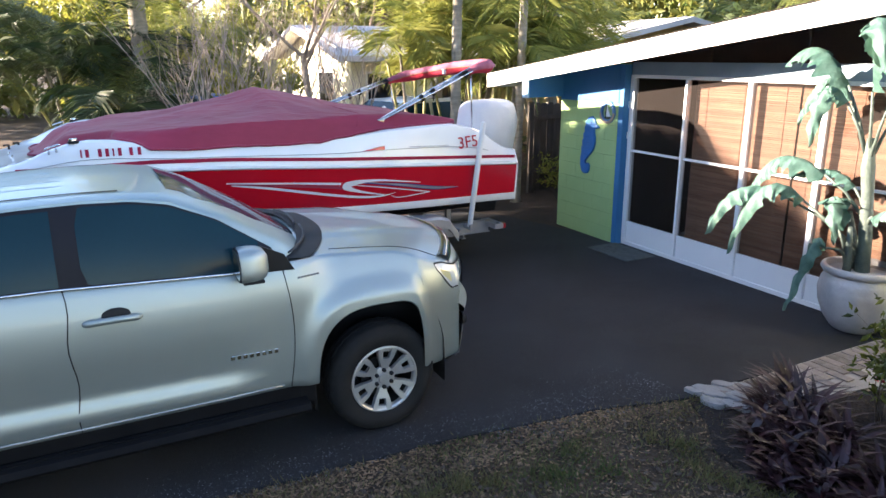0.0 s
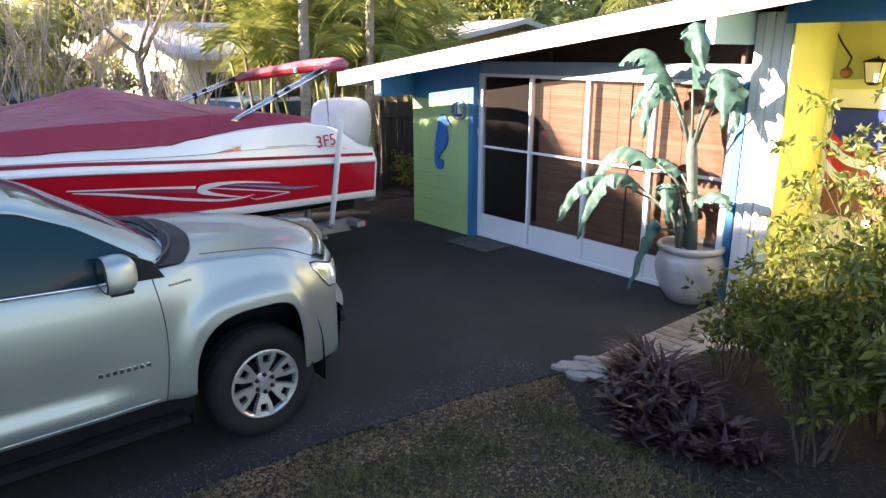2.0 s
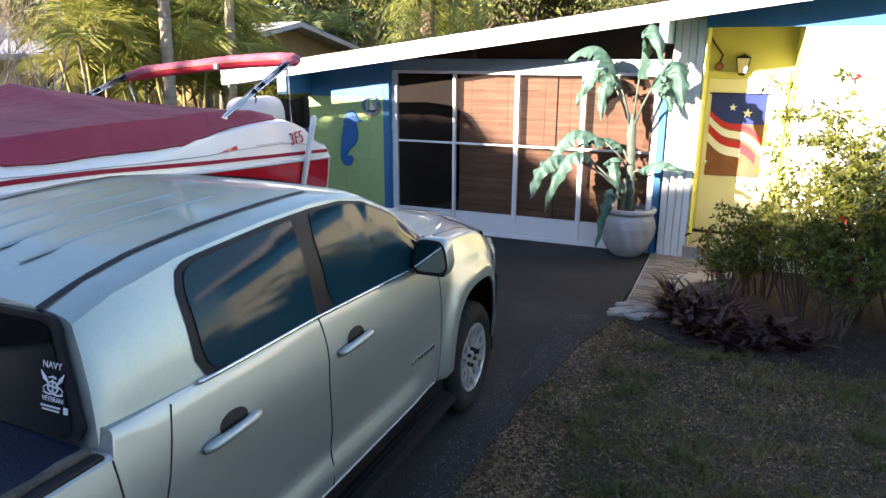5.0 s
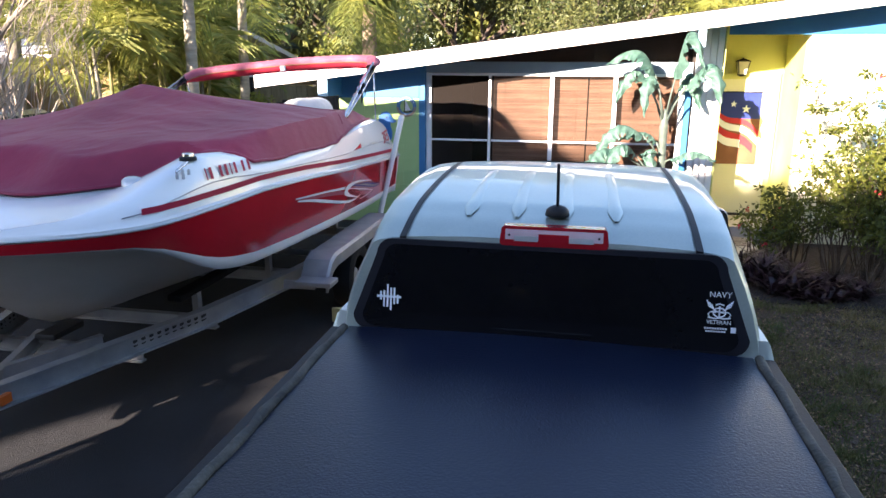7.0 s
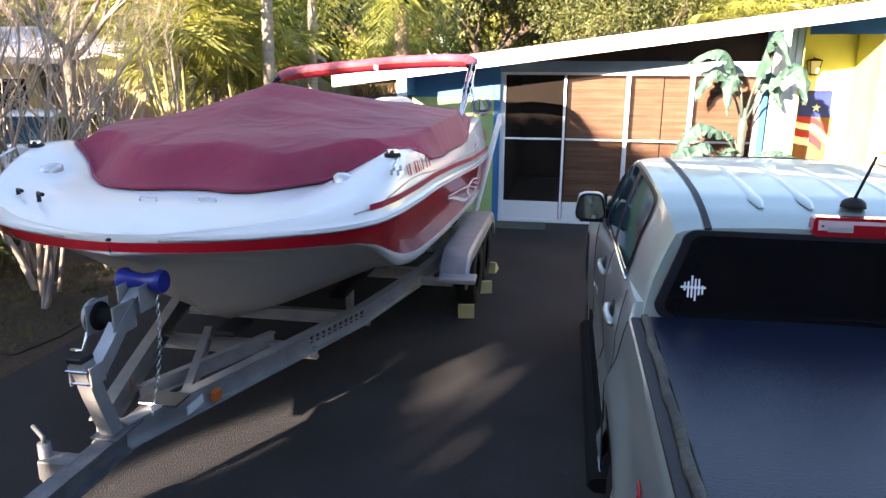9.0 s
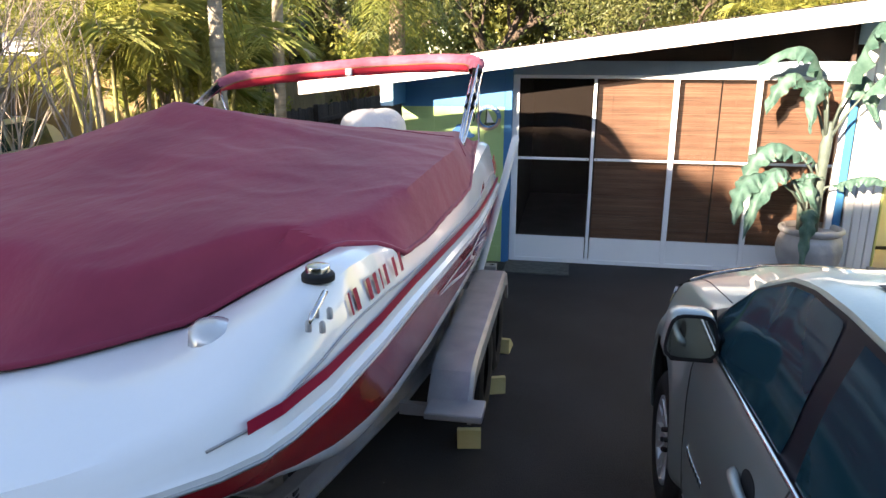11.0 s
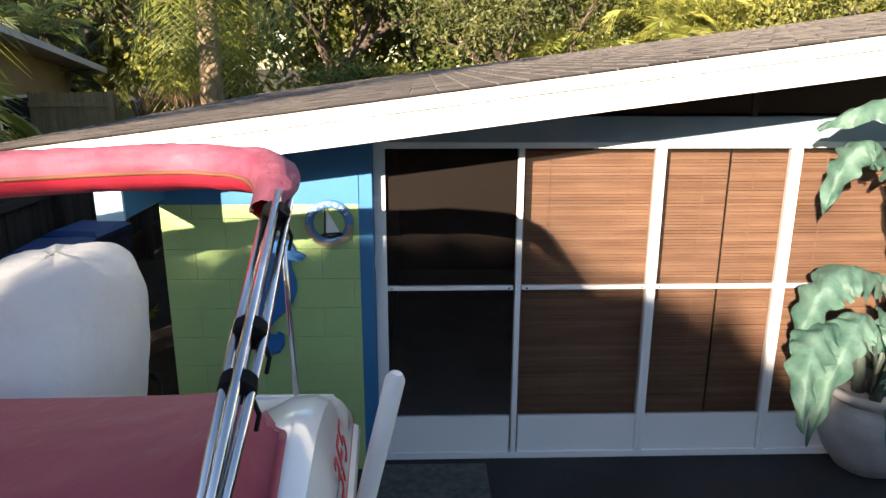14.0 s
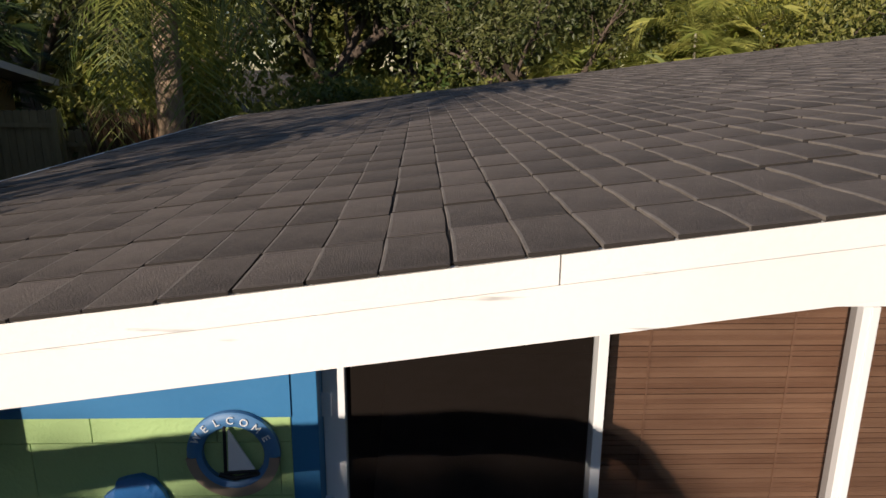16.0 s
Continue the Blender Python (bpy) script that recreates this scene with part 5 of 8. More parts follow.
        bm = B()
        loft(bm, [[(BX + s * (lerp(T_W, y) * 0.985 + 0.006 - j * 0.008), y, z) for j, z in ((0, 1.53 + 0.03 * (-2.9 - y)), (1, 1.545 + 0.03 * (-2.9 - y)))] for y in (-3.25, -2.75)], False, False)
        P("name_bar", bm, M_ALU)
        bm = B()
        loft(bm, [[(BX + s * (lerp(T_W, y) * 0.985 + 0.006 - j * 0.008), y, z) for j, z in ((0, 1.53), (1, 1.53 + d))] for y, d in ((-3.85, 0.004), (-3.55, 0.05))], False, False)
        P("red_wedge", bm, M_REDGEL)
    me = lettering("3F5", 0.19, 0.0015, pose(BX + 1.308, -2.49, 1.545, 80, -4, 93.3))
    under(placed("model_lettering", me, M_FLAGRED, None, "red lettering"), b)
    bm = B()
    rows = loft(bm, deck, False, False)
    P("deck", bm, M_GEL, "white gelcoat deck and gunwale", 45)
    bm = B()
    w, wc, zr, zc, zk, zg, zd, lip = sec(-1.78)
    prism(bm, [(BX - wc, zc - lip), (BX, zk), (BX + wc, zc - lip), (BX + w, zr), (BX + w * 0.93, zg), (BX - w * 0.93, zg), (BX - w, zr)], -1.785, -1.765, "y")
    P("transom", bm, M_GEL, "white transom")
    # cleats, bow eyes, grab rails, nav light
    for x, y, z in ((-0.03, -6.53, 1.785), (-2.47, -6.53, 1.785)):
        P("cup_base", lathe(B(), [(0.05, -0.01), (0.05, 0.008), (0.044, 0.014), (0.036, 0.016)], 24, (x, y, z)), M_BLACKP, "black plastic ring", 40)
        P("cup", lathe(B(), [(0.036, 0.0), (0.037, 0.028), (0.035, 0.034), (0.028, 0.036), (0.001, 0.034)], 24, (x, y, z)), M_STEEL, "polished steel cap", 40)
    # bow cleats: a steel bar on studs
    for q in (1, -1):
        def on_deck(y, d, up):
            return (BX + q * (1.285 - d), y, 1.765 + 0.3 * (y + 6.6) + up)
        P("cleat_bar", tube(B(), [on_deck(-6.775, 0.0, 0.02), on_deck(-6.76, 0.0, 0.03), on_deck(-6.65, 0.0, 0.03), on_deck(-6.635, 0.0, 0.02)], [0.004, 0.008, 0.008, 0.004], 8), M_STEEL, "polished steel cleat", True)
        for y in (-6.735, -6.675):
            for d in (-0.02, 0.02):
                P("cleat_stud", lathe(B(), [(0.009, -0.03), (0.009, -0.004), (0.005, 0.002), (0.001, 0.003)], 12, on_deck(y, d, 0)), M_ALU, "", 40)
    for x, y in ((-1.9, -7.2), (-2.1, -7.12)):
        bm = tube(B(), [(x - 0.03, y, 1.55), (x - 0.03, y, 1.6), (x + 0.03, y - 0.04, 1.6)], 0.012, 8)
        P("bow_cleat", bm, M_BLACKP, "black bow cleat")
    for x, y in ((-1.28, -7.15), (-0.95, -7.1)):
        bm = tube(B(), [(x - 0.05, y, 1.565), (x - 0.05, y, 1.59), (x + 0.05, y, 1.59), (x + 0.05, y, 1.565)], 0.006, 8)
        P("pull_up_cleat", bm, M_STEEL, "steel cleat")
    for s in (1, -1):
        bm = B()
        c = Vector((BX + s * 0.98, -6.72, 1.66))
        loft(bm, [[c + Vector((0.075 * r * math.cos(a), 0.09 * r * math.sin(a) , h + 0.12 * s * -0.13 * r * math.cos(a))) for a in [2 * math.pi * k / 16 for k in range(16)]] for r, h in ((1.0, -0.05), (0.9, 0.012), (0.6, 0.03), (0.15, 0.036))])
        P("speaker_pod", bm, M_CLEAR, "small clear domed fitting", True)
    return b, P


the_boat, BP = boat()


def deck_z(y, u):
    """Height of the deck's skin beside the middle line."""
    w, wc, zr, zc, zk, zg, zd, lip = sec(y)
    return lerp([(0, zd + 0.012), (0.6, zd), (0.72, zg + (zd - zg) * 0.55), (0.865, zg - 0.004), (0.925, zg), (0.955, zg - 0.02), (1.0, zg - 0.1)], abs(u) / max(w, 0.01))


def boat_cover():
    """Canvas over the cockpit, sagging from a ridge to a hem at the gunwale."""
    ridge = [(-6.97, 1.62), (-6.85, 1.73), (-6.6, 1.82), (-6.3, 1.86), (-5.9, 1.885), (-5.57, 1.925), (-5.27, 1.995), (-4.95, 2.065), (-4.66, 2.15), (-4.55, 2.175), (-4.42, 2.145), (-3.96, 2.03), (-3.6, 1.95), (-3.2, 1.89), (-2.9, 1.84), (-2.5, 1.77)]
    crease = [(-6.97, 1.62), (-6.8, 1.68), (-6.5, 1.78), (-6.2, 1.825), (-5.5, 1.87), (-4.6, 1.89), (-3.8, 1.9), (-3.3, 1.895), (-2.9, 1.86), (-2.5, 1.785)]
    hem = [(-6.97, 1.6), (-6.7, 1.66), (-6.45, 1.765), (-6.2, 1.765), (-5.95, 1.70), (-5.6, 1.665), (-4.5, 1.655), (-4.0, 1.665), (-3.5, 1.715), (-3.0, 1.74), (-2.5, 1.735)]
    def ease(t):
        t = min(1, max(0, t))
        return t * t * (3 - 2 * t)
    def f(v, q):
        a = -1 + 2 * q
        k = abs(a)
        yf = -6.95 + 0.02 * math.sin(a * 9) + 0.7 * ease((k - 0.36) / 0.7) ** 1.15
        yb = -2.5 - 0.22 * ease((k - 0.8) / 0.2) ** 2
        y = yf + (yb - yf) * v
        w, wc, zr, zc_, zk, zg, zd, lip = sec(y)
        we = w * lerp([(-6.97, 0.78), (-6.4, 0.8), (-6.2, 0.85), (-5.9, 0.975), (-5.2, 0.968), (-4.3, 0.966), (-3.65, 0.935), (-3.2, 0.91), (-2.5, 0.88)], y)
        u = a * we
        zr_, zcr, ze = lerp(ridge, y), lerp(crease, y), lerp(hem, y)
        kc = lerp([(-6.9, 0.88), (-5.9, 0.88), (-5.5, 0.935), (-4.3, 0.935), (-3.6, 0.9), (-3.2, 0.88)], y)
        if k > kc:
            t = (k - kc) / (1 - kc)
            z = zcr + (ze - zcr) * t
            u = math.copysign(we * (kc + (1 - kc) * t ** 0.85), a)
        else:
            c = lerp([(-6.9, -0.05), (-5.6, -0.2), (-4.6, -0.28)], y)
            r = abs(a - c) / (kc - c if a > c else kc + c)
            p = lerp([(-6.9, 2.0), (-5.4, 1.6), (-4.55, 1.3), (-3.8, 1.9), (-3.0, 5.0)], y)
            tent = 0.85 * math.exp(-((y + 4.6) / 0.8) ** 2)
            z = zcr + (zr_ - zcr) * ((1 - tent) * (1 - r ** p) + tent * max(0, 1 - r) ** 1.2)
        # broad sag, pulled folds fanning out from the peak, fine creases
        ang, far = math.atan2(u + 0.35, y + 4.6), math.hypot(u + 0.35, y + 4.6)
        n = noise.noise(Vector((u * 1.6, y * 1.1, 0))) * 0.022
        n += noise.noise(Vector((ang * 4.5, far * 0.8, 3))) * 0.014 * min(1, far)
        n += 0.03 * max(0, 0.3 - abs(noise.noise(Vector((ang * 3.2 + 7, far * 0.5, 11))))) * min(1, far * 0.8) * max(0, 1 - far / 3)
        rg = 1 - abs(noise.noise(Vector((u * 2.4 + y * 1.1, y * 2.8 - u * 1.6, 5)))) * 2
        n += 0.006 * max(0, rg - 0.55) * 2
        n += noise.noise(Vector((u * 8, y * 3.0 + u * 3, 7))) * 0.0015
        n += 0.012 * max(0, k - 0.8) * 5 * noise.noise(Vector((y * 6, a, 9)))
        front = ease((y - yf) / (0.35 + 0.1 * math.sin(a * 7)))
        rest = deck_z(y, u) + 0.014
        z = rest + (max(z, rest) - rest) * front if y < -6.2 else max(z, rest - (0 if k < 0.9 else 0.006))
        edge = min(1, v * 12, (1 - v) * 12)
        return (BX + u, y, z + (n * edge if y > -6.6 else max(0, n) * edge) + 0.004)
    bm = sheet(B(), 150, 90, f)
    cov = under(part("boat_cover", bm, M_COVER, None, "burgundy canvas cover with folds", 42), the_boat)
    # hem rope and seams
    for q in (0.0, 1.0):
        bm = tube(B(), [Vector(f(v / 60, q)) + Vector((0, 0, -0.004)) for v in range(61)], 0.012, 6)
        under(part("cover_hem", bm, M_COVER, None, "", True), the_boat)
    bm = tube(B(), [Vector(f(0, q / 40)) for q in range(41)], 0.012, 6)
    under(part("cover_hem", bm, M_COVER, None, "", True), the_boat)
    for v in (0.68,):
        bm = tube(B(), [Vector(f(v, 0.02 + 0.96 * q / 60)) + Vector((0, 0, 0.002)) for q in range(61)], 0.004, 5)
        under(part("cover_seam", bm, M_COVER, None, "", True), the_boat)
    # back curtain to the stern deck
    bm = B()
    def back(v, q):
        x, y, z = f(1, q)
        return (x, y + 0.06 * v, z - (z - lerp(T_DECK, y) + 0.02) * v if abs(-1 + 2 * q) < 0.93 else z - 0.02 * v)
    sheet(bm, 4, 60, back)
    under(part("cover_back", bm, M_COVER, None, "", True), the_boat)


boat_cover()


def bimini():
    """Folded sun top in its zipped boot, on polished tube legs."""
    path = [(-0.15, -2.40, 2.325), (-0.14, -2.28, 2.37), (-0.19, -2.13, 2.39), (-0.32, -2.03, 2.395), (-0.6, -1.98, 2.395), (-1.25, -1.96, 2.36), (-1.9, -1.99, 2.3), (-2.3, -2.04, 2.255), (-2.47, -2.14, 2.225), (-2.53, -2.28, 2.19), (-2.52, -2.4, 2.16)]
    fine = []
    for i in range(len(path) - 1):
        p0, p1, p2, p3 = (Vector(path[min(max(i + k, 0), len(path) - 1)]) for k in (-1, 0, 1, 2))
        for k in range(12):
            t = k / 12
            fine.append(0.5 * ((2 * p1) + (p2 - p0) * t + (2 * p0 - 5 * p1 + 4 * p2 - p3) * t * t + (3 * p1 - p0 - 3 * p2 + p3) * t ** 3))
    fine.append(Vector(path[-1]))
    n = 20
    top, low, zips = [], [], []
    for i, p in enumerate(fine):
        d = (fine[min(i + 1, len(fine) - 1)] - fine[max(i - 1, 0)]).normalized()
        k = min(1, 0.45 + 2.5 * min(i, len(fine) - 1 - i) / len(fine))
        sag = 1 + 0.1 * noise.noise(Vector((p.x * 4, p.y * 4, 1)))
        out = d.cross(Vector((0, 0, 1))).normalized()
        up = out.cross(d).normalized()
        if up.z < 0:
            up = -up
        ra, rb = 0.095 * k * sag, 0.075 * k * sag
        def pt(a):
            fold = 1 + 0.1 * noise.noise(Vector((p.x * 7 + a, p.y * 7, a * 1.7))) + 0.07 * noise.noise(Vector((p.x * 17, p.y * 17, a * 3)))
            return p + out * (ra * fold * math.cos(a)) + up * (rb * fold * math.sin(a))
        top.append([pt(radians(-20 + 206 * j / 16)) * 1.0 for j in range(17)])
        low.append([pt(radians(-20)), pt(radians(-60)), p - up * (rb * 1.1), pt(radians(235)), pt(radians(210)), pt(radians(186))])
        zips.append(pt(radians(187)))
    under(part("bimini_boot", loft_new(top), M_BOOT, None, "faded burgundy canvas boot", True), the_boat)
    under(part("boot_underside", loft_new(low), M_BOOTRED, None, "bright red canvas underside", True), the_boat)
    for off in (radians(-28),):
        under(part("boot_zip", tube(B(), zips, 0.008, 6), M_FLAGBROWN, None, "", True), the_boat)
    c = fine[len(fine) // 2 + 2]
    under(part("buckle", bx(B(), (c.x - 0.03, c.y - 0.12, c.z - 0.075), (c.x + 0.03, c.y - 0.085, c.z - 0.01), 0.008), M_FLAGWHITE), the_boat)
    for s, foot, end in ((1, Vector((-0.075, -3.52, 1.83)), Vector((-0.115, -2.36, 2.345))), (-1, Vector((-2.43, -3.52, 1.8)), Vector((-2.52, -2.36, 2.18)))):
        for o in ((0, 0, 0), (0.032, 0, -0.004), (-0.03, 0, 0.01), (0.004, -0.02, 0.03)):
            q = Vector(o)
            under(part("bimini_leg", tube(B(), [foot + q * 0.4, foot + (end - foot) * 0.5 + q, end + q], 0.0125, 8), M_STEEL, None, "polished steel tube", True), the_boat)
        for t in (0.44, 0.57, 0.94):
            p = foot + (end - foot) * t
            d = (end - foot).normalized()
            bm = tube(B(), [p - d * 0.02, p - d * 0.018, p + d * 0.018, p + d * 0.02], [0.036, 0.043, 0.043, 0.036], 12)
            under(part("strap", bm, M_STRAP, None, "black strap", 30), the_boat)
            under(part("strap_tail", tube(B(), [p + Vector((0.03, -0.01, -0.02)), p + Vector((0.045, -0.015, -0.06)), p + Vector((0.035, -0.015, -0.1))], 0.006, 5), M_STRAP), the_boat)
        under(part("hinge_foot", bx(B(), (foot.x - 0.025, foot.y - 0.05, foot.z - 0.06), (foot.x + 0.025, foot.y + 0.04, foot.z + 0.02), 0.008), M_STEEL), the_boat)
        low_ = Vector((BX + s * 1.15, -2.35, 1.7))
        under(part("support_strut", tube(B(), [end, low_], 0.009, 8), M_STEEL, None, "", True), the_boat)
        under(part("tie_strap", tube(B(), [foot, (BX + s * 1.18, -3.45, 1.79), (BX + s * 1.235, -3.38, 1.7)], [0.02, 0.024, 0.03], 6), M_FLAGWHITE, None, "", True), the_boat)


def loft_new(rings):
    bm = B()
    loft(bm, rings, False, False)
    return bm


bimini()


def outboard():
    """Outboard engine wrapped in a tarpaulin."""
    bm = B()
    def f(u, v):
        a, h = 2 * math.pi * u, v
        z = 1.1 + 0.86 * math.sin(h * math.pi / 2) ** 0.9
        r = (1 - h ** 3.4) ** 0.5 * lerp([(0, 0.8), (0.3, 0.98), (0.7, 1.0), (1, 0.9)], h)
        c, s_ = math.cos(a), math.sin(a)
        e = 2.15
        k = (abs(c) ** e + abs(s_) ** e) ** (-1 / e)
        x, y = 0.345 * k * c * r, 0.45 * k * s_ * r
        d = noise.noise(Vector((x * 3, y * 3, z * 2))) * 0.05 + noise.noise(Vector((c * 4 + z, s_ * 4, z * 5))) * 0.045
        return (-1.32 + x * (1 + d), -1.42 + y * (1 + d), z + d * 0.4 - 0.035)
    sheet(bm, 48, 24, f)
    bmesh.ops.remove_doubles(bm, verts=bm.verts[:], dist=0.004)
    o = part("outboard_engine", bm, M_TARP, None, "outboard engine wrapped in grey white tarpaulin", True)
    under(o, the_boat)
    bm = B()
    loft(bm, [[(-1.35 + a * k, -1.42 + b * k2, z) for a, b in ((-0.16, -0.22), (0.16, -0.22), (0.14, 0.2), (-0.14, 0.2))] for z, k, k2 in ((1.2, 1.2, 1.3), (0.95, 1, 1), (0.55, 0.45, 0.8), (0.35, 0.3, 0.7))])
    under(part("engine_leg", bm, M_BLACKP, None, "black engine leg", 40), the_boat)
    under(part("tie_cord", tube(B(), [(-1.35 + 0.4 * math.cos(a), -1.42 + 0.45 * math.sin(a), 1.17) for a in [2 * math.pi * k / 24 for k in range(25)]], 0.012, 6), M_STRAP), the_boat)
    under(part("engine_bracket", bx(B(), (-1.6, -1.78, 0.9), (-1.1, -1.5, 1.25), 0.02), M_BLACKP), the_boat)


outboard()


# ---- trailer ----
def trailer():
    t = empty("boat_trailer", "aluminium tandem axle boat trailer with a winch post", "trailer", at=(BX, -5, 0))
    def P(name, bm, mat, label="", smooth=False):
        return under(part(name, bm, mat, None, label, smooth), t)
    def ibeam(bm, pts, h=0.13, w=0.075, th=0.012):
        """An I section along points."""
        prof = [(-w, -h), (w, -h), (w, -h + th * 2), (th, -h + th * 2), (th, h - th * 2), (w, h - th * 2), (w, h), (-w, h), (-w, h - th * 2), (-th, h - th * 2), (-th, -h + th * 2), (-w, -h + th * 2)]
        rings = []
        for i, p in enumerate(pts):
            p = Vector(p)
            d = (Vector(pts[min(i + 1, len(pts) - 1)]) - Vector(pts[max(i - 1, 0)])).normalized()
            side = d.cross(Vector((0, 0, 1))).normalized()
            rings.append([p + side * (a * 0.5) + Vector((0, 0, b * 0.5)) for a, b in prof])
        loft(bm, rings)
    for s in (1, -1):
        def X(x):
            return x if s > 0 else 2 * BX - x
        bm = B()
        ibeam(bm, [(X(-1.17), -7.72, 0.45), (X(-0.97), -7.16, 0.45), (X(-0.5), -5.8, 0.45), (X(-0.25), -4.6, 0.45), (X(-0.2), -4.2, 0.45), (X(-0.2), -2.05, 0.45)], 0.15)
        P("frame_rail", bm, M_ALU, "aluminium frame beam", 30)
        # plain bars for the dealer lettering
        for k in range(10):
            t0 = k / 10
            y = -6.35 + 0.62 * t0
            x = X(-0.69 + 0.215 * t0 + 0.012)
            for dz, hh in ((0.02, 0.018), (-0.012, 0.008)):
                P("lettering_bar", bx(B(), (x - 0.004, y, 0.455 + dz - hh / 2), (x + 0.006, y + 0.056 - 0.012 * (k % 3 == 2), 0.455 + dz + hh / 2)), M_BLACK)
        P("side_marker", bx(B(), (X(-0.955) - 0.015, -7.22, 0.4), (X(-0.955) + 0.02, -7.14, 0.46), 0.005), M_ORANGE, "amber side marker")
        P("rail_sticker", bx(B(), (X(-1.0) - 0.0, -7.42, 0.42), (X(-1.0) + 0.012, -7.26, 0.47)), M_DECAL)
        # bunk boards on brackets
        bm = bx(B(), (BX + s * 0.62 - 0.06, -5.9, 0.62), (BX + s * 0.62 + 0.06, -2.0, 0.67), 0.01)
        P("bunk", bm, M_STRAP, "black carpeted bunk board")
        for y in (-5.6, -4.3, -2.4):
            P("bunk_bracket", bx(B(), (BX + s * 0.62 - 0.025, y - 0.03, 0.36), (BX + s * 0.62 + 0.025, y + 0.03, 0.62)), M_ALU)
        # fender
        prof = [(-4.95, 0.56), (-4.82, 0.70), (-4.7, 0.735), (-2.95, 0.735), (-2.82, 0.70), (-2.7, 0.54)]
        bm = B()
        xs = (X(-0.03), X(-0.01), X(0.2), X(0.222))
        rings = []
        for i, (y, z) in enumerate(prof):
            rings.append([(xs[0], y, z - 0.005), (xs[1], y, z), (xs[2], y, z), (xs[3], y, z - 0.025), (xs[3], y, z - 0.12), (xs[2] - s * 0.002, y, z - 0.12), (xs[2] - s * 0.002, y, z - 0.012), (xs[0], y, z - 0.012)])
        loft(bm, rings)
        P("fender", bm, M_ALU, "aluminium tandem fender", 30)
        P("fender_step", bx(B(), (min(X(-0.02), X(0.3)), -5.1, 0.53), (max(X(-0.02), X(0.3)), -4.9, 0.575), 0.01), M_ALU)
        for y in (-4.9, -2.6):
            P("fender_bracket", bx(B(), (min(X(-0.2), X(0.08)), y - 0.02, 0.45), (max(X(-0.2), X(0.08)), y + 0.02, 0.52)), M_ALU)
        for y in (-3.98, -3.22):
            w = empty("trailer_wheel", at=(X(0.1), y, 0.325))
            under(w, t)
            R = 0.325
            part("tyre", lathe(B(), [(0.19, -0.085), (0.22, -0.1), (R - 0.04, -0.105), (R - 0.008, -0.085), (R, -0.05), (R, 0.05), (R - 0.008, 0.085), (R - 0.04, 0.105), (0.22, 0.1), (0.19, 0.085)], 40, (0, 0, 0), "x"), M_RUBBER, w, "", 40)
            part("rim", lathe(B(), [(0.19, -0.08), (0.185, -0.02), (0.08, 0.0), (0.06, 0.05), (0.001, 0.055)] if s > 0 else [(0.19, 0.08), (0.185, 0.02), (0.08, 0.0), (0.06, -0.05), (0.001, -0.055)], 28, (0, 0, 0), "x"), M_ALU, w, "", 40)
        # guide post
        P("guide_post", tube(B(), [(X(-0.08), -2.385, 0.5), (X(0.225), -2.385, 1.77), (X(0.23), -2.385, 1.79)], [0.033, 0.033, 0.02], 16), M_PVC, "white plastic guide post", 40)
        P("guide_bracket", bx(B(), (min(X(-0.2), X(-0.02)), -2.41, 0.46), (max(X(-0.2), X(-0.02)), -2.36, 0.53), 0.004), M_ALU)
        P("light_arm", bx(B(), (min(X(-0.3), X(0.05)), -2.1, 0.455), (max(X(-0.3), X(0.05)), -1.98, 0.52), 0.004), M_ALU)
        P("arm_hole", lathe(B(), [(0.001, 0.0), (0.022, 0.0), (0.022, 0.002), (0.001, 0.002)], 16, (X(0.01), -2.04, 0.52)), M_BLACKP)
        P("tail_light", bx(B(), (min(X(-0.08), X(0.04)), -1.98, 0.45), (max(X(-0.08), X(0.04)), -1.935, 0.515), 0.008), M_REDLENS, "red tail light")
        bm = B()
        ibeam(bm, [(X(-1.1), -7.25, 0.43), (BX - s * 0.25, -6.25, 0.42)], 0.1, 0.05)
        P("inner_brace", bm, M_ALU, "", 30)
    for y, hw in ((-6.3, 0.6), (-5.6, 0.78), (-4.3, 1.02), (-2.4, 1.05)):
        bm = B()
        ibeam(bm, [(BX - hw, y, 0.36), (BX + hw, y, 0.36)], 0.1, 0.06)
        P("crossmember", bm, M_ALU, "", 30)
    for y in (-3.98, -3.22):
        P("axle", tube(B(), [(BX - 1.3, y, 0.3), (BX + 1.3, y, 0.3)], 0.035, 10), M_ALU, "", True)
    P("keel_pad", bx(B(), (BX - 0.08, -6.5, 0.5), (BX + 0.08, -6.2, 0.54), 0.01), M_BLACKP)
    bm = B()
    ibeam(bm, [(-1.18, -7.5, 0.43), (-1.17, -8.45, 0.43)], 0.13, 0.1)
    P("tongue", bm, M_GALV, "aluminium tongue", 30)
    P("tongue_plate", bx(B(), (-1.26, -7.87, 0.494), (-1.11, -7.66, 0.508), 0.004), M_GALV)
    bm = tube(B(), [(-1.17, -8.4, 0.43), (-1.17, -8.62, 0.44), (-1.17, -8.72, 0.42)], [0.055, 0.06, 0.035], 12)
    P("coupler", bm, M_GALV, "grey coupler", True)
    # jack beside the tongue
    P("jack_tube", tube(B(), [(-1.36, -8.05, 0.28), (-1.36, -8.05, 0.57)], 0.03, 12), M_GALV, "", True)
    P("jack_handle", tube(B(), [(-1.36, -8.05, 0.57), (-1.36, -8.05, 0.6), (-1.48, -7.97, 0.6)], 0.011, 8), M_GALV, "", True)
    P("jack_bracket", bx(B(), (-1.37, -8.1, 0.4), (-1.2, -8.0, 0.5), 0.006), M_GALV)
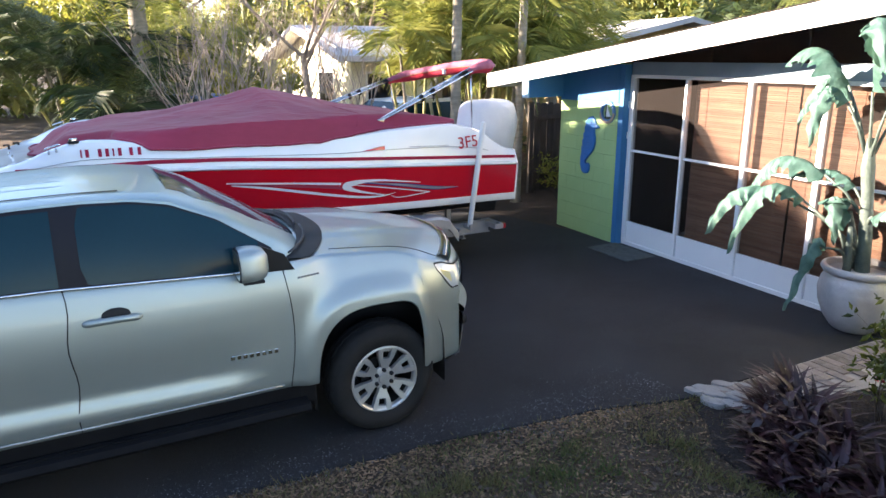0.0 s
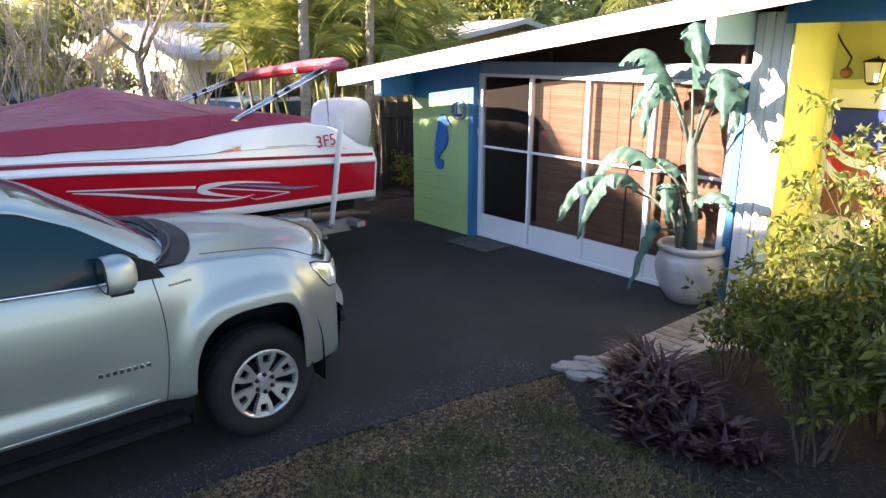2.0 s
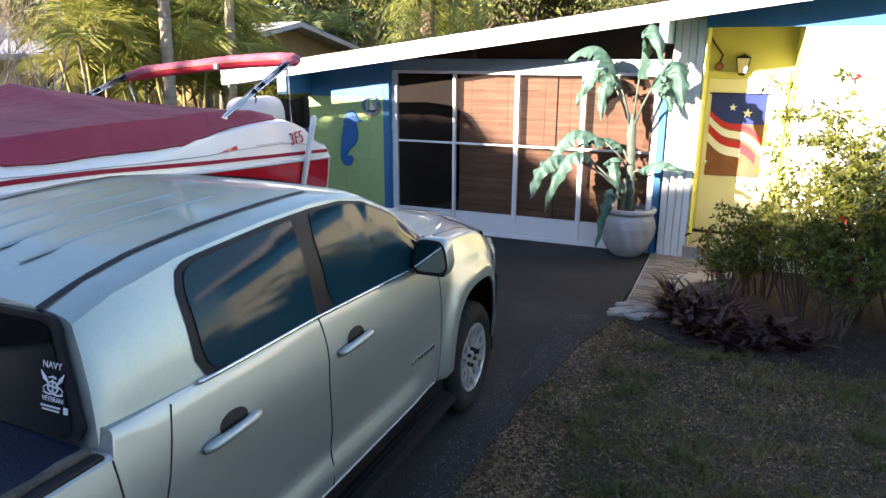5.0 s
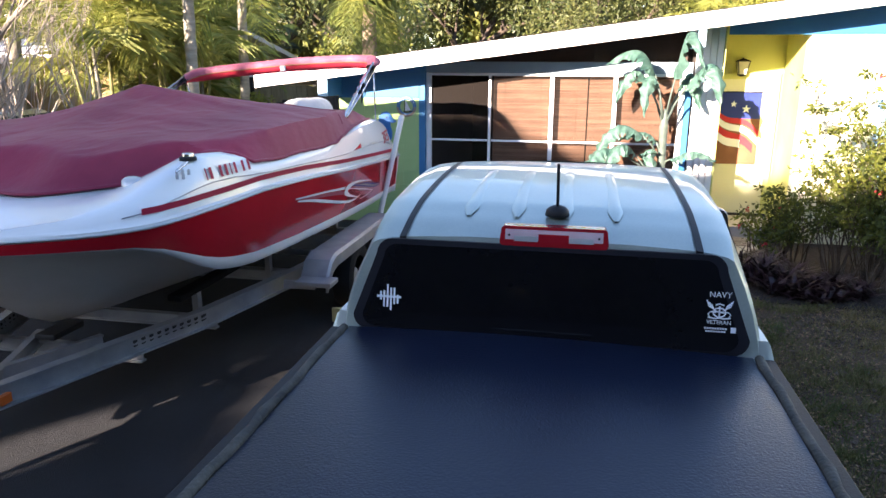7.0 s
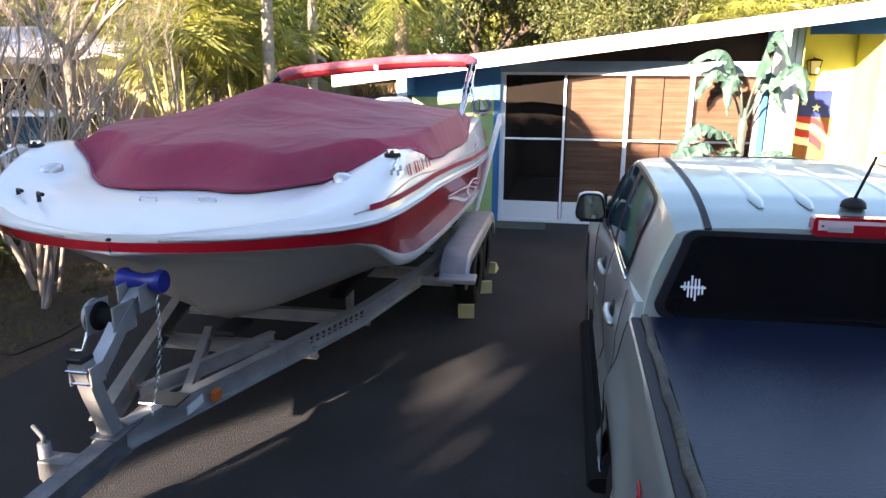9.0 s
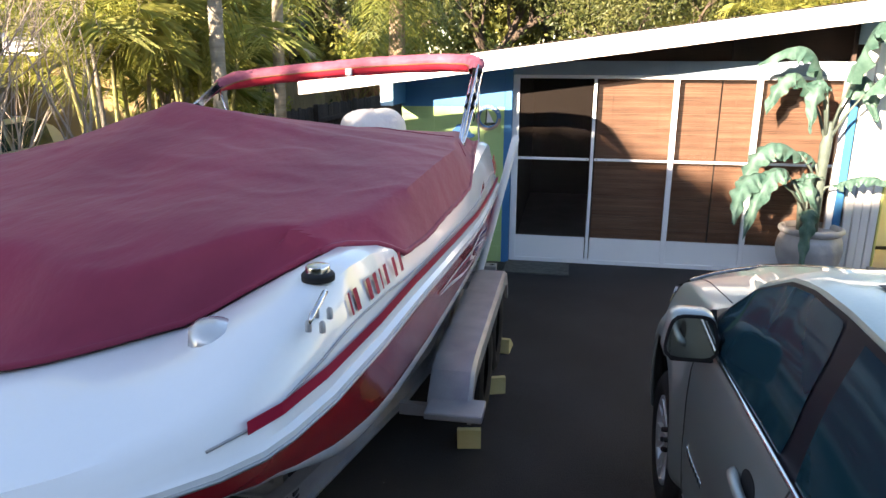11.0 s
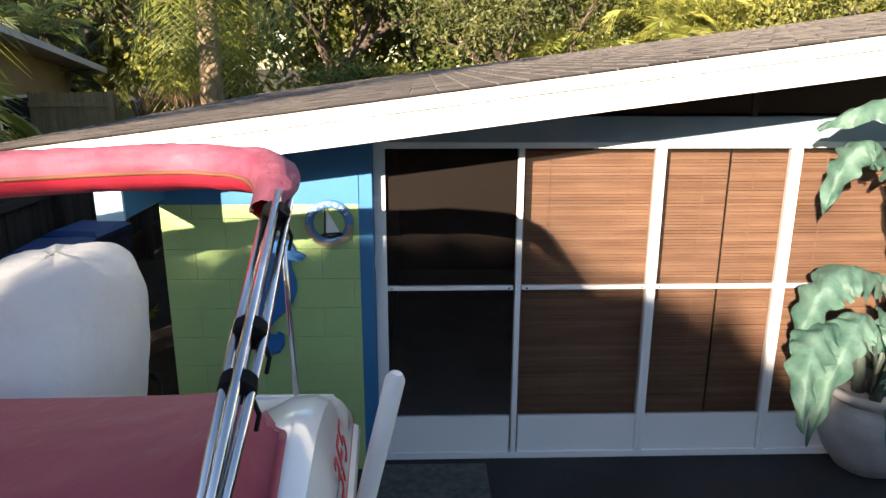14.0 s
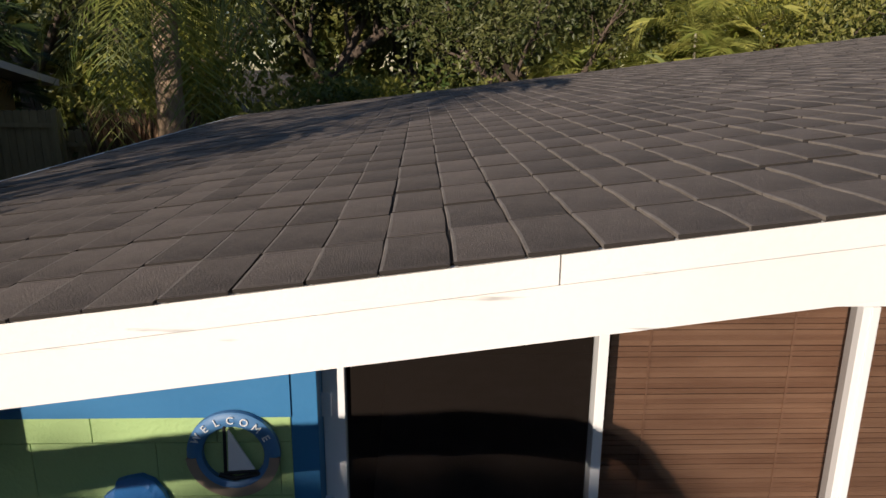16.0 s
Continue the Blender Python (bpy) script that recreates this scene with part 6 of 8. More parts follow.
    P("jack_wheel", lathe(B(), [(0.001, -0.025), (0.09, -0.025), (0.1, 0), (0.09, 0.025), (0.001, 0.025)], 20, (-1.36, -8.05, 0.1), "x"), M_BLACKP, "black jack wheel", 40)
    P("jack_leg", tube(B(), [(-1.36, -8.05, 0.1), (-1.36, -8.05, 0.3)], 0.02, 8), M_GALV)
    # winch post, winch and bow roller
    bm = B()
    loft(bm, [[(-1.19 + a, y + b, z) for a, b in ((-0.036, -0.042), (0.036, -0.042), (0.036, 0.042), (-0.036, 0.042))] for y, z in ((-7.79, 0.5), (-7.88, 0.74), (-7.945, 0.965))])
    P("winch_post", bm, M_ALU, "square aluminium winch post")
    bm = B()
    loft(bm, [[(-1.19 + a * k, y + b * k, z) for a, b in ((-0.038, -0.044), (0.038, -0.044), (0.038, 0.044), (-0.038, 0.044))] for y, z, k in ((-7.944, 0.957, 1.0), (-7.949, 0.978, 1.0), (-7.951, 0.984, 0.85))])
    P("post_cap", bm, M_BLACKP, "black plastic post cap")
    for z in (0.845, 0.915):
        yc = -7.88 - 0.29 * (z - 0.74)
        for q in (-0.044, 0.044):
            P("u_bolt", tube(B(), [(-1.19 + q, yc - 0.06, z), (-1.19 + q, yc + 0.085, z)], 0.006, 6), M_STEEL)
        P("u_bolt", tube(B(), [(-1.245, yc - 0.05, z), (-1.135, yc - 0.05, z)], 0.007, 6), M_STEEL)
    P("clamp_plate", bx(B(), (-1.25, -7.965, 0.83), (-1.238, -7.86, 0.93), 0.003), M_ALU)
    P("clamp_plate", bx(B(), (-1.142, -7.965, 0.83), (-1.13, -7.86, 0.93), 0.003), M_ALU)
    bm = B()
    loft(bm, [[(-1.19 + a, y, z + b) for a, b in ((-0.035, -0.045), (0.035, -0.045), (0.035, 0.045), (-0.035, 0.045))] for y, z in ((-7.875, 0.85), (-7.76, 0.93), (-7.64, 1.03), (-7.46, 1.13))])
    P("winch_arm", bm, M_ALU)
    for dx in (-0.075, 0.075):
        P("winch_plate", bx(B(), (-1.24 + dx - 0.006, -7.72, 0.98), (-1.24 + dx + 0.006, -7.54, 1.14), 0.004), M_ALU)
    P("winch_drum", lathe(B(), [(0.075, -0.065), (0.075, -0.055), (0.045, -0.05), (0.045, 0.05), (0.075, 0.055), (0.075, 0.065)], 20, (-1.24, -7.63, 1.06), "x", True), M_STRAP, "black strap on the winch drum", 40)
    P("winch_gear", lathe(B(), [(0.001, -0.008), (0.09, -0.008), (0.09, 0.008), (0.001, 0.008)], 24, (-1.335, -7.63, 1.06), "x"), M_ALU)
    P("winch_crank", tube(B(), [(-1.35, -7.63, 1.06), (-1.37, -7.68, 0.92), (-1.37, -7.7, 0.89), (-1.44, -7.7, 0.89)], 0.011, 8), M_STEEL, "", True)
    bm = lathe(B(), [(0.001, -0.13), (0.058, -0.126), (0.066, -0.1), (0.05, -0.07), (0.036, 0), (0.05, 0.07), (0.066, 0.1), (0.058, 0.126), (0.001, 0.13)], 24, (-1.17, -7.44, 1.2), "x")
    P("bow_roller", bm, M_ROLLER, "blue rubber bow roller", 50)
    for dx in (-0.06, 0.06):
        P("roller_cheek", bx(B(), (-1.18 + dx - 0.006, -7.56, 1.06), (-1.18 + dx + 0.006, -7.42, 1.2), 0.004), M_ALU)
    # safety chain: separate links
    a, b = Vector((-1.1, -7.44, 1.12)), Vector((-1.08, -7.62, 0.5))
    n = 26
    for k in range(n):
        p = a + (b - a) * (k / n) + Vector((0, 0.05 * math.sin(math.pi * k / n), 0))
        d = (b - a).normalized()
        u = d.orthogonal().normalized()
        u = Matrix.Rotation(math.pi / 2 * (k % 2), 3, d) @ u
        pts = [p + d * (0.015 * math.cos(q)) + u * (0.009 * math.sin(q)) for q in [2 * math.pi * j / 8 for j in range(9)]]
        P("chain_link", tube(B(), pts, 0.003, 5), M_STEEL)
    P("frame_bolt_plate", bx(B(), (-1.2, -7.55, 0.528), (-0.98, -7.4, 0.545), 0.004), M_STEEL)
    return t


trailer()
for x, y, r in ((0.13, -4.38, 10), (0.2, -2.84, -5), (0.2, -3.6, 20)):
    bm = prism(B(), [(-0.1, 0), (0.1, 0), (0.1, 0.02), (-0.06, 0.13), (-0.1, 0.13)], -0.075, 0.075, "x")
    o = tagged(part("wheel_chock", bm, M_CHOCK), "pale yellow wooden chock on the asphalt", "chock", "wheel chocks")
    o.matrix_basis = pose(x, y, 0.0, 0, 0, r)


# ---- plants and trees ----
def frond_mesh(rnd, base, az, length, rise, droop, leaf, nleaf, verts, faces, twist=0.0, fold=0.5, width=0.022):
    """One feather frond: a curved midrib with narrow leaflets on both sides. Adds to verts and faces."""
    base = np.array(base)
    h = np.array([math.cos(az), math.sin(az), 0.0])
    t = np.linspace(0, 1, nleaf + 1)
    rib = base + np.outer(length * (t - 0.25 * t ** 3 * droop), h)
    rib[:, 2] += length * (rise * t - droop * t ** 2.2)
    side = np.array([-h[1], h[0], 0.0])
    n0 = len(verts)
    for i in range(len(t)):
        r = 0.012 * (1 - 0.85 * t[i])
        verts += [tuple(rib[i] + side * r), tuple(rib[i] - side * r), tuple(rib[i] + (0, 0, r))]
    for i in range(len(t) - 1):
        a, b = n0 + 3 * i, n0 + 3 * i + 3
        faces += [(a, b, b + 2, a + 2), (a + 1, a + 2, b + 2, b + 1)]
    for i in range(1, len(t)):
        d = rib[i] - rib[i - 1]
        d /= np.linalg.norm(d)
        ll = leaf * (0.35 + 1.0 * math.sin(math.pi * (0.12 + 0.83 * t[i])) ** 0.7) * rnd.uniform(0.85, 1.1)
        for s in (1, -1):
            way = side * s * 0.85 + d * (0.55 + 0.3 * t[i]) + np.array([0, 0, fold * rnd.uniform(0.2, 0.9) - 0.25])
            way /= np.linalg.norm(way)
            mid = rib[i] + way * ll * 0.5
            tip = rib[i] + way * ll + np.array([0, 0, -0.35 * ll * rnd.uniform(0.3, 1.2)])
            wv = d * width * (0.6 + 0.5 * math.sin(math.pi * t[i]))
            k = len(verts)
            verts += [tuple(rib[i] - wv * 0.4), tuple(rib[i] + wv * 0.4), tuple(mid + wv), tuple(tip), tuple(mid - wv)]
            faces.append((k, k + 1, k + 2, k + 3, k + 4))


def palm(name, x, y, h, r, nfr, length, leaf, droop, seed, lean=(0, 0), mat=None, trunk_mat=None, label="", nleaf=40, rise=0.5, width=0.014):
    rnd = random.Random(seed)
    p = empty(name, label or "palm tree with a ringed grey trunk and arching fronds", "palm tree", "palms along the fence", at=(x, y, -0.02))
    n = 14
    pts = [(lean[0] * (k / n) ** 1.5, lean[1] * (k / n) ** 1.5, h * k / n) for k in range(n + 1)]
    bm = B()
    fine, rad = [], []
    for k in range(n):
        for j in range(2):
            t = (k + j / 2) / n
            fine.append(Vector(pts[k]).lerp(Vector(pts[k + 1]), j / 2))
            rad.append(r * (1.25 - 0.3 * t) * (1.06 if j == 0 else 0.97) + (0.3 * r if k == 0 and j == 0 else 0))
    fine.append(Vector(pts[-1]))
    rad.append(r * 0.8)
    tube(bm, fine, rad, 12)
    part("trunk", bm, trunk_mat or M_PALMTRUNK, p, "", True)
    if h > 2.4:
        bm = B()
        tube(bm, [Vector(pts[-1]) - Vector((0, 0, 0.1)), Vector(pts[-1]) + Vector((0, 0, 0.35)), Vector(pts[-1]) + Vector((0, 0, 0.6))], [r * 0.95, r * 0.75, r * 0.35], 10)
        part("crownshaft", bm, M_CANE, p, "", True)
    verts, faces = [], []
    for k in range(nfr):
        f = k / max(1, nfr - 1)
        az = k * 2.399 + rnd.uniform(-0.3, 0.3)
        frond_mesh(rnd, (pts[-1][0], pts[-1][1], h + 0.25 - 0.2 * f), az, length * rnd.uniform(0.8, 1.1), rise * (1.7 - 1.9 * f) * rnd.uniform(0.8, 1.1), droop * (0.6 + 0.6 * f) * rnd.uniform(0.8, 1.2), leaf, nleaf, verts, faces, width=width)
    cloud("crown", verts, faces, mat or M_FROND, p)
    return p


def areca(name, x, y, ncane, h, spread, seed, mat=None, length=1.5, nleaf=20, label=""):
    """A clump of slender canes, each with its own feather fronds."""
    rnd = random.Random(seed)
    p = empty(name, label or "clump of slender golden cane palms", "palm clump", "palms along the fence", at=(x, y, -0.02))
    verts, faces = [], []
    for c in range(ncane):
        a, d = rnd.uniform(0, 6.28), spread * rnd.uniform(0.1, 0.5)
        hh = h * rnd.uniform(0.55, 1.05)
        bx_, by_ = d * math.cos(a), d * math.sin(a)
        lx, ly = bx_ * rnd.uniform(0.5, 2.2), by_ * rnd.uniform(0.5, 2.2)
        pts, rad = [], []
        for k in range(15):
            t = k / 14
            pts.append((bx_ + lx * t ** 1.4, by_ + ly * t ** 1.4, hh * t))
            rad.append(0.032 * (1.1 - 0.4 * t) * (1.12 if k % 2 else 1.0))
        part("cane", tube(B(), pts, rad, 7), M_CANE if rnd.random() < 0.6 else M_PALMTRUNK, p, "", True)
        for k in range(rnd.randint(6, 8)):
            f = k / 7
            frond_mesh(rnd, (pts[-1][0], pts[-1][1], hh - 0.1 * f), rnd.uniform(0, 6.28), length * rnd.uniform(0.75, 1.15), 0.95 * (1.3 - f) + 0.1, 0.7 * rnd.uniform(0.7, 1.3), 0.46, int(nleaf * 1.9), verts, faces, width=0.0115)
    cloud("crown", verts, faces, mat or M_FROND, p)
    return p


def leaf_cloud(rng, centres, radii, n, size, flat=0.6, aspect=0.5):
    """Leaves, each a small bent blade, scattered in clumps. Returns verts and faces."""
    centres, radii = np.array(centres, float), np.array(radii, float)
    pick = rng.integers(0, len(centres), n)
    d = rng.normal(size=(n, 3))
    d /= np.linalg.norm(d, axis=1)[:, None]
    rr = radii[pick] * rng.random(n) ** 0.45
    pos = centres[pick] + d * rr[:, None] * np.array([1, 1, flat])
    way = rng.normal(size=(n, 3)) + d * 0.6 + np.array([0, 0, -0.25])
    way /= np.linalg.norm(way, axis=1)[:, None]
    side = np.cross(way, rng.normal(size=(n, 3)))
    side /= np.linalg.norm(side, axis=1)[:, None] + 1e-9
    s = size * rng.uniform(0.6, 1.35, n)[:, None]
    nrm = np.cross(way, side)
    a, b = pos, pos + way * s
    m1 = pos + way * s * 0.45 + side * s * aspect * 0.5 + nrm * s * 0.1
    m2 = pos + way * s * 0.45 - side * s * aspect * 0.5 + nrm * s * 0.1
    verts = np.stack([a, m1, b, m2], 1).reshape(-1, 3)
    idx = np.arange(n)[:, None] * 4
    return verts, np.concatenate([idx, idx + 1, idx + 2, idx + 3], 1)


def branching(rnd, base, way, length, r, depth, out, tips, spread=0.6, up=0.25, kids=(2, 4), thin=(0.55, 0.85)):
    """Grow limbs; out collects (points, radii), tips the ends."""
    p, d = Vector(base), Vector(way).normalized()
    pts, rad = [p.copy()], [r]
    n = 4
    for k in range(n):
        d = (d + Vector((rnd.uniform(-1, 1), rnd.uniform(-1, 1), rnd.uniform(-0.4, 0.8))) * 0.16).normalized()
        p = p + d * (length / n)
        pts.append(p.copy())
        rad.append(r * (1 - 0.42 * (k + 1) / n))
    out.append((pts, rad, depth))
    if depth == 0:
        tips.append(p.copy())
        return
    for k in range(rnd.randint(*kids)):
        at = pts[rnd.randint(2, n)]
        v = (d + Vector((rnd.uniform(-1, 1), rnd.uniform(-1, 1), rnd.uniform(-0.3, 1) * up * 2)) * spread * 1.6).normalized()
        branching(rnd, at, v, length * rnd.uniform(0.55, 0.85), rad[-1] * rnd.uniform(*thin), depth - 1, out, tips, spread, up, kids, thin)
    tips.append(p.copy())


def tree(name, x, y, trunk_h, r, length, depth, nleaf, leaf, seed, mats=(None, None), clump=0.7, label="", cat="tree", group="", aspect=0.5, spread=0.6, kids=(2, 4), drop=0.0):
    rnd, rng = random.Random(seed), np.random.default_rng(seed)
    t = empty(name, label, cat, group, at=(x, y, -0.03))
    out, tips = [], []
    lean = Vector((rnd.uniform(-0.15, 0.15), rnd.uniform(-0.15, 0.15), 1))
    top = lean * trunk_h
    part("trunk", tube(B(), [(0, 0, 0), lean * (trunk_h * 0.08), lean * (trunk_h * 0.5), top], [r * 1.5, r * 1.1, r, r * 0.9], 10), mats[0] or M_BARKDARK, t, "", True)
    for k in range(rnd.randint(3, 4)):
        a = k * 2.1 + rnd.uniform(-0.4, 0.4)
        branching(rnd, top - lean * (0.15 * trunk_h * rnd.random()), (math.cos(a) * spread * 1.4, math.sin(a) * spread * 1.4, 0.8), length, r * 0.6, depth, out, tips, spread, 0.25, kids)
    bm = B()
    for pts, rad, dp in out:
        tube(bm, pts, rad, 6 if dp else 4, False)
    part("branchwork", bm, mats[0] or M_BARKDARK, t, "", True)
    if nleaf:
        verts, faces = leaf_cloud(rng, [tuple(p + Vector((0, 0, -drop))) for p in tips], [clump * rnd.uniform(0.6, 1.2) for _ in tips], nleaf, leaf, 0.7, aspect)
        cloud("crown", verts, faces, mats[1] or M_LEAF, t)
    return t


# palms along the side of the yard
palm("palm_tree", -3.33, -0.86, 5.2, 0.075, 13, 2.0, 0.6, 0.7, 1, (0.05, 0.1))
palm("palm_tree", -3.09, 0.25, 3.5, 0.07, 8, 1.3, 0.45, 0.75, 2, (0.06, 0.05), nleaf=20)
palm("palm_tree", -3.9, 9.8, 4.2, 0.2, 20, 2.5, 0.7, 1.5, 3, (0.05, 0), mat=M_FROND, trunk_mat=M_TANTRUNK, nleaf=34, rise=0.35, width=0.016, label="broad palm with a tan trunk and long weeping fronds")
palm("palm_tree", -8.8, -5.2, 5.5, 0.16, 14, 2.4, 0.6, 0.8, 4, (0.1, 0))
palm("palm_tree", -6.2, 3.2, 4.2, 0.1, 12, 2.0, 0.55, 0.8, 5, (0.2, -0.1))
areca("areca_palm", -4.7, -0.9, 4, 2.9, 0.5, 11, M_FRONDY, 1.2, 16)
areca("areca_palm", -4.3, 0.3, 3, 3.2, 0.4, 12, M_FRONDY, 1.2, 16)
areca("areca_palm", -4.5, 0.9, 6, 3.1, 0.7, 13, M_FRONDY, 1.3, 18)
areca("areca_palm", -9.6, -6.3, 12, 3.0, 1.2, 15, M_FRONDSHADE, 1.8, 22, "dense clump of cane palms, shade in the leaf colour")
palm("palm_tree", -7.3, -5.7, 1.5, 0.14, 16, 1.9, 0.55, 0.8, 6, (0.1, 0), mat=M_FRONDSHADE, label="squat palm with arching fronds, shade in their colour", nleaf=40, width=0.012)
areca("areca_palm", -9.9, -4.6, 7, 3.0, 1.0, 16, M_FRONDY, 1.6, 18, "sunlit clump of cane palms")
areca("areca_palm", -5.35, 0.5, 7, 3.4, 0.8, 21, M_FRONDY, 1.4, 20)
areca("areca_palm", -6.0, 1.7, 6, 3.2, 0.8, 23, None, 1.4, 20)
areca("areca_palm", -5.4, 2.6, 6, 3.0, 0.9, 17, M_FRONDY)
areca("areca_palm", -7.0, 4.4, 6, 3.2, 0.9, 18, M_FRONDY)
areca("areca_palm", -9.2, 12.6, 9, 3.6, 0.9, 20, M_FRONDSHADE, 1.7, 20, "clump of cane palms behind the board fence, shade in its colour")
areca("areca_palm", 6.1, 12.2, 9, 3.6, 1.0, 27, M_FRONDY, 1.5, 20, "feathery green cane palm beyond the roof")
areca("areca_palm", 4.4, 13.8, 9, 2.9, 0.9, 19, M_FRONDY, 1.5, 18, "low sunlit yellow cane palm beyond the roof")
# leafless shrubs with pale stems
def bare_shrub(x, y, h, stems, seed):
    rnd = random.Random(seed)
    t = empty("bare_shrub", "leafless shrub with pale grey branching stems", "shrub", "leafless shrubs", at=(x, y, -0.03))
    h *= 1.3
    for k in range(stems):
        a, out, tips = rnd.uniform(0, 6.28), [], []
        b = (0.14 * math.cos(a), 0.14 * math.sin(a), 0)
        branching(rnd, b, (0.2 * math.cos(a), 0.2 * math.sin(a), 1.0), h * rnd.uniform(0.36, 0.5), 0.031 * rnd.uniform(0.7, 1.25), 4, out, tips, 0.36, 0.45, (2, 3), (0.6, 0.9))
        bm = B()
        for pts, rad, dp in out:
            tube(bm, pts, rad, 6 if dp else 4, False)
        part("stem", bm, M_TWIG, t, "", True)


for k, (x, y, h, n) in enumerate(((-4.25, -2.6, 2.8, 3), (-4.85, -2.9, 3.2, 3), (-4.15, -3.5, 2.6, 3), (-4.35, -4.5, 2.7, 3), (-4.9, -3.9, 3.1, 3), (-5.4, -3.3, 3.2, 3), (-4.5, -1.9, 2.7, 2), (-5.9, -4.4, 3.3, 3), (-5.3, -2.0, 3.2, 2), (-4.6, -3.2, 2.9, 3), (-5.0, -4.8, 3.0, 3), (-4.0, -5.1, 2.4, 2), (-5.7, -3.9, 3.2, 3))):
    bare_shrub(x, y, h, n, 40 + k)
# Added tree with its crown out of view, to shade palm and roof.
tree("garden_tree", -8.4, 1.3, 3.7, 0.13, 1.5, 3, 6000, 0.17, 95, (M_BARK, M_LEAF), 0.8, "tall pale trunked tree added to shade the roof and palm", "tree", "garden trees", 0.5, 0.6, (2, 3))
tree("leaning_tree", -5.3, -2.6, 2.6, 0.06, 1.3, 3, 900, 0.12, 52, (M_BARK, M_LEAFY), 0.5, "pale trunked tree with thin yellow green leaves", "tree")
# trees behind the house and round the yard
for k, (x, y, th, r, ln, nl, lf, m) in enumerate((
        (-2.6, 17.8, 2.6, 0.3, 2.4, 7000, 0.2, M_LEAFSHADE), (2.4, 16.0, 2.4, 0.22, 2.2, 6000, 0.16, M_LEAFSHADE), (0.4, 21.5, 2.2, 0.25, 2.4, 7000, 0.24, M_LEAFSHADE),
        (3.0, 12.6, 2.0, 0.17, 1.7, 5000, 0.12, M_LEAFSHADE), (5.9, 13.4, 1.9, 0.12, 1.5, 5500, 0.11, M_LEAFY), (8.8, 13.5, 1.8, 0.18, 2.0, 10000, 0.13, M_LEAF), (12.5, 14.5, 1.8, 0.2, 2.2, 7000, 0.2, M_LEAFY),
        (6.5, 19.0, 2.6, 0.28, 2.6, 7000, 0.22, M_LEAFSHADE), (-6.8, 18.5, 2.4, 0.28, 2.5, 7000, 0.22, M_LEAFSHADE), (-11.5, 20.0, 2.6, 0.28, 2.7, 6500, 0.24, M_LEAFSHADE), (-5.2, 13.4, 1.4, 0.12, 1.4, 4500, 0.15, M_LEAFY), (-1.0, 12.2, 0.9, 0.1, 0.9, 3500, 0.14, M_LEAF), (0.8, 13.0, 0.8, 0.1, 1.0, 3500, 0.15, M_LEAF),
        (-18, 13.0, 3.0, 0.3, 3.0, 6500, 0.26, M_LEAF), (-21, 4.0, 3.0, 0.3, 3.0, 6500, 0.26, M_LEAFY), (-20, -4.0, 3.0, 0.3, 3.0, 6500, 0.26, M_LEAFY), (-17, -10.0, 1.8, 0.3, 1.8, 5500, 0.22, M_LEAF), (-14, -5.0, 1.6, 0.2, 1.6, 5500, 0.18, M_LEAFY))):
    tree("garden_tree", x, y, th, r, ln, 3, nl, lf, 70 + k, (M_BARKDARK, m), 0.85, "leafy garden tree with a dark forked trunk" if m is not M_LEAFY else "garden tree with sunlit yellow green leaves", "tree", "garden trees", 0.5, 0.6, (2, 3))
rng = np.random.default_rng(5)
# hedges, undergrowth and far woods
def thicket(name, label, mat, boxes, n, size, seed):
    rng = np.random.default_rng(seed)
    cs, rs = [], []
    for x0, x1, y0, y1, z0, z1, k in boxes:
        for _ in range(k):
            cs.append((rng.uniform(x0, x1), rng.uniform(y0, y1), rng.uniform(z0, z1)))
            rs.append(size * rng.uniform(2.0, 4.5))
    v, f = leaf_cloud(rng, cs, rs, n, size)
    v[:, 2] = np.maximum(v[:, 2], 0.0)
    return tagged(cloud(name, v, f, mat), label, "foliage", kind="stuff")


thicket("undergrowth", "low green undergrowth along the fence and soil bed", M_LEAFSHADE, [(-7, -4.2, -2, 8, 0.1, 0.9, 40), (-8.5, -5, -8, -3.5, 0.1, 0.8, 40), (-8, -3, 11.5, 12.6, 0.2, 1.6, 40), (-3, 4, 10.5, 13, 0.2, 1.8, 50), (2.5, 9, 10.4, 12.5, 0.2, 2.2, 40)], 18000, 0.15, 6)
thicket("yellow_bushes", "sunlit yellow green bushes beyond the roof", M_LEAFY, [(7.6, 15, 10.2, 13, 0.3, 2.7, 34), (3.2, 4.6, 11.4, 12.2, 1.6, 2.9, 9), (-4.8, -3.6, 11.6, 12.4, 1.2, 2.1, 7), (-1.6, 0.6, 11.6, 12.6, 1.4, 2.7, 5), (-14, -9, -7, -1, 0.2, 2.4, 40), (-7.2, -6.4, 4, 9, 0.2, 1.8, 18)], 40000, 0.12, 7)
thicket("red_bushes", "reddish brown bushes in the sun beyond the roof", M_REDLEAF, [(6.9, 8.6, 12.6, 13.8, 1.6, 3.6, 16)], 6500, 0.11, 9)
thicket("far_woods", "distant belt of mixed trees", M_LEAF, [(-34, 32, 24, 34, 0.5, 9.5, 340), (-40, -27, -24, 26, 0.5, 6.0, 150)], 85000, 0.6, 8)
# Leaf belt out of view, added to cast the yard's shade.
STREET = [(-13.6, -10.4, 8.7), (-10.4, -8.5, 8.7), (-8.5, 18, 8.0)]
GAPS = [(-9.1, 4.74, 0.15), (-9.12, 4.85, 0.2), (-9.04, 4.96, 0.2), (-9.0, 5.06, 0.14), (-8.74, 4.88, 0.07), (-8.98, 5.36, 0.11), (-8.85, 5.46, 0.08)]
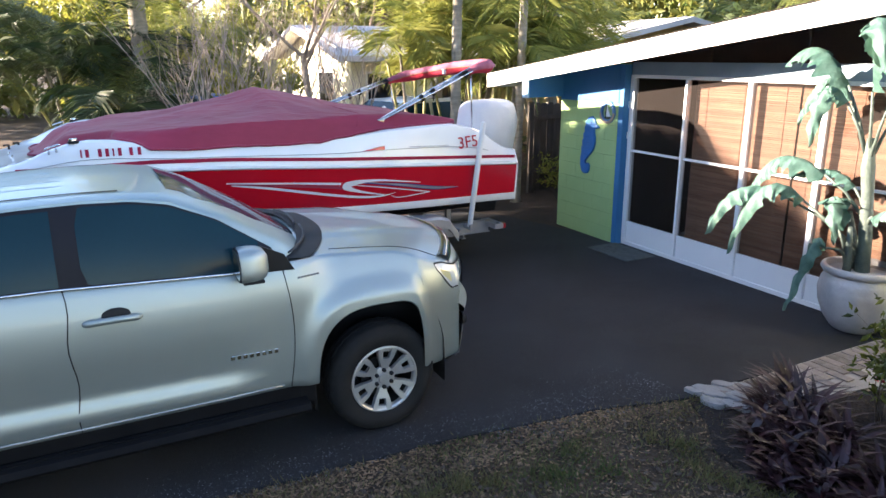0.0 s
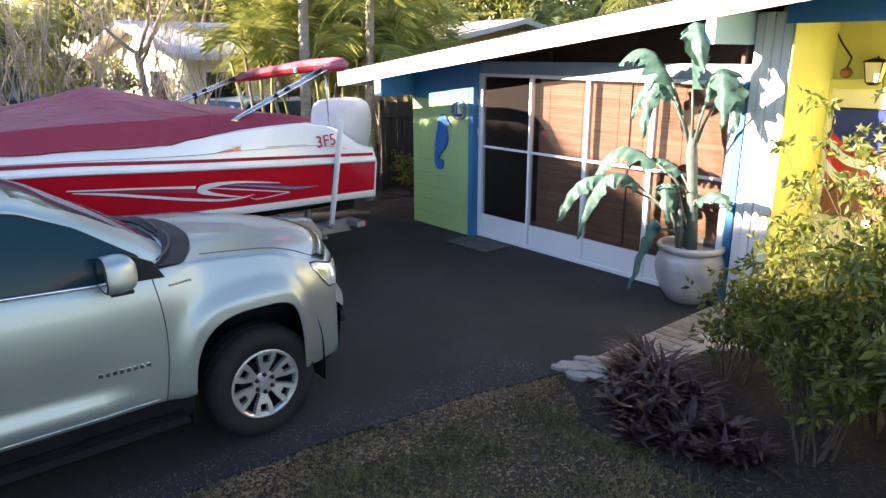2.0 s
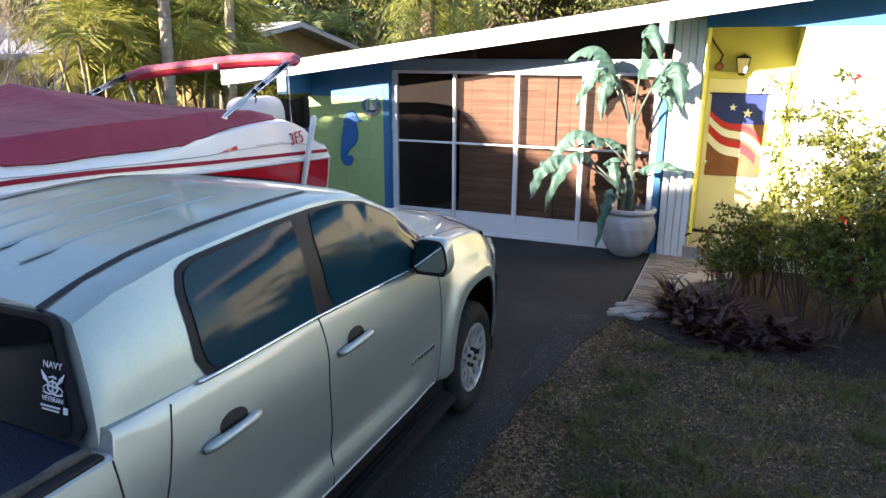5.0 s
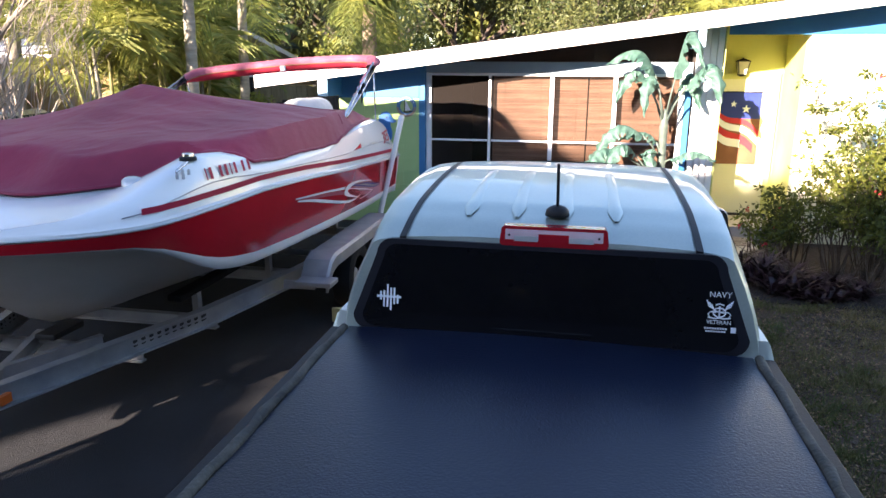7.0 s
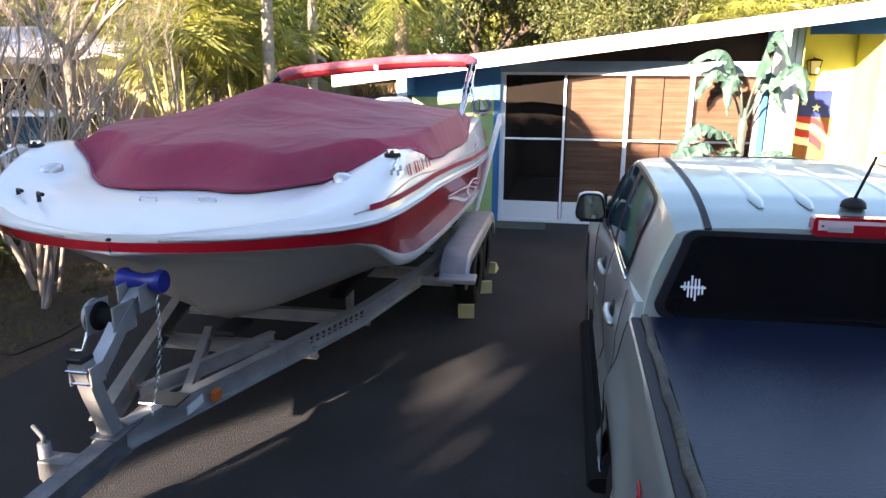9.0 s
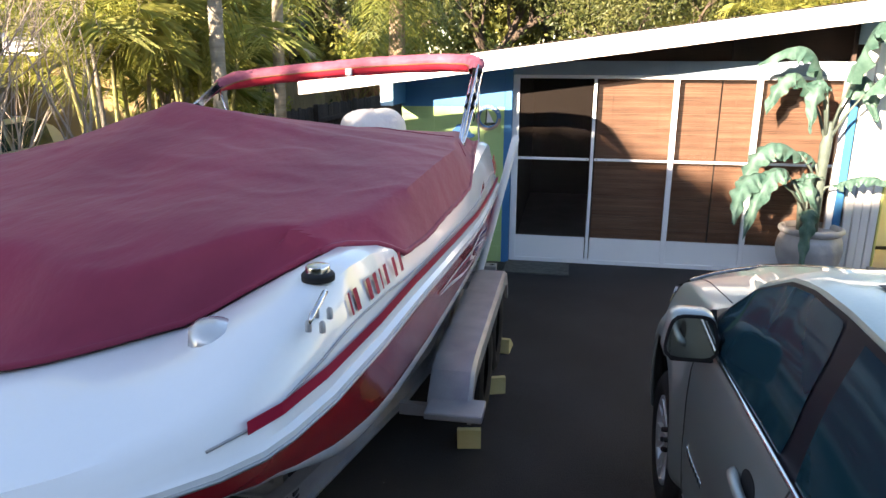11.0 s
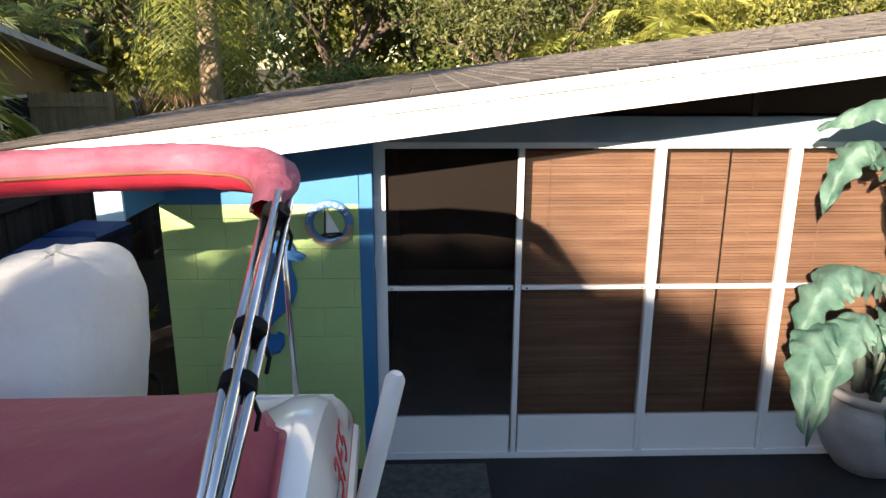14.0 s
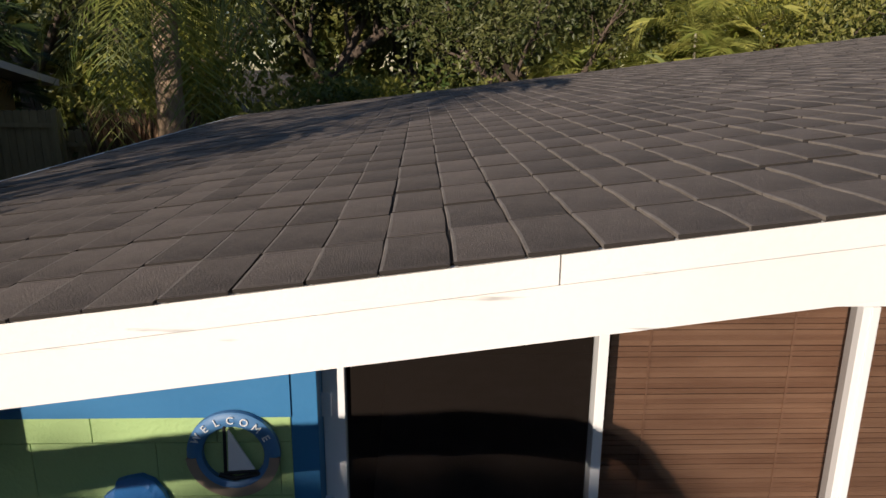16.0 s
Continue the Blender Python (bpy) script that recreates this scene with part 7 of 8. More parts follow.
GAPS += [(-8.41 + 0.01 * math.sin(3 * k), 5.0 + 0.055 * k, 0.088) for k in range(9)] + [(-8.13, 5.05 + 0.055 * k, 0.078) for k in range(6)] + [(-8.29, 5.1 + 0.06 * k, 0.03) for k in range(6)]
GAPS += [(-7.62, 4.84 + 0.055 * k, 0.08) for k in range(5)] + [(-7.86, 4.9 + 0.06 * k, 0.07) for k in range(5)] + [(-8.6, 5.3 + 0.06 * k, 0.075) for k in range(4)]


def street_trees():
    """An unseen belt of leaves, with holes cut where sun patches should fall."""
    rng = np.random.default_rng(9)
    cs, rs = [], []
    for a, b, top in STREET:
        for _ in range(int(20 * (b - a))):
            cs.append((rng.uniform(a, b), rng.uniform(-23.2, -20.8), rng.uniform(0.4, top - 0.3)))
            rs.append(0.42 * rng.uniform(2.0, 4.5))
    v, f = leaf_cloud(rng, cs, rs, 170000, 0.4)
    v[:, 2] = np.maximum(v[:, 2], 0.0)
    c = v.reshape(len(f), -1, 3).mean(axis=1)
    keep = np.ones(len(f), bool)
    t = (-22 - v[:, 1]) / SUN.y
    px, pz = v[:, 0] + t * SUN.x, v[:, 2] + t * SUN.z
    for gx, gz, r in GAPS:
        keep &= (np.hypot(px - gx, pz - gz) > r).reshape(len(f), -1).all(axis=1)
    # the crowns' outline, cut to the shadow wanted on the house front
    t = (0.1 - c[:, 1]) / SUN.y
    fray = 0.15 * rng.random(len(c)) ** 4
    keep &= c[:, 2] + t * SUN.z - fray < np.interp(c[:, 0] + t * SUN.x, [-2.2, -1.9, -1.7, -1.4, -1.2, -0.95, -0.7, -0.45, -0.2, 0.1, 0.5, 0.9, 1.1, 1.33, 1.97, 2.4, 2.72, 3.0, 3.2, 3.4, 3.8, 4.4, 5.2, 6.2, 30], [1.8, 1.5, 1.7, 1.25, 1.6, 1.15, 1.6, 1.15, 1.6, 1.6, 1.57, 1.54, 1.56, 1.27, 1.22, 0.95, 0.66, 0.4, 0.1, 0.55, 0.75, 0.8, 0.85, 0.7, 0.6])
    n = v.shape[0] // len(f)
    v = v.reshape(len(f), n, 3)[keep].reshape(-1, 3)
    tagged(cloud("street_trees", v, np.arange(len(v)).reshape(-1, n), M_LEAFSHADE), "unseen row of trees across the street, shaped to shade the yard", "foliage", kind="stuff")


street_trees()
# purple strap-leaved plants
def rosette(x, y, h, n, seed):
    rnd = random.Random(seed)
    p = empty("cordyline", "low plant with dark purple strap leaves", "plant", "purple border plants", at=(x, y, -0.01))
    verts, faces = [], []
    for k in range(n):
        az, up = rnd.uniform(0, 6.28), rnd.uniform(0.35, 1.5)
        L = h * rnd.uniform(0.7, 1.2)
        d = np.array([math.cos(az), math.sin(az), 0])
        s = np.array([-d[1], d[0], 0]) * 0.017 * rnd.uniform(0.8, 1.4)
        b = np.array([rnd.uniform(-0.07, 0.07), rnd.uniform(-0.07, 0.07), rnd.uniform(0, 0.25) * h])
        k0 = len(verts)
        for j in range(5):
            t = j / 4
            c = b + d * (L * t * math.cos(up * (1 - 0.35 * t))) + np.array([0, 0, L * (t * math.sin(up) - 0.35 * t * t)])
            w = s * (0.5 + 1.6 * t * (1 - t) * 2) * (1 - t ** 3)
            verts += [tuple(c + w), tuple(c - np.array([0, 0, 0.006 * (1 - t)])), tuple(c - w)]
        for j in range(4):
            a = k0 + 3 * j
            faces += [(a, a + 1, a + 4, a + 3), (a + 1, a + 2, a + 5, a + 4)]
    cloud("leaves", verts, faces, M_PURPLE, p)
    return p


for k, (x, y, h) in enumerate(((4.2, -2.1, 0.44), (4.42, -2.22, 0.46), (4.3, -2.4, 0.36), (4.55, -2.5, 0.36), (4.72, -2.3, 0.36), (4.15, -2.32, 0.3), (4.62, -2.75, 0.28), (4.85, -2.6, 0.3), (4.4, -2.72, 0.26), (4.95, -2.85, 0.24), (5.1, -2.5, 0.3), (5.2, -2.75, 0.24), (4.75, -2.95, 0.2), (5.35, -2.6, 0.24))):
    rosette(x, y, h, 46, 200 + k)


def bush(x, y, h, w, stems, nleaf, seed, label, mat=None, leaf=0.064):
    rnd, rng = random.Random(seed), np.random.default_rng(seed)
    b = empty("flowering_bush", label, "bush", "bushes by the wall", at=(x, y, -0.02))
    out, tips = [], []
    for k in range(stems):
        a = rnd.uniform(0, 6.28)
        branching(rnd, (0.26 * w * math.cos(a) * rnd.random(), 0.26 * w * math.sin(a) * rnd.random(), 0), (math.cos(a) * 0.3 * w, math.sin(a) * 0.3 * w, 1.0), h * rnd.uniform(0.45, 0.65), 0.0095, 2, out, tips, 0.42, 0.4, (2, 3))
    bm = B()
    for pts, rad, dp in out:
        tube(bm, pts, rad, 5, False)
    part("stem", bm, M_BARKDARK, b, "", True)
    v, f = leaf_cloud(rng, [tuple(p) for p in tips], [0.085 * rnd.uniform(0.5, 1.5) for _ in tips], int(nleaf * 1.25), leaf, 0.7, 0.42)
    cloud("leaves", v, f, mat or M_BUSHLEAF, b)
    for k in range(2):
        p = rnd.choice(tips)
        v, f = leaf_cloud(rng, [tuple(p)], [0.015], 9, 0.038, 1, 0.8)
        cloud("flower", v, f, M_FLOWER, b)
    return b


bush(5.35, -1.75, 1.2, 0.8, 18, 2000, 301, "leggy bush with yellow green leaves")
bush(5.75, -1.6, 1.85, 0.7, 20, 3000, 302, "tall leggy bush with small green leaves", None, 0.075)
bush(6.2, -1.9, 1.5, 1.0, 22, 3400, 303, "leggy bush with yellow green leaves", None, 0.07)
bush(5.55, -2.2, 0.85, 0.9, 14, 1300, 304, "low bush with bright green leaves", None, 0.07)
bush(6.9, -1.5, 1.6, 1.0, 22, 4000, 305, "leggy bush with yellow green leaves", None, 0.085)
bush(4.62, -1.6, 0.6, 0.7, 10, 650, 308, "low bush with bright green leaves", None, 0.07)
bush(5.0, -1.3, 0.85, 0.7, 12, 900, 309, "leggy bush with yellow green leaves", None, 0.07)
bush(6.5, -2.2, 1.0, 0.9, 14, 1900, 310, "leggy bush with yellow green leaves", None, 0.075)
bush(-2.35, 0.75, 0.8, 0.6, 6, 700, 307, "small yellow green bush by the gate", M_LEAFY)
bush(4.6, -1.2, 0.55, 0.6, 5, 200, 306, "small bush with red flowers")

# grass blades over the lawn beside the drive
def grass(name, label, n, region, seed, h0, h1):
    rng = np.random.default_rng(seed)
    x, y = rng.uniform(region[0], region[1], n), rng.uniform(region[2], region[3], n)
    edge = np.interp(y, [-14, -9, -7, -5.6, -4.4, -3.4, -2.6], [3.1, 3.18, 3.25, 3.33, 3.38, 3.5, 3.7]) if region[1] > 0 else None
    keep = (x > edge - 0.02) if edge is not None else (x < np.interp(y, [-9, -6, -4], [-3.3, -3.12, -3.05]) - 0.3)
    patch = np.sin(x * 2.3 + 1.7 * np.sin(y * 1.1)) * np.cos(y * 1.9 + np.sin(x * 1.3)) + 0.5 * np.sin(x * 7 + y * 5)
    keep &= rng.random(n) < np.clip(0.62 + 0.5 * patch, 0.12, 1)
    if edge is not None:
        keep &= ~((y > -3.0) & (x > 3.9) & (rng.random(n) < 0.8))
    x, y = x[keep], y[keep]
    # part of the blades gathers in tufts
    tx, ty = rng.uniform(region[0], region[1], 420), rng.uniform(region[2], region[3], 420)
    pick, mv = rng.integers(0, 420, len(x)), rng.random(len(x)) < 0.45
    gx, gy = tx[pick] + rng.normal(0, 0.05, len(x)), ty[pick] + rng.normal(0, 0.05, len(x))
    mv &= (gx > 3.75 if edge is not None else gx < -3.6) & ~((gy > -3.0) & (gx > 3.5))
    x, y = np.where(mv, gx, x), np.where(mv, gy, y)
    n = len(x)
    a, h = rng.uniform(0, 6.28, n), rng.uniform(h0, h1, n) * np.where(mv, 1.25, 0.8)
    w = rng.uniform(0.003, 0.006, n)
    lean = rng.uniform(0.2, 1.1, n) * h
    b = rng.uniform(0, 6.28, n)
    z0 = np.full(n, -0.021)
    v = np.stack([np.stack([x + w * np.cos(a), y + w * np.sin(a), z0], 1), np.stack([x - w * np.cos(a), y - w * np.sin(a), z0], 1), np.stack([x + lean * np.cos(b), y + lean * np.sin(b), z0 + h], 1)], 1).reshape(-1, 3)
    f = np.arange(3 * n).reshape(-1, 3)
    return tagged(cloud(name, v, f, M_GRASS), label, "grass", kind="stuff")


grass("lawn_grass", "patchy dry green lawn grass beside the drive", 150000, (3.2, 8.5, -10, -2.3), 21, 0.025, 0.075)
grass("side_grass", "short green grass beyond the trailer", 50000, (-7, -3.2, -9, -3.5), 22, 0.03, 0.08)
# fallen leaves and grit on soil and asphalt
def litter(name, label, n, boxes, size, mat, seed, lift):
    rng = np.random.default_rng(seed)
    vs = []
    for x0, x1, y0, y1, share in boxes:
        k = int(n * share)
        p = np.stack([rng.uniform(x0, x1, k), rng.uniform(y0, y1, k), np.full(k, lift)], 1)
        a, s = rng.uniform(0, 6.28, k), size * rng.uniform(0.5, 1.4, k)
        u = np.stack([np.cos(a), np.sin(a), rng.uniform(-0.15, 0.25, k)], 1) * s[:, None]
        w = np.stack([-np.sin(a), np.cos(a), rng.uniform(-0.1, 0.2, k)], 1) * s[:, None] * 0.45
        up = np.array([0, 0, 1]) * s[:, None] * 0.25
        vs.append(np.stack([p - u + up, p + w, p + u + up, p - w], 1).reshape(-1, 3))
    v = np.concatenate(vs)
    return tagged(cloud(name, v, np.arange(len(v)).reshape(-1, 4), mat), label, "litter", kind="stuff")


litter("leaf_litter", "dry brown fallen leaves on the soil", 7000, [(3.75, 6.5, -3.3, -1.2, 0.35), (-6.5, -3.2, -5, 1, 0.4), (-3.4, -1.4, -0.8, 2.5, 0.15), (3.4, 6, -6, -3, 0.1)], 0.02, M_SOIL, 31, 0.004)
litter("dead_grass", "pale dead grass and leaf bits lying over the lawn", 26000, [(3.4, 7.2, -9.5, -2.6, 0.8), (3.3, 3.75, -8, -2.7, 0.2)], 0.016, M_STRAW, 33, -0.012)
litter("fallen_leaves", "brown fallen leaves scattered over the lawn", 1500, [(3.5, 7, -8, -2.8, 1.0)], 0.028, M_BARKDARK, 34, -0.008)
litter("edge_gravel", "blue grey gravel spilling along the edge of the asphalt", 3200, [(3.08, 3.4, -9, -4.2, 0.6), (3.2, 3.66, -4.2, -2.6, 0.4)], 0.007, M_GRAVEL, 35, 0.002)
litter("grit", "pale grit scattered along the edge of the asphalt", 2500, [(-2.9, 3.3, -9, -1, 0.5), (2.9, 3.4, -7, -2.6, 0.5)], 0.005, M_GRAVEL, 32, 0.002)


# ---- things on and by the house ----
def seahorse():
    """A flat painted cut-out of a sea creature on the green wall."""
    c = [(0.02, 0.405), (0.07, 0.415), (0.11, 0.395), (0.14, 0.35), (0.152, 0.312), (0.2, 0.292), (0.218, 0.272), (0.2, 0.258), (0.15, 0.272), (0.122, 0.25), (0.125, 0.2), (0.148, 0.12), (0.148, 0.04), (0.12, -0.04), (0.07, -0.1), (0.0, -0.16), (-0.045, -0.22), (-0.035, -0.26), (0.0, -0.265), (0.02, -0.24), (0.05, -0.26), (0.05, -0.33), (0.015, -0.385), (-0.05, -0.4), (-0.11, -0.37), (-0.145, -0.29), (-0.15, -0.18), (-0.13, -0.1), (-0.14, -0.03), (-0.115, 0.0), (-0.125, 0.06), (-0.095, 0.1), (-0.105, 0.16), (-0.075, 0.2), (-0.08, 0.26), (-0.05, 0.3), (-0.055, 0.34), (-0.02, 0.365), (-0.01, 0.395)]
    o = empty("seahorse_plaque", "blue painted cut-out hung on the green wall", "wall art", at=(-0.65, -0.16, 1.28))
    bm = B()
    loft(bm, [[(x * k, y, z * (1 - (1 - k) * 0.4)) for x, z in c] for y, k in ((0.014, 1.0), (-0.008, 1.0), (-0.018, 0.86))])
    part("figure", bm, M_SEA, o)
    for z in (-0.2, -0.12, -0.04, 0.04, 0.12):
        part("rib", bx(B(), (-0.09, -0.024, z - 0.008), (0.06 - 0.09 * (z < -0.1), -0.016, z + 0.008), 0.003), M_SEA, o)
    part("eye", lathe(B(), [(0.016, -0.016), (0.012, -0.024), (0.001, -0.025)], 12, (0.07, 0, 0.325), "y"), M_SEADARK, o, "dark eye")


seahorse()


def welcome():
    o = empty("welcome_plaque", "round plaque with a small sailing boat and the word welcome", "wall sign", at=(-0.275, -0.155, 1.77))
    part("ring", lathe(B(), [(0.1, 0.008), (0.1, -0.012), (0.112, -0.02), (0.138, -0.02), (0.15, -0.01), (0.15, 0.008)], 40, (0, 0, 0), "y"), M_RINGBLUE, o, "faded blue ring", 40)
    bm = B()
    loft(bm, [[(0.151 * math.cos(a), y, 0.151 * math.sin(a)) for a in [math.pi * (1.02 + 0.96 * k / 20) for k in range(21)]] + [(0.118 * math.cos(a), y, 0.118 * math.sin(a)) for a in [math.pi * (1.98 - 0.96 * k / 20) for k in range(21)]] for y in (-0.012, -0.0215)])
    part("lower_band", bm, M_NUMBER, o, "faded grey brown lower half of the ring")
    part("sail", prism(B(), [(-0.02, -0.06), (-0.012, 0.09), (0.065, -0.055)], -0.012, -0.004, "y"), M_DECAL, o, "white sail")
    part("mast", tube(B(), [(-0.03, -0.012, -0.075), (-0.022, -0.012, 0.11)], 0.006, 6), M_BLACK, o)
    part("boom", tube(B(), [(-0.035, -0.012, -0.068), (0.075, -0.012, -0.062)], 0.006, 6), M_BLACK, o)
    part("hull", tube(B(), [(-0.05, -0.012, -0.072), (0.0, -0.012, -0.088), (0.085, -0.012, -0.07)], 0.008, 6), M_BLACK, o)
    word = "WELCOME"
    for k, ch in enumerate(word):
        a = radians(150 - 20 * k)
        me = lettering(ch, 0.036, 0.002, pose(0.127 * math.cos(a), -0.0235, 0.127 * math.sin(a), 90, 0, 0) @ pose(0, 0, 0, 0, 0, math.degrees(a) - 90))
        placed("letter", me, M_DECAL, o)


welcome()
bm = bx(B(), (-0.02, -0.59, 0.0), (0.75, -0.11, 0.016), 0.004)
tagged(part("doormat", bm, M_MAT), "flat grey green doormat on the asphalt", "doormat")


def entry():
    d = empty("entry_door", "cream front door in a yellow frame hung with a banner", "door", kind="structure", at=(4.6, 0.86, 0.16))
    part("leaf", bx(B(), (-0.42, -0.03, 0.0), (0.44, 0.008, 2.03), 0.004), M_CREAM, d, "pale cream door leaf")
    for a, b, c, e in ((-0.5, -0.42, 0.0, 2.12), (0.44, 0.52, 0.0, 2.12), (-0.42, 0.44, 2.032, 2.12)):
        part("frame", bx(B(), (a, -0.04, c), (b, 0.01, e), 0.004), M_YELLOW, d)
    part("threshold", bx(B(), (-0.5, -0.1, 0.0), (0.52, -0.032, 0.03), 0.004), M_BLACKP, d)
    part("knob", lathe(B(), [(0.012, 0), (0.014, -0.03), (0.03, -0.045), (0.03, -0.06), (0.001, -0.068)], 16, (-0.36, -0.03, 0.95), "y"), M_STEEL, d, "", 40)
    f = empty("door_banner", "blue, red and white banner with stars on the door", "banner", at=(4.56, 0.815, 2.0))
    W, H = 0.66, 1.06
    def cloth(u, v, k=0.0):
        x, z = -W / 2 + W * u, -H * v
        return (x, 0.008 * math.sin(u * 9 + v * 3) + 0.006 * math.sin(v * 11) - k, z)
    part("field", sheet(B(), 24, 10, lambda u, v: cloth(u, v * 0.36)), M_NAVY, f, "navy field", True)
    part("lower_field", sheet(B(), 24, 20, lambda u, v: cloth(u, 0.36 + v * 0.64)), M_FLAGBROWN, f, "brown lower field", True)
    def wave(name, mat, v0, v1, amp, u1, k):
        part(name, sheet(B(), 28, 3, lambda u, v: cloth(u * u1, (v0 + (v1 - v0) * v) + amp * u * u1 + 0.045 * math.sin(u * u1 * 6.5), k)), mat, f, "", True)
    wave("red_band", M_FLAGRED, 0.2, 0.27, 0.32, 1.0, 0.006)
    wave("white_band", M_FLAGWHITE, 0.27, 0.36, 0.36, 1.0, 0.007)
    wave("red_band", M_FLAGRED, 0.36, 0.48, 0.42, 0.9, 0.006)
    wave("white_band", M_FLAGWHITE, 0.47, 0.58, 0.36, 0.62, 0.007)
    for cx, cz, r in ((-0.06, -0.17, 0.05), (0.12, -0.24, 0.065)):
        bm = B()
        pts = [(cx + r * (1 if k % 2 == 0 else 0.42) * math.sin(math.pi * k / 5), cz + r * (1 if k % 2 == 0 else 0.42) * math.cos(math.pi * k / 5)) for k in range(10)]
        prism(bm, pts, -0.022, -0.018, "y")
        part("star", bm, M_FLAGWHITE, f, "white star")
    part("rod", tube(B(), [(-0.36, 0, 0.005), (0.36, 0, 0.005)], 0.008, 8), M_BLACKP, f)


entry()


def wall_lantern(x, y, z):
    o = empty("wall_lantern", "black framed lantern with frosted glass on the yellow wall", "wall lamp", at=(x, y, z))
    part("back_plate", bx(B(), (-0.05, -0.02, -0.08), (0.05, 0.0, 0.1), 0.006), M_BLACKP, o)
    part("arm", tube(B(), [(0, -0.01, 0.06), (0, -0.08, 0.13), (0, -0.1, 0.11)], 0.01, 8), M_BLACKP, o, "", True)
    part("glass", loft_new2([(0.05, -0.1), (0.078, 0.08)], -0.1), M_LAMPG, o, "frosted glass body")
    part("cap", loft_new2([(0.09, 0.08), (0.085, 0.092), (0.02, 0.12)], -0.1), M_BLACKP, o)
    part("foot", loft_new2([(0.03, -0.13), (0.058, -0.1)], -0.1), M_BLACKP, o)
    for a, b in ((-1, -1), (1, -1), (1, 1), (-1, 1)):
        part("corner_bar", tube(B(), [(0.052 * a, -0.1 + 0.052 * b, -0.1), (0.08 * a, -0.1 + 0.08 * b, 0.08)], 0.006, 6), M_BLACKP, o)


def loft_new2(levels, y):
    bm = B()
    loft(bm, [[(r * a, y + r * b, z) for a, b in ((-1, -1), (1, -1), (1, 1), (-1, 1))] for r, z in levels])
    return bm


wall_lantern(4.56, 0.868, 2.36)
o = empty("door_bell_box", "small dark box with a loose cable on the yellow wall", "junction box", at=(4.28, 0.868, 2.34))
part("case", lathe(B(), [(0.05, 0), (0.045, -0.06), (0.03, -0.08), (0.001, -0.082)], 16, (0, 0, 0), "y"), M_FLAGBROWN, o, "", 40)
part("cable", tube(B(), [(0, -0.03, 0.04), (0.03, -0.02, 0.14), (-0.08, -0.02, 0.28), (-0.16, -0.02, 0.42), (-0.14, -0.01, 0.5)], 0.009, 6), M_BLACKP, o, "black cable", True)
o = empty("house_sign", "tile sign with a dotted border on the cream wall", "house sign", at=(5.42, -0.25, 2.0))
part("plate", bx(B(), (-0.25, -0.012, -0.13), (0.25, 0.008, 0.13), 0.004), M_WHITE, o)
for k in range(14):
    for z in (-0.112, 0.112):
        part("border_tile", bx(B(), (-0.235 + 0.0345 * k, -0.016, z - 0.009), (-0.235 + 0.0345 * k + 0.02, -0.0125, z + 0.009)), M_TAN, o)
for k in range(6):
    for x in (-0.235, 0.213):
        part("border_tile", bx(B(), (x, -0.016, -0.09 + 0.033 * k), (x + 0.02, -0.0125, -0.09 + 0.033 * k + 0.018)), M_TAN, o)
for x in (-0.12, 0.0, 0.12):
    part("number_bar", bx(B(), (x - 0.03, -0.017, -0.07), (x + 0.03, -0.0125, 0.07)), M_NUMBER, o)
o = empty("window_shutter", "blue louvred shutter on the cream wall", "shutter", at=(6.35, -0.25, 1.0))
for a, b, c, e in ((-0.3, -0.24, -0.2, 1.05), (0.24, 0.3, -0.2, 1.05), (-0.24, 0.24, -0.2, -0.14), (-0.24, 0.24, 0.99, 1.05)):
    part("stile", bx(B(), (a, -0.03, c), (b, 0.005, e), 0.003), M_LBLUE, o)
for k in range(18):
    part("slat", bx(B(), (-0.238, -0.022, 0), (0.238, -0.014, 0.06), 0.0, pose(0, 0, -0.12 + 0.0615 * k, 25)), M_LBLUE, o)


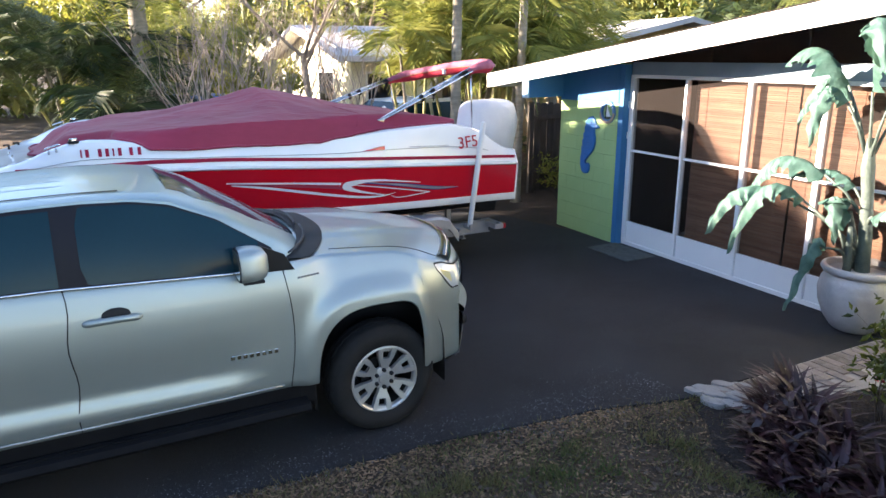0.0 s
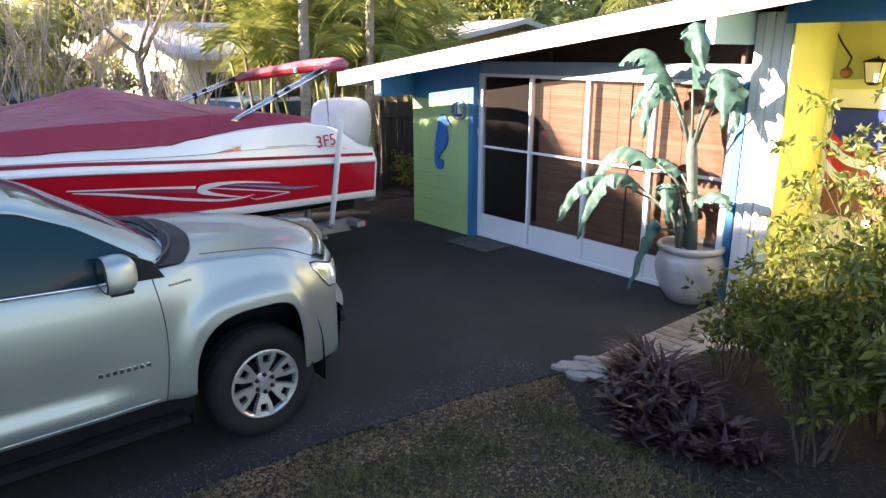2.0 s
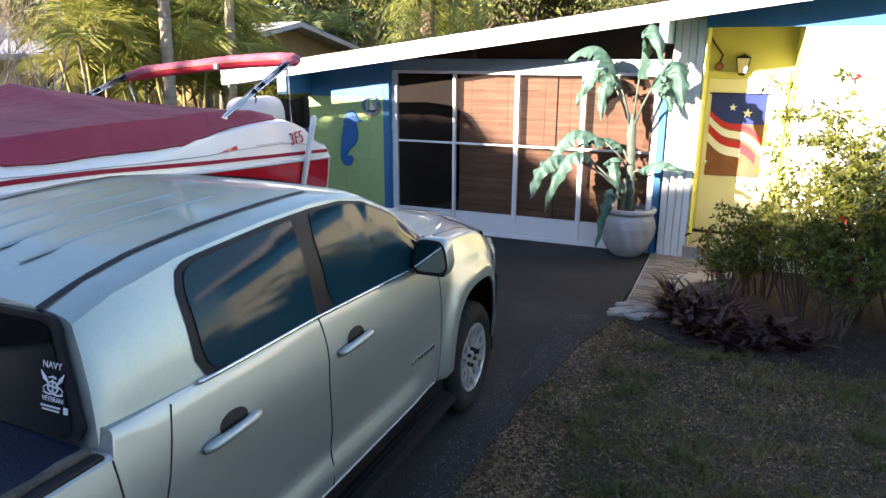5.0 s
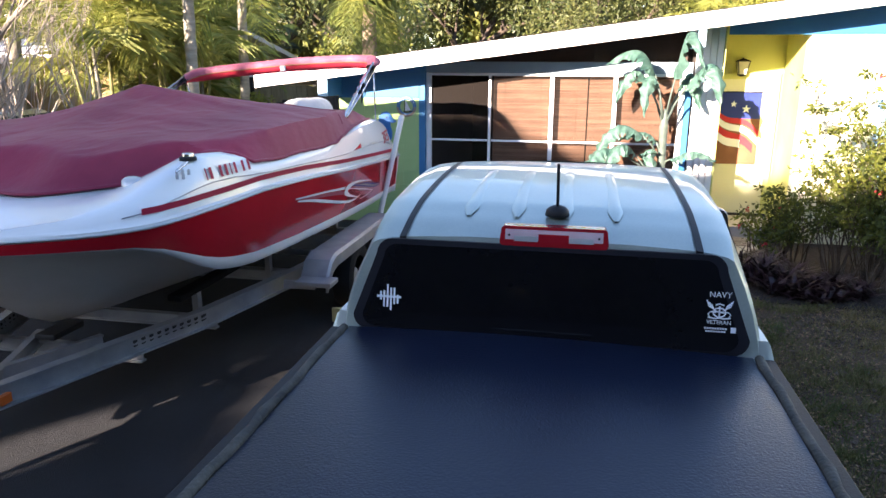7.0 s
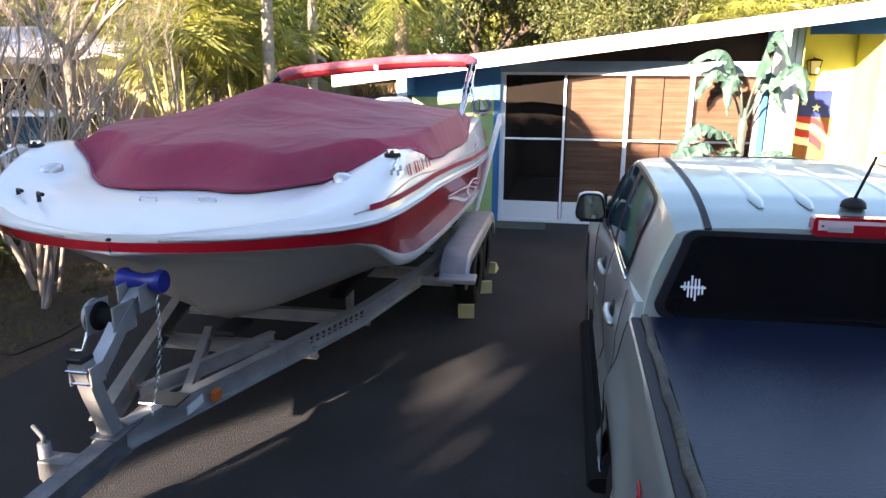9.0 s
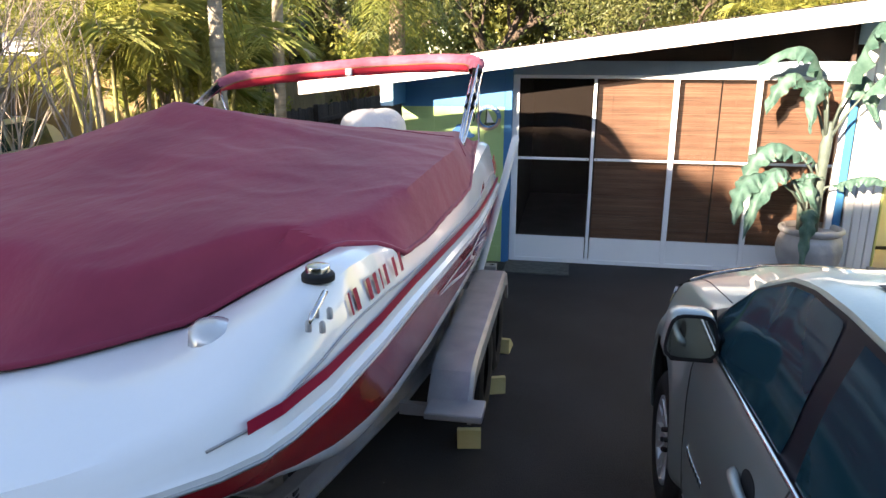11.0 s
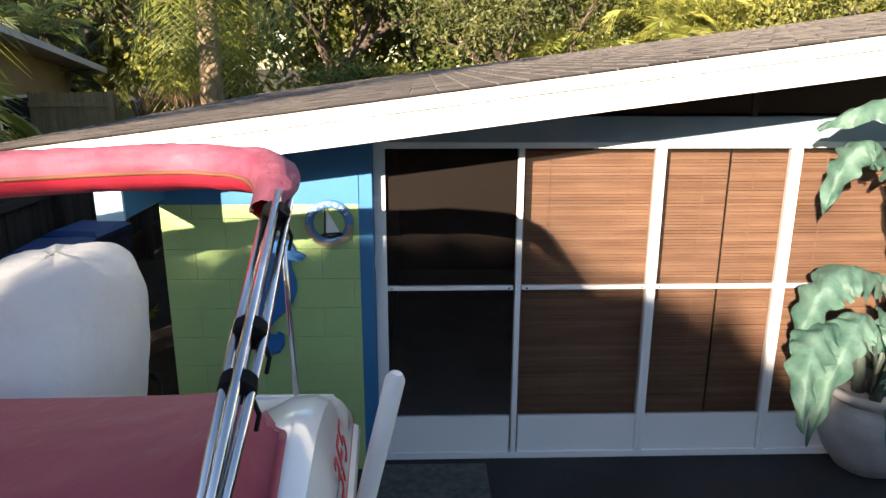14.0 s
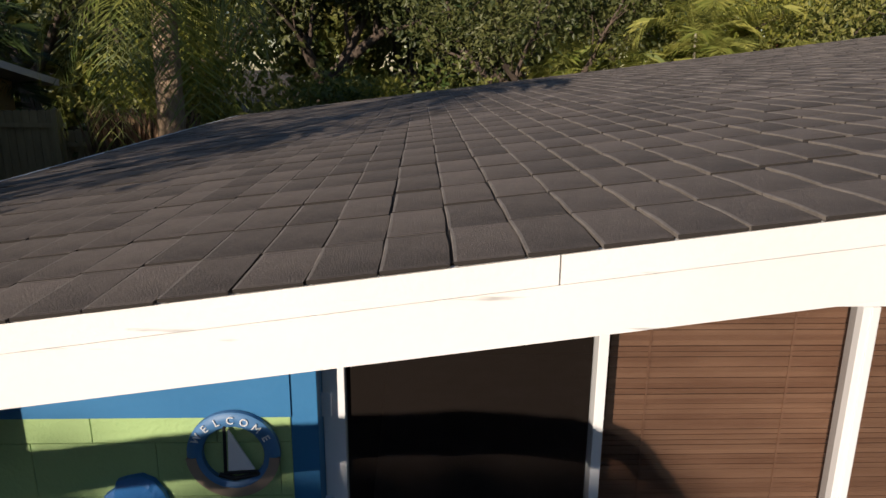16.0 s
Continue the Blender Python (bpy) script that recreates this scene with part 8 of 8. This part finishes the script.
def banana_plant():
    """Cut metal banana plant standing in the pot."""
    p = empty("metal_banana_plant", "green patinated metal banana plant with drooping leaves", "garden sculpture", at=(3.42, -0.18, 0.5))
    part("stem", tube(B(), [(0, 0, 0.0), (0.0, -0.03, 0.35), (-0.01, -0.09, 0.8), (-0.02, -0.13, 1.05), (-0.01, -0.17, 1.3)], [0.07, 0.06, 0.052, 0.06, 0.03], 12), M_STEMMETAL, p, "", True)
    part("side_stem", tube(B(), [(-0.1, 0.03, 0.0), (-0.14, 0.02, 0.35), (-0.2, 0, 0.6)], [0.045, 0.035, 0.02], 10), M_STEMMETAL, p, "", True)
    part("side_stem", tube(B(), [(-0.08, -0.1, 0.0), (-0.06, -0.16, 0.3), (-0.05, -0.2, 0.5)], [0.04, 0.03, 0.02], 10), M_STEMMETAL, p, "", True)
    # each leaf: stalk start, where the blade begins, its highest point, its tip, half width
    top, low = (-0.02, -0.13, 1.05), (-0.01, -0.06, 0.55)
    specs = [(top, (-0.2, -0.3, 1.75), (-0.48, -0.42, 2.07), (-0.84, -0.3, 1.87), 0.14),
             (top, (-0.25, -0.15, 1.6), (-0.5, -0.2, 1.8), (-0.69, -0.23, 1.35), 0.12),
             (top, (-0.15, -0.35, 1.6), (-0.28, -0.5, 1.72), (-0.32, -0.55, 1.2), 0.11),
             (top, (0.05, -0.35, 1.7), (0.15, -0.6, 2.28), (0.35, -0.7, 1.85), 0.13),
             (top, (0.2, -0.35, 1.6), (0.45, -0.6, 1.88), (0.58, -0.73, 1.4), 0.14),
             (top, (0.15, -0.1, 1.55), (0.3, -0.1, 1.75), (0.42, -0.2, 1.3), 0.12),
             (low, (-0.3, -0.3, 0.95), (-0.72, -0.46, 1.05), (-0.93, -0.55, 0.55), 0.13),
             (low, (-0.1, -0.15, 0.85), (-0.35, -0.25, 1.0), (-0.62, -0.32, 0.86), 0.08),
             ((-0.05, -0.05, 0.2), (-0.4, -0.4, 0.7), (-0.67, -0.66, 0.8), (-0.9, -0.75, 0.1), 0.11),
             ((-0.05, 0, 0.25), (-0.6, -0.5, 0.75), (-0.9, -0.7, 0.75), (-1.04, -0.92, 0.3), 0.12),
             ((0.0, -0.05, 0.45), (0.1, -0.15, 0.62), (0.35, -0.3, 0.74), (0.64, -0.49, 0.66), 0.09),
             ((-0.1, -0.1, 0.1), (-0.15, -0.2, 0.45), (-0.2, -0.28, 0.75), (-0.08, -0.35, 0.35), 0.1),
             ((-0.05, -0.1, 0.15), (-0.15, -0.35, 0.3), (-0.2, -0.5, 0.32), (-0.27, -0.66, -0.3), 0.08)]
    for k, (a, b, c, e, w) in enumerate(specs):
        rnd = random.Random(400 + k)
        a, b, c, e = Vector(a), Vector(b), Vector(c), Vector(e)
        leaf = part("leaf_stalk", tube(B(), [a, a.lerp(b, 0.5) + Vector((0, 0, 0.05)), b], [0.018, 0.014, 0.011], 6), M_STEMMETAL, p, "", True)
        n = 20
        path = [(1 - t) ** 2 * b + 2 * (1 - t) * t * (c * 2 - (b + e) * 0.5) + t * t * e for t in [i / n for i in range(n + 1)]]
        def blade(u, v):
            i = u * n
            q = path[int(min(i, n - 1))].lerp(path[int(min(i, n - 1)) + 1], i - int(min(i, n - 1)))
            d = (path[min(int(i) + 1, n)] - path[max(int(i) - 1, 0)]).normalized()
            s = d.cross(Vector((0.12 * math.sin(k), -0.35, 1))).normalized()
            up = s.cross(d).normalized()
            f = -1 + 2 * v
            wd = w * (math.sin(math.pi * min(1, 0.06 + 0.94 * u) ** 0.75) ** 0.6) * (1 + 0.2 * math.sin(i * 2.1 + k) * abs(f) + 0.12 * math.sin(i * 0.9 + 2 * k + 2 * f))
            return q + s * (f * wd) - up * (abs(f) ** 1.4 * wd * 0.75) + up * (0.025 * math.sin(i * 1.9 + 3 * f + k) * abs(f)) + Vector((0, 0, 0.012 * math.sin(7 * u + k)))
        bm = sheet(B(), 40, 10, blade)
        bmesh.ops.solidify(bm, geom=bm.faces[:], thickness=0.004)
        part("leaf", bm, M_LEAFMETAL, p, "", 50)


def big_pot():
    """Swirl-fluted planter with a rolled rim."""
    o = empty("planter_pot", "large grey white glazed pot with swirled flutes", "planter", at=(3.42, -0.18, 0.0))
    prof = [(0.17, 0.0), (0.2, 0.02), (0.27, 0.12), (0.325, 0.26), (0.345, 0.38), (0.33, 0.48), (0.3, 0.54), (0.29, 0.565)]
    bm = B()
    n = 72
    rings = []
    for i in range(29):
        t = i / 28 * (len(prof) - 1)
        k = min(int(t), len(prof) - 2)
        r = prof[k][0] + (prof[k + 1][0] - prof[k][0]) * (t - k)
        z = prof[k][1] + (prof[k + 1][1] - prof[k][1]) * (t - k)
        amp = 0.016 * max(0, math.sin(math.pi * min(1, z / 0.55)))
        rings.append([((r + amp * abs(math.sin(6 * (2 * math.pi * j / n) + 5.5 * z)) ** 0.7 - amp * 0.5) * math.cos(2 * math.pi * j / n), (r + amp * abs(math.sin(6 * (2 * math.pi * j / n) + 5.5 * z)) ** 0.7 - amp * 0.5) * math.sin(2 * math.pi * j / n), z) for j in range(n)])
    loft(bm, rings, True, True)
    part("body", bm, M_POT, o, "", True)
    part("rim", lathe(B(), [(0.285, 0.545), (0.325, 0.555), (0.345, 0.585), (0.335, 0.615), (0.305, 0.625), (0.285, 0.6), (0.28, 0.52)], 56), M_POT, o, "", True)
    part("soil", lathe(B(), [(0.29, 0.53), (0.15, 0.545), (0.001, 0.55)], 40), M_SOIL, o)


big_pot()
banana_plant()

# breeze-block screen and gate corner beside the green wall
o = empty("breeze_block_screen", "yellow pierced breeze block screen beside the wall", "block screen", at=(-1.28, 0.06, 0.0))
for i in range(4):
    for j in range(9):
        bm = B()
        y0, z0, s = 0.02 + 0.3 * i, 0.02 + 0.22 * j, 0.1
        for a, b in (((0, 0), (0.29, 0.0)), ((0, 0.21), (0.29, 0.21)), ((0, 0), (0, 0.21)), ((0.29, 0), (0.29, 0.21)), ((0, 0), (0.29, 0.21)), ((0, 0.21), (0.29, 0))):
            tube(bm, [(0, y0 + a[0], z0 + a[1]), (0, y0 + b[0], z0 + b[1])], 0.016, 5)
        part("pierced_block", bm, M_YELLOW, o)


def fence(x0, y0, x1, y1, h, mat, label, seed, step=0.145):
    rnd = random.Random(seed)
    L = math.hypot(x1 - x0, y1 - y0)
    f = empty("board_fence", label, "fence", "yard fences", at=(x0, y0, 0))
    f.rotation_euler = (0, 0, math.atan2(y1 - y0, x1 - x0))
    n = int(L / step)
    for k in range(n):
        hh = h + rnd.uniform(-0.02, 0.02)
        x = k * step
        bm = prism(B(), [(x, 0.02), (x + step - 0.012, 0.02), (x + step - 0.012, hh - 0.03), (x + step - 0.035, hh), (x + 0.023, hh), (x, hh - 0.03)], rnd.uniform(-0.004, 0.0), 0.018, "y")
        part("board", bm, mat, f)
    for z in (0.35, h - 0.3):
        part("rail", bx(B(), (0, -0.042, z), (L, -0.006, z + 0.085), 0.004), mat, f)
    for k in range(int(L / 2.2) + 1):
        part("post", bx(B(), (k * 2.2 - 0.045, -0.13, 0), (k * 2.2 + 0.045, -0.044, h + 0.04), 0.006), mat, f)


fence(-3.72, 0.9, -3.72, 11.0, 1.65, M_DARKWOOD, "dark weathered board fence behind the palms", 1)
fence(-10.6, 10.62, -6.05, 10.62, 2.14, M_FENCE, "tall tan board fence in the shade of the palms", 3)
fence(-7.3, 11.05, 3.0, 11.05, 1.75, M_FENCE, "sunlit tan board fence behind the house", 2)
for x, y, r in ((-3.2, 2.0, 5), (-3.2, 2.75, -8)):
    o = empty("recycling_bin", "blue lidded wheeled bin beside the fence", "bin", "wheeled bins", at=(x, y, 0))
    o.rotation_euler = (0, 0, radians(r))
    bm = B()
    loft(bm, [[(a * k, b * k, z) for a, b in ((-0.28, -0.3), (0.28, -0.3), (0.28, 0.3), (-0.28, 0.3))] for z, k in ((0.05, 0.8), (0.95, 1.0), (1.0, 1.05))])
    part("tub", bm, M_BIN, o)
    bm = B()
    loft(bm, [[(a * k, b * k, z) for a, b in ((-0.3, -0.33), (0.3, -0.33), (0.3, 0.33), (-0.3, 0.33))] for z, k in ((1.005, 1.0), (1.05, 0.98), (1.09, 0.75))])
    part("lid", bm, M_BIN, o)
    for s in (-1, 1):
        part("wheel", lathe(B(), [(0.001, -0.025), (0.1, -0.025), (0.1, 0.025), (0.001, 0.025)], 18, (0.24 * s, 0.26, 0.1), "x"), M_RUBBER, o)


# ---- neighbours ----
def neighbour(name, x0, x1, y0, y1, h, ridge, wall, label, openings):
    """A single storey house with a gable roof along y, with windows on its east and south sides."""
    o = empty(name, label, "house", "neighbour houses", at=((x0 + x1) / 2, (y0 + y1) / 2, 0))
    cx = (x0 + x1) / 2
    bm = prism(B(), [(x0, 0), (x1, 0), (x1, h), (cx, ridge), (x0, h)], y0, y1, "y")
    under(part("wall", bm, wall), o)
    sl = (ridge - h) / ((x1 - x0) / 2)
    for s in (-1, 1):
        xe = cx + s * ((x1 - x0) / 2 + 0.7)
        ze = h - 0.7 * sl
        bm = prism(B(), [(xe, ze + 0.02), (xe, ze + 0.16), (cx, ridge + 0.16), (cx, ridge + 0.02)], y0 - 0.6, y1 + 0.6, "y")
        under(part("roof", bm, M_ROOFW, None, "white metal roof"), o)
        for k in range(int((y1 - y0) / 1.8)):
            y = y0 - 0.3 + 1.8 * k
            bm = prism(B(), [(xe, ze + 0.162), (xe, ze + 0.19), (cx, ridge + 0.19), (cx, ridge + 0.162)], y, y + 0.03, "y")
            under(part("roof_seam", bm, M_ROOFW), o)
    for side, a, b, za, zc in openings:
        lo, hi = ((x1 - 0.02, a, za), (x1 + 0.03, b, zc)) if side == "e" else ((a, y0 - 0.03, za), (b, y0 + 0.02, zc))
        w = under(part("window", bx(B(), lo, hi, 0.005), M_WHITE, None, "white window frame"), o)
        d = 0.008
        lo2, hi2 = ((x1 + 0.031, a + 0.06, za + 0.06), (x1 + 0.036, b - 0.06, zc - 0.06)) if side == "e" else ((a + 0.06, y0 - 0.036, za + 0.06), (b - 0.06, y0 - 0.031, zc - 0.06))
        g = part("pane", bx(B(), lo2, hi2), M_WINDOW)
        g.parent = w
        g.matrix_parent_inverse = Matrix.Identity(4)
    return o


neighbour("neighbour_house", -19, -11.5, 0.3, 4.4, 2.5, 3.3, M_CREAM, "cream neighbour house with a white metal roof", [("e", 0.7, 1.9, 1.0, 2.1), ("e", 2.7, 4.0, 1.0, 2.1), ("s", -14.5, -13, 1.0, 2.1)])
o = neighbour("neighbour_house", -15.8, -8.2, 4.74, 12.74, 2.6, 3.33, M_TAN, "tan gabled neighbour house with a white metal roof", [("s", -14.0, -12.6, 1.0, 2.1), ("s", -11.2, -9.8, 1.0, 2.1)])
o.rotation_euler = (0, 0, radians(90))


def parked_car(x, y, rot, mat, label):
    o = empty("parked_car", label, "car", "parked cars", at=(x, y, 0))
    o.rotation_euler = (0, 0, radians(rot))
    low = [(-2.2, 0.45), (-2.25, 0.75), (-2.15, 0.95), (-1.2, 1.02), (1.5, 1.0), (2.15, 0.95), (2.2, 0.6), (2.15, 0.4), (1.7, 0.35), (-1.8, 0.35)]
    bm = B()
    loft(bm, [[(w * (1 if z < 0.9 else 0.95), yy, z) for yy, z in low] for w in (-0.88, -0.86, 0.86, 0.88)])
    part("body", bm, mat, o, "", 40)
    top = [(-1.35, 1.0), (-0.55, 1.5), (0.9, 1.53), (1.75, 1.3), (2.0, 0.98)]
    bm = B()
    loft(bm, [[(w * (0.98 if z < 1.1 else 0.82), yy, z) for yy, z in top] for w in (-0.85, 0.85)])
    part("cabin", bm, mat, o, "", 40)
    for s in (-1, 1):
        for ya, yb in ((-1.0, 0.15), (0.25, 1.4)):
            bm = B()
            loft(bm, [[(s * (0.836 - 0.13 * (z - 1.04) / 0.45) + s * 0.01, yy, z) for yy in (ya + (0.45 * (z - 1.04) / 0.4 if ya < 0 else 0), yb)] for z in (1.05, 1.44)], False, False)
            part("window", bm, M_GLASS, o)
        for yy in (-1.4, 1.35):
            w = part("wheel", lathe(B(), [(0.001, -0.1), (0.2, -0.1), (0.31, -0.09), (0.32, 0), (0.31, 0.09), (0.2, 0.1), (0.001, 0.1)], 24, (s * 0.8, yy, 0.32), "x"), M_RUBBER, o)
    bm = B()
    loft(bm, [[(-0.76, -1.27, 1.07), (0.76, -1.27, 1.07)], [(-0.66, -0.64, 1.47), (0.66, -0.64, 1.47)]], False, False)
    part("windscreen", bm, M_GLASS, o)


parked_car(-8.6, 0.6, 12, M_CARWHITE, "white parked car behind the bare shrubs")
parked_car(-12.6, -3.6, 80, M_BIN, "dark blue parked car on the neighbour drive")

# flat stones and pavers at the edge of the path
rnd = random.Random(9)
stones = empty("edging_stones", "white grey flat stones lying at the end of the path", "stones", kind="structure", at=(3.7, -2.6, 0))
for k, (x, y, r) in enumerate([(3.74, -2.38, 0.17), (3.95, -2.22, 0.19), (3.82, -2.13, 0.12), (4.02, -2.05, 0.13), (3.7, -2.24, 0.09), (3.66, -2.5, 0.08), (3.86, -2.52, 0.1), (4.1, -2.36, 0.09)]):
    a = rnd.uniform(-0.4, 0.4) + 0.6
    bm = B()
    n = 12
    o = [(r * rnd.uniform(0.85, 1.08) * math.cos(2 * math.pi * j / n), 0.55 * r * rnd.uniform(0.85, 1.08) * math.sin(2 * math.pi * j / n)) for j in range(n)]
    h = rnd.uniform(0.025, 0.04)
    loft(bm, [[(x - 3.7 + (p * math.cos(a) - q * math.sin(a)) * s, y + 2.6 + (p * math.sin(a) + q * math.cos(a)) * s, z + 0.004 * math.sin(30 * p + k)) for p, q in o] for z, s in ((-0.01, 0.97), (h * 0.75, 1.0), (h * 0.97, 0.94), (h, 0.8), (h * 0.96, 0.3))])
    part("stone", bm, M_FLATSTONE, stones, "", 40)
# pavers over the path
paver_me = bx(B(), (0.005, 0.005, 0.0), (0.195, 0.095, 0.012), 0.005)
me = bpy.data.meshes.new("paver")
paver_me.to_mesh(me)
paver_me.free()
me.materials.append(M_PAVER)
paving = empty("paving", "worn pale brick pavers of the entrance path", "paving", kind="structure")
for i in range(5):
    for j in range(22):
        if i > 1 and j < 17 - 2 * (i < 3):
            continue
        o = new("paver", me)
        o.parent = paving
        o.location = (3.735 + 0.2 * i - (0.1 if j % 2 else 0) * (1 if i else 0) + rnd.uniform(-0.004, 0.004), -2.35 + 0.1 * j, 0.012 + rnd.uniform(0, 0.006))
        o.rotation_euler = (rnd.uniform(-0.02, 0.02), rnd.uniform(-0.02, 0.02), rnd.uniform(-0.03, 0.03))

# tall straw grass in front of the tan fence
def straw_clumps():
    rng = np.random.default_rng(61)
    n = 1500
    c = np.array([(-4.9, 10.6), (-4.5, 10.3), (-5.2, 10.7), (-4.2, 10.6)])[rng.integers(0, 4, n)]
    a, h, lean = rng.uniform(0, 6.28, n), rng.uniform(1.1, 2.3, n), rng.uniform(0.05, 0.55, n)
    b = np.column_stack([c + rng.normal(0, 0.14, (n, 2)), np.zeros(n)])
    d = np.column_stack([np.cos(a), np.sin(a), np.zeros(n)])
    w = np.column_stack([-np.sin(a), np.cos(a), np.zeros(n)]) * 0.006
    up = np.array([0, 0, 1.0])
    mid, tip = b + d * (lean * 0.35)[:, None] + up * (h * 0.6)[:, None], b + d * lean[:, None] + up * h[:, None]
    v = np.stack([b - w, b + w, mid + w, tip, mid - w], 1).reshape(-1, 3)
    tagged(cloud("straw_grass", v, np.arange(len(v)).reshape(-1, 5), M_STRAW), "tall dry straw coloured grass before the tan fence", "grass", kind="stuff")


straw_clumps()
# ---- roof shingles ----
DX, DY = 0.152, 0.305
SH = B()
loft(SH, [[(x, 0.0, 0.0), (x, 0.0, 0.0065 + e), (x + 0.004, DY * 0.5, 0.008 + e), (x, DY - 0.014, 0.0055 + e), (x, DY - 0.014, 0.0)] for x, e in ((0.002, 0.003), (0.008, 0.003), (DX - 0.0045, 0.0))])
sh = SH
sh_me = bpy.data.meshes.new("shingle")
sh.to_mesh(sh_me)
sh.free()
sh_me.materials.append(M_SHINGLE)
sh_me.materials.append(M_COURSE_EDGE)
sh_me.materials.append(M_JOINT)
for p in sh_me.polygons:
    p.material_index = 2 if p.normal.x < -0.7 or abs(p.normal.y) > 0.7 else 1 if p.center.x < 0.01 else 0
tilt = Matrix.Rotation(-math.atan(SL), 4, "Y")
rest_v, rest_f = [], []
rnd = random.Random(77)
base_v = [Vector(v.co) for v in sh_me.vertices]
base_f = [tuple(p.vertices) for p in sh_me.polygons]
nx, ny = int((X1 - X0) / DX), int((Y1 - Y0) / DY) + 1
for i in range(nx):
    x = X0 + 0.014 + DX * i
    off = 0.02 * math.sin(0.9 * i) + rnd.uniform(-0.008, 0.008)
    for j in range(ny):
        y = Y0 - 0.034 - (0.0 if j == 0 else off) + DY * j + (rnd.uniform(-0.012, 0.012) if j else 0)
        cut = 1.0
        if j == 0:
            cut, y = 1 - off / DY, Y0 - 0.03 + rnd.uniform(-0.003, 0.002)
        if y > Y1 - 0.25:
            continue
        m = Matrix.Translation((x + rnd.uniform(-0.002, 0.002), y, zb(x) + 0.204 + rnd.uniform(0, 0.003))) @ tilt @ Matrix.Rotation(rnd.uniform(-0.012, 0.012), 4, "Z") @ Matrix.Diagonal((1, cut, 1, 1))
        if -1.45 < x < 2.2 and y < 2.4:
            o = new("shingle", sh_me)
            o.parent = roof
            o.matrix_basis = m
        else:
            k = len(rest_v)
            rest_v += [tuple(m @ v) for v in base_v]
            rest_f += [tuple(k + q for q in f) for f in base_f]
bm = prism(B(), [(X0, zb(X0) + 0.2), (X1, zb(X1) + 0.2), (X1, zb(X1) + 0.2065), (X0, zb(X0) + 0.2065)], Y0 + 0.0, Y1, "y")
part("underlay", bm, M_JOINT, roof, "dark felt underlay")
rest = cloud("shingles", rest_v, rest_f, M_SHINGLE, roof)
rest.data.materials.append(M_COURSE_EDGE)
rest.data.materials.append(M_JOINT)
rest.data.polygons.foreach_set("material_index", [p.material_index for p in sh_me.polygons] * (len(rest.data.polygons) // len(sh_me.polygons)))
rest["kind"] = "stuff"
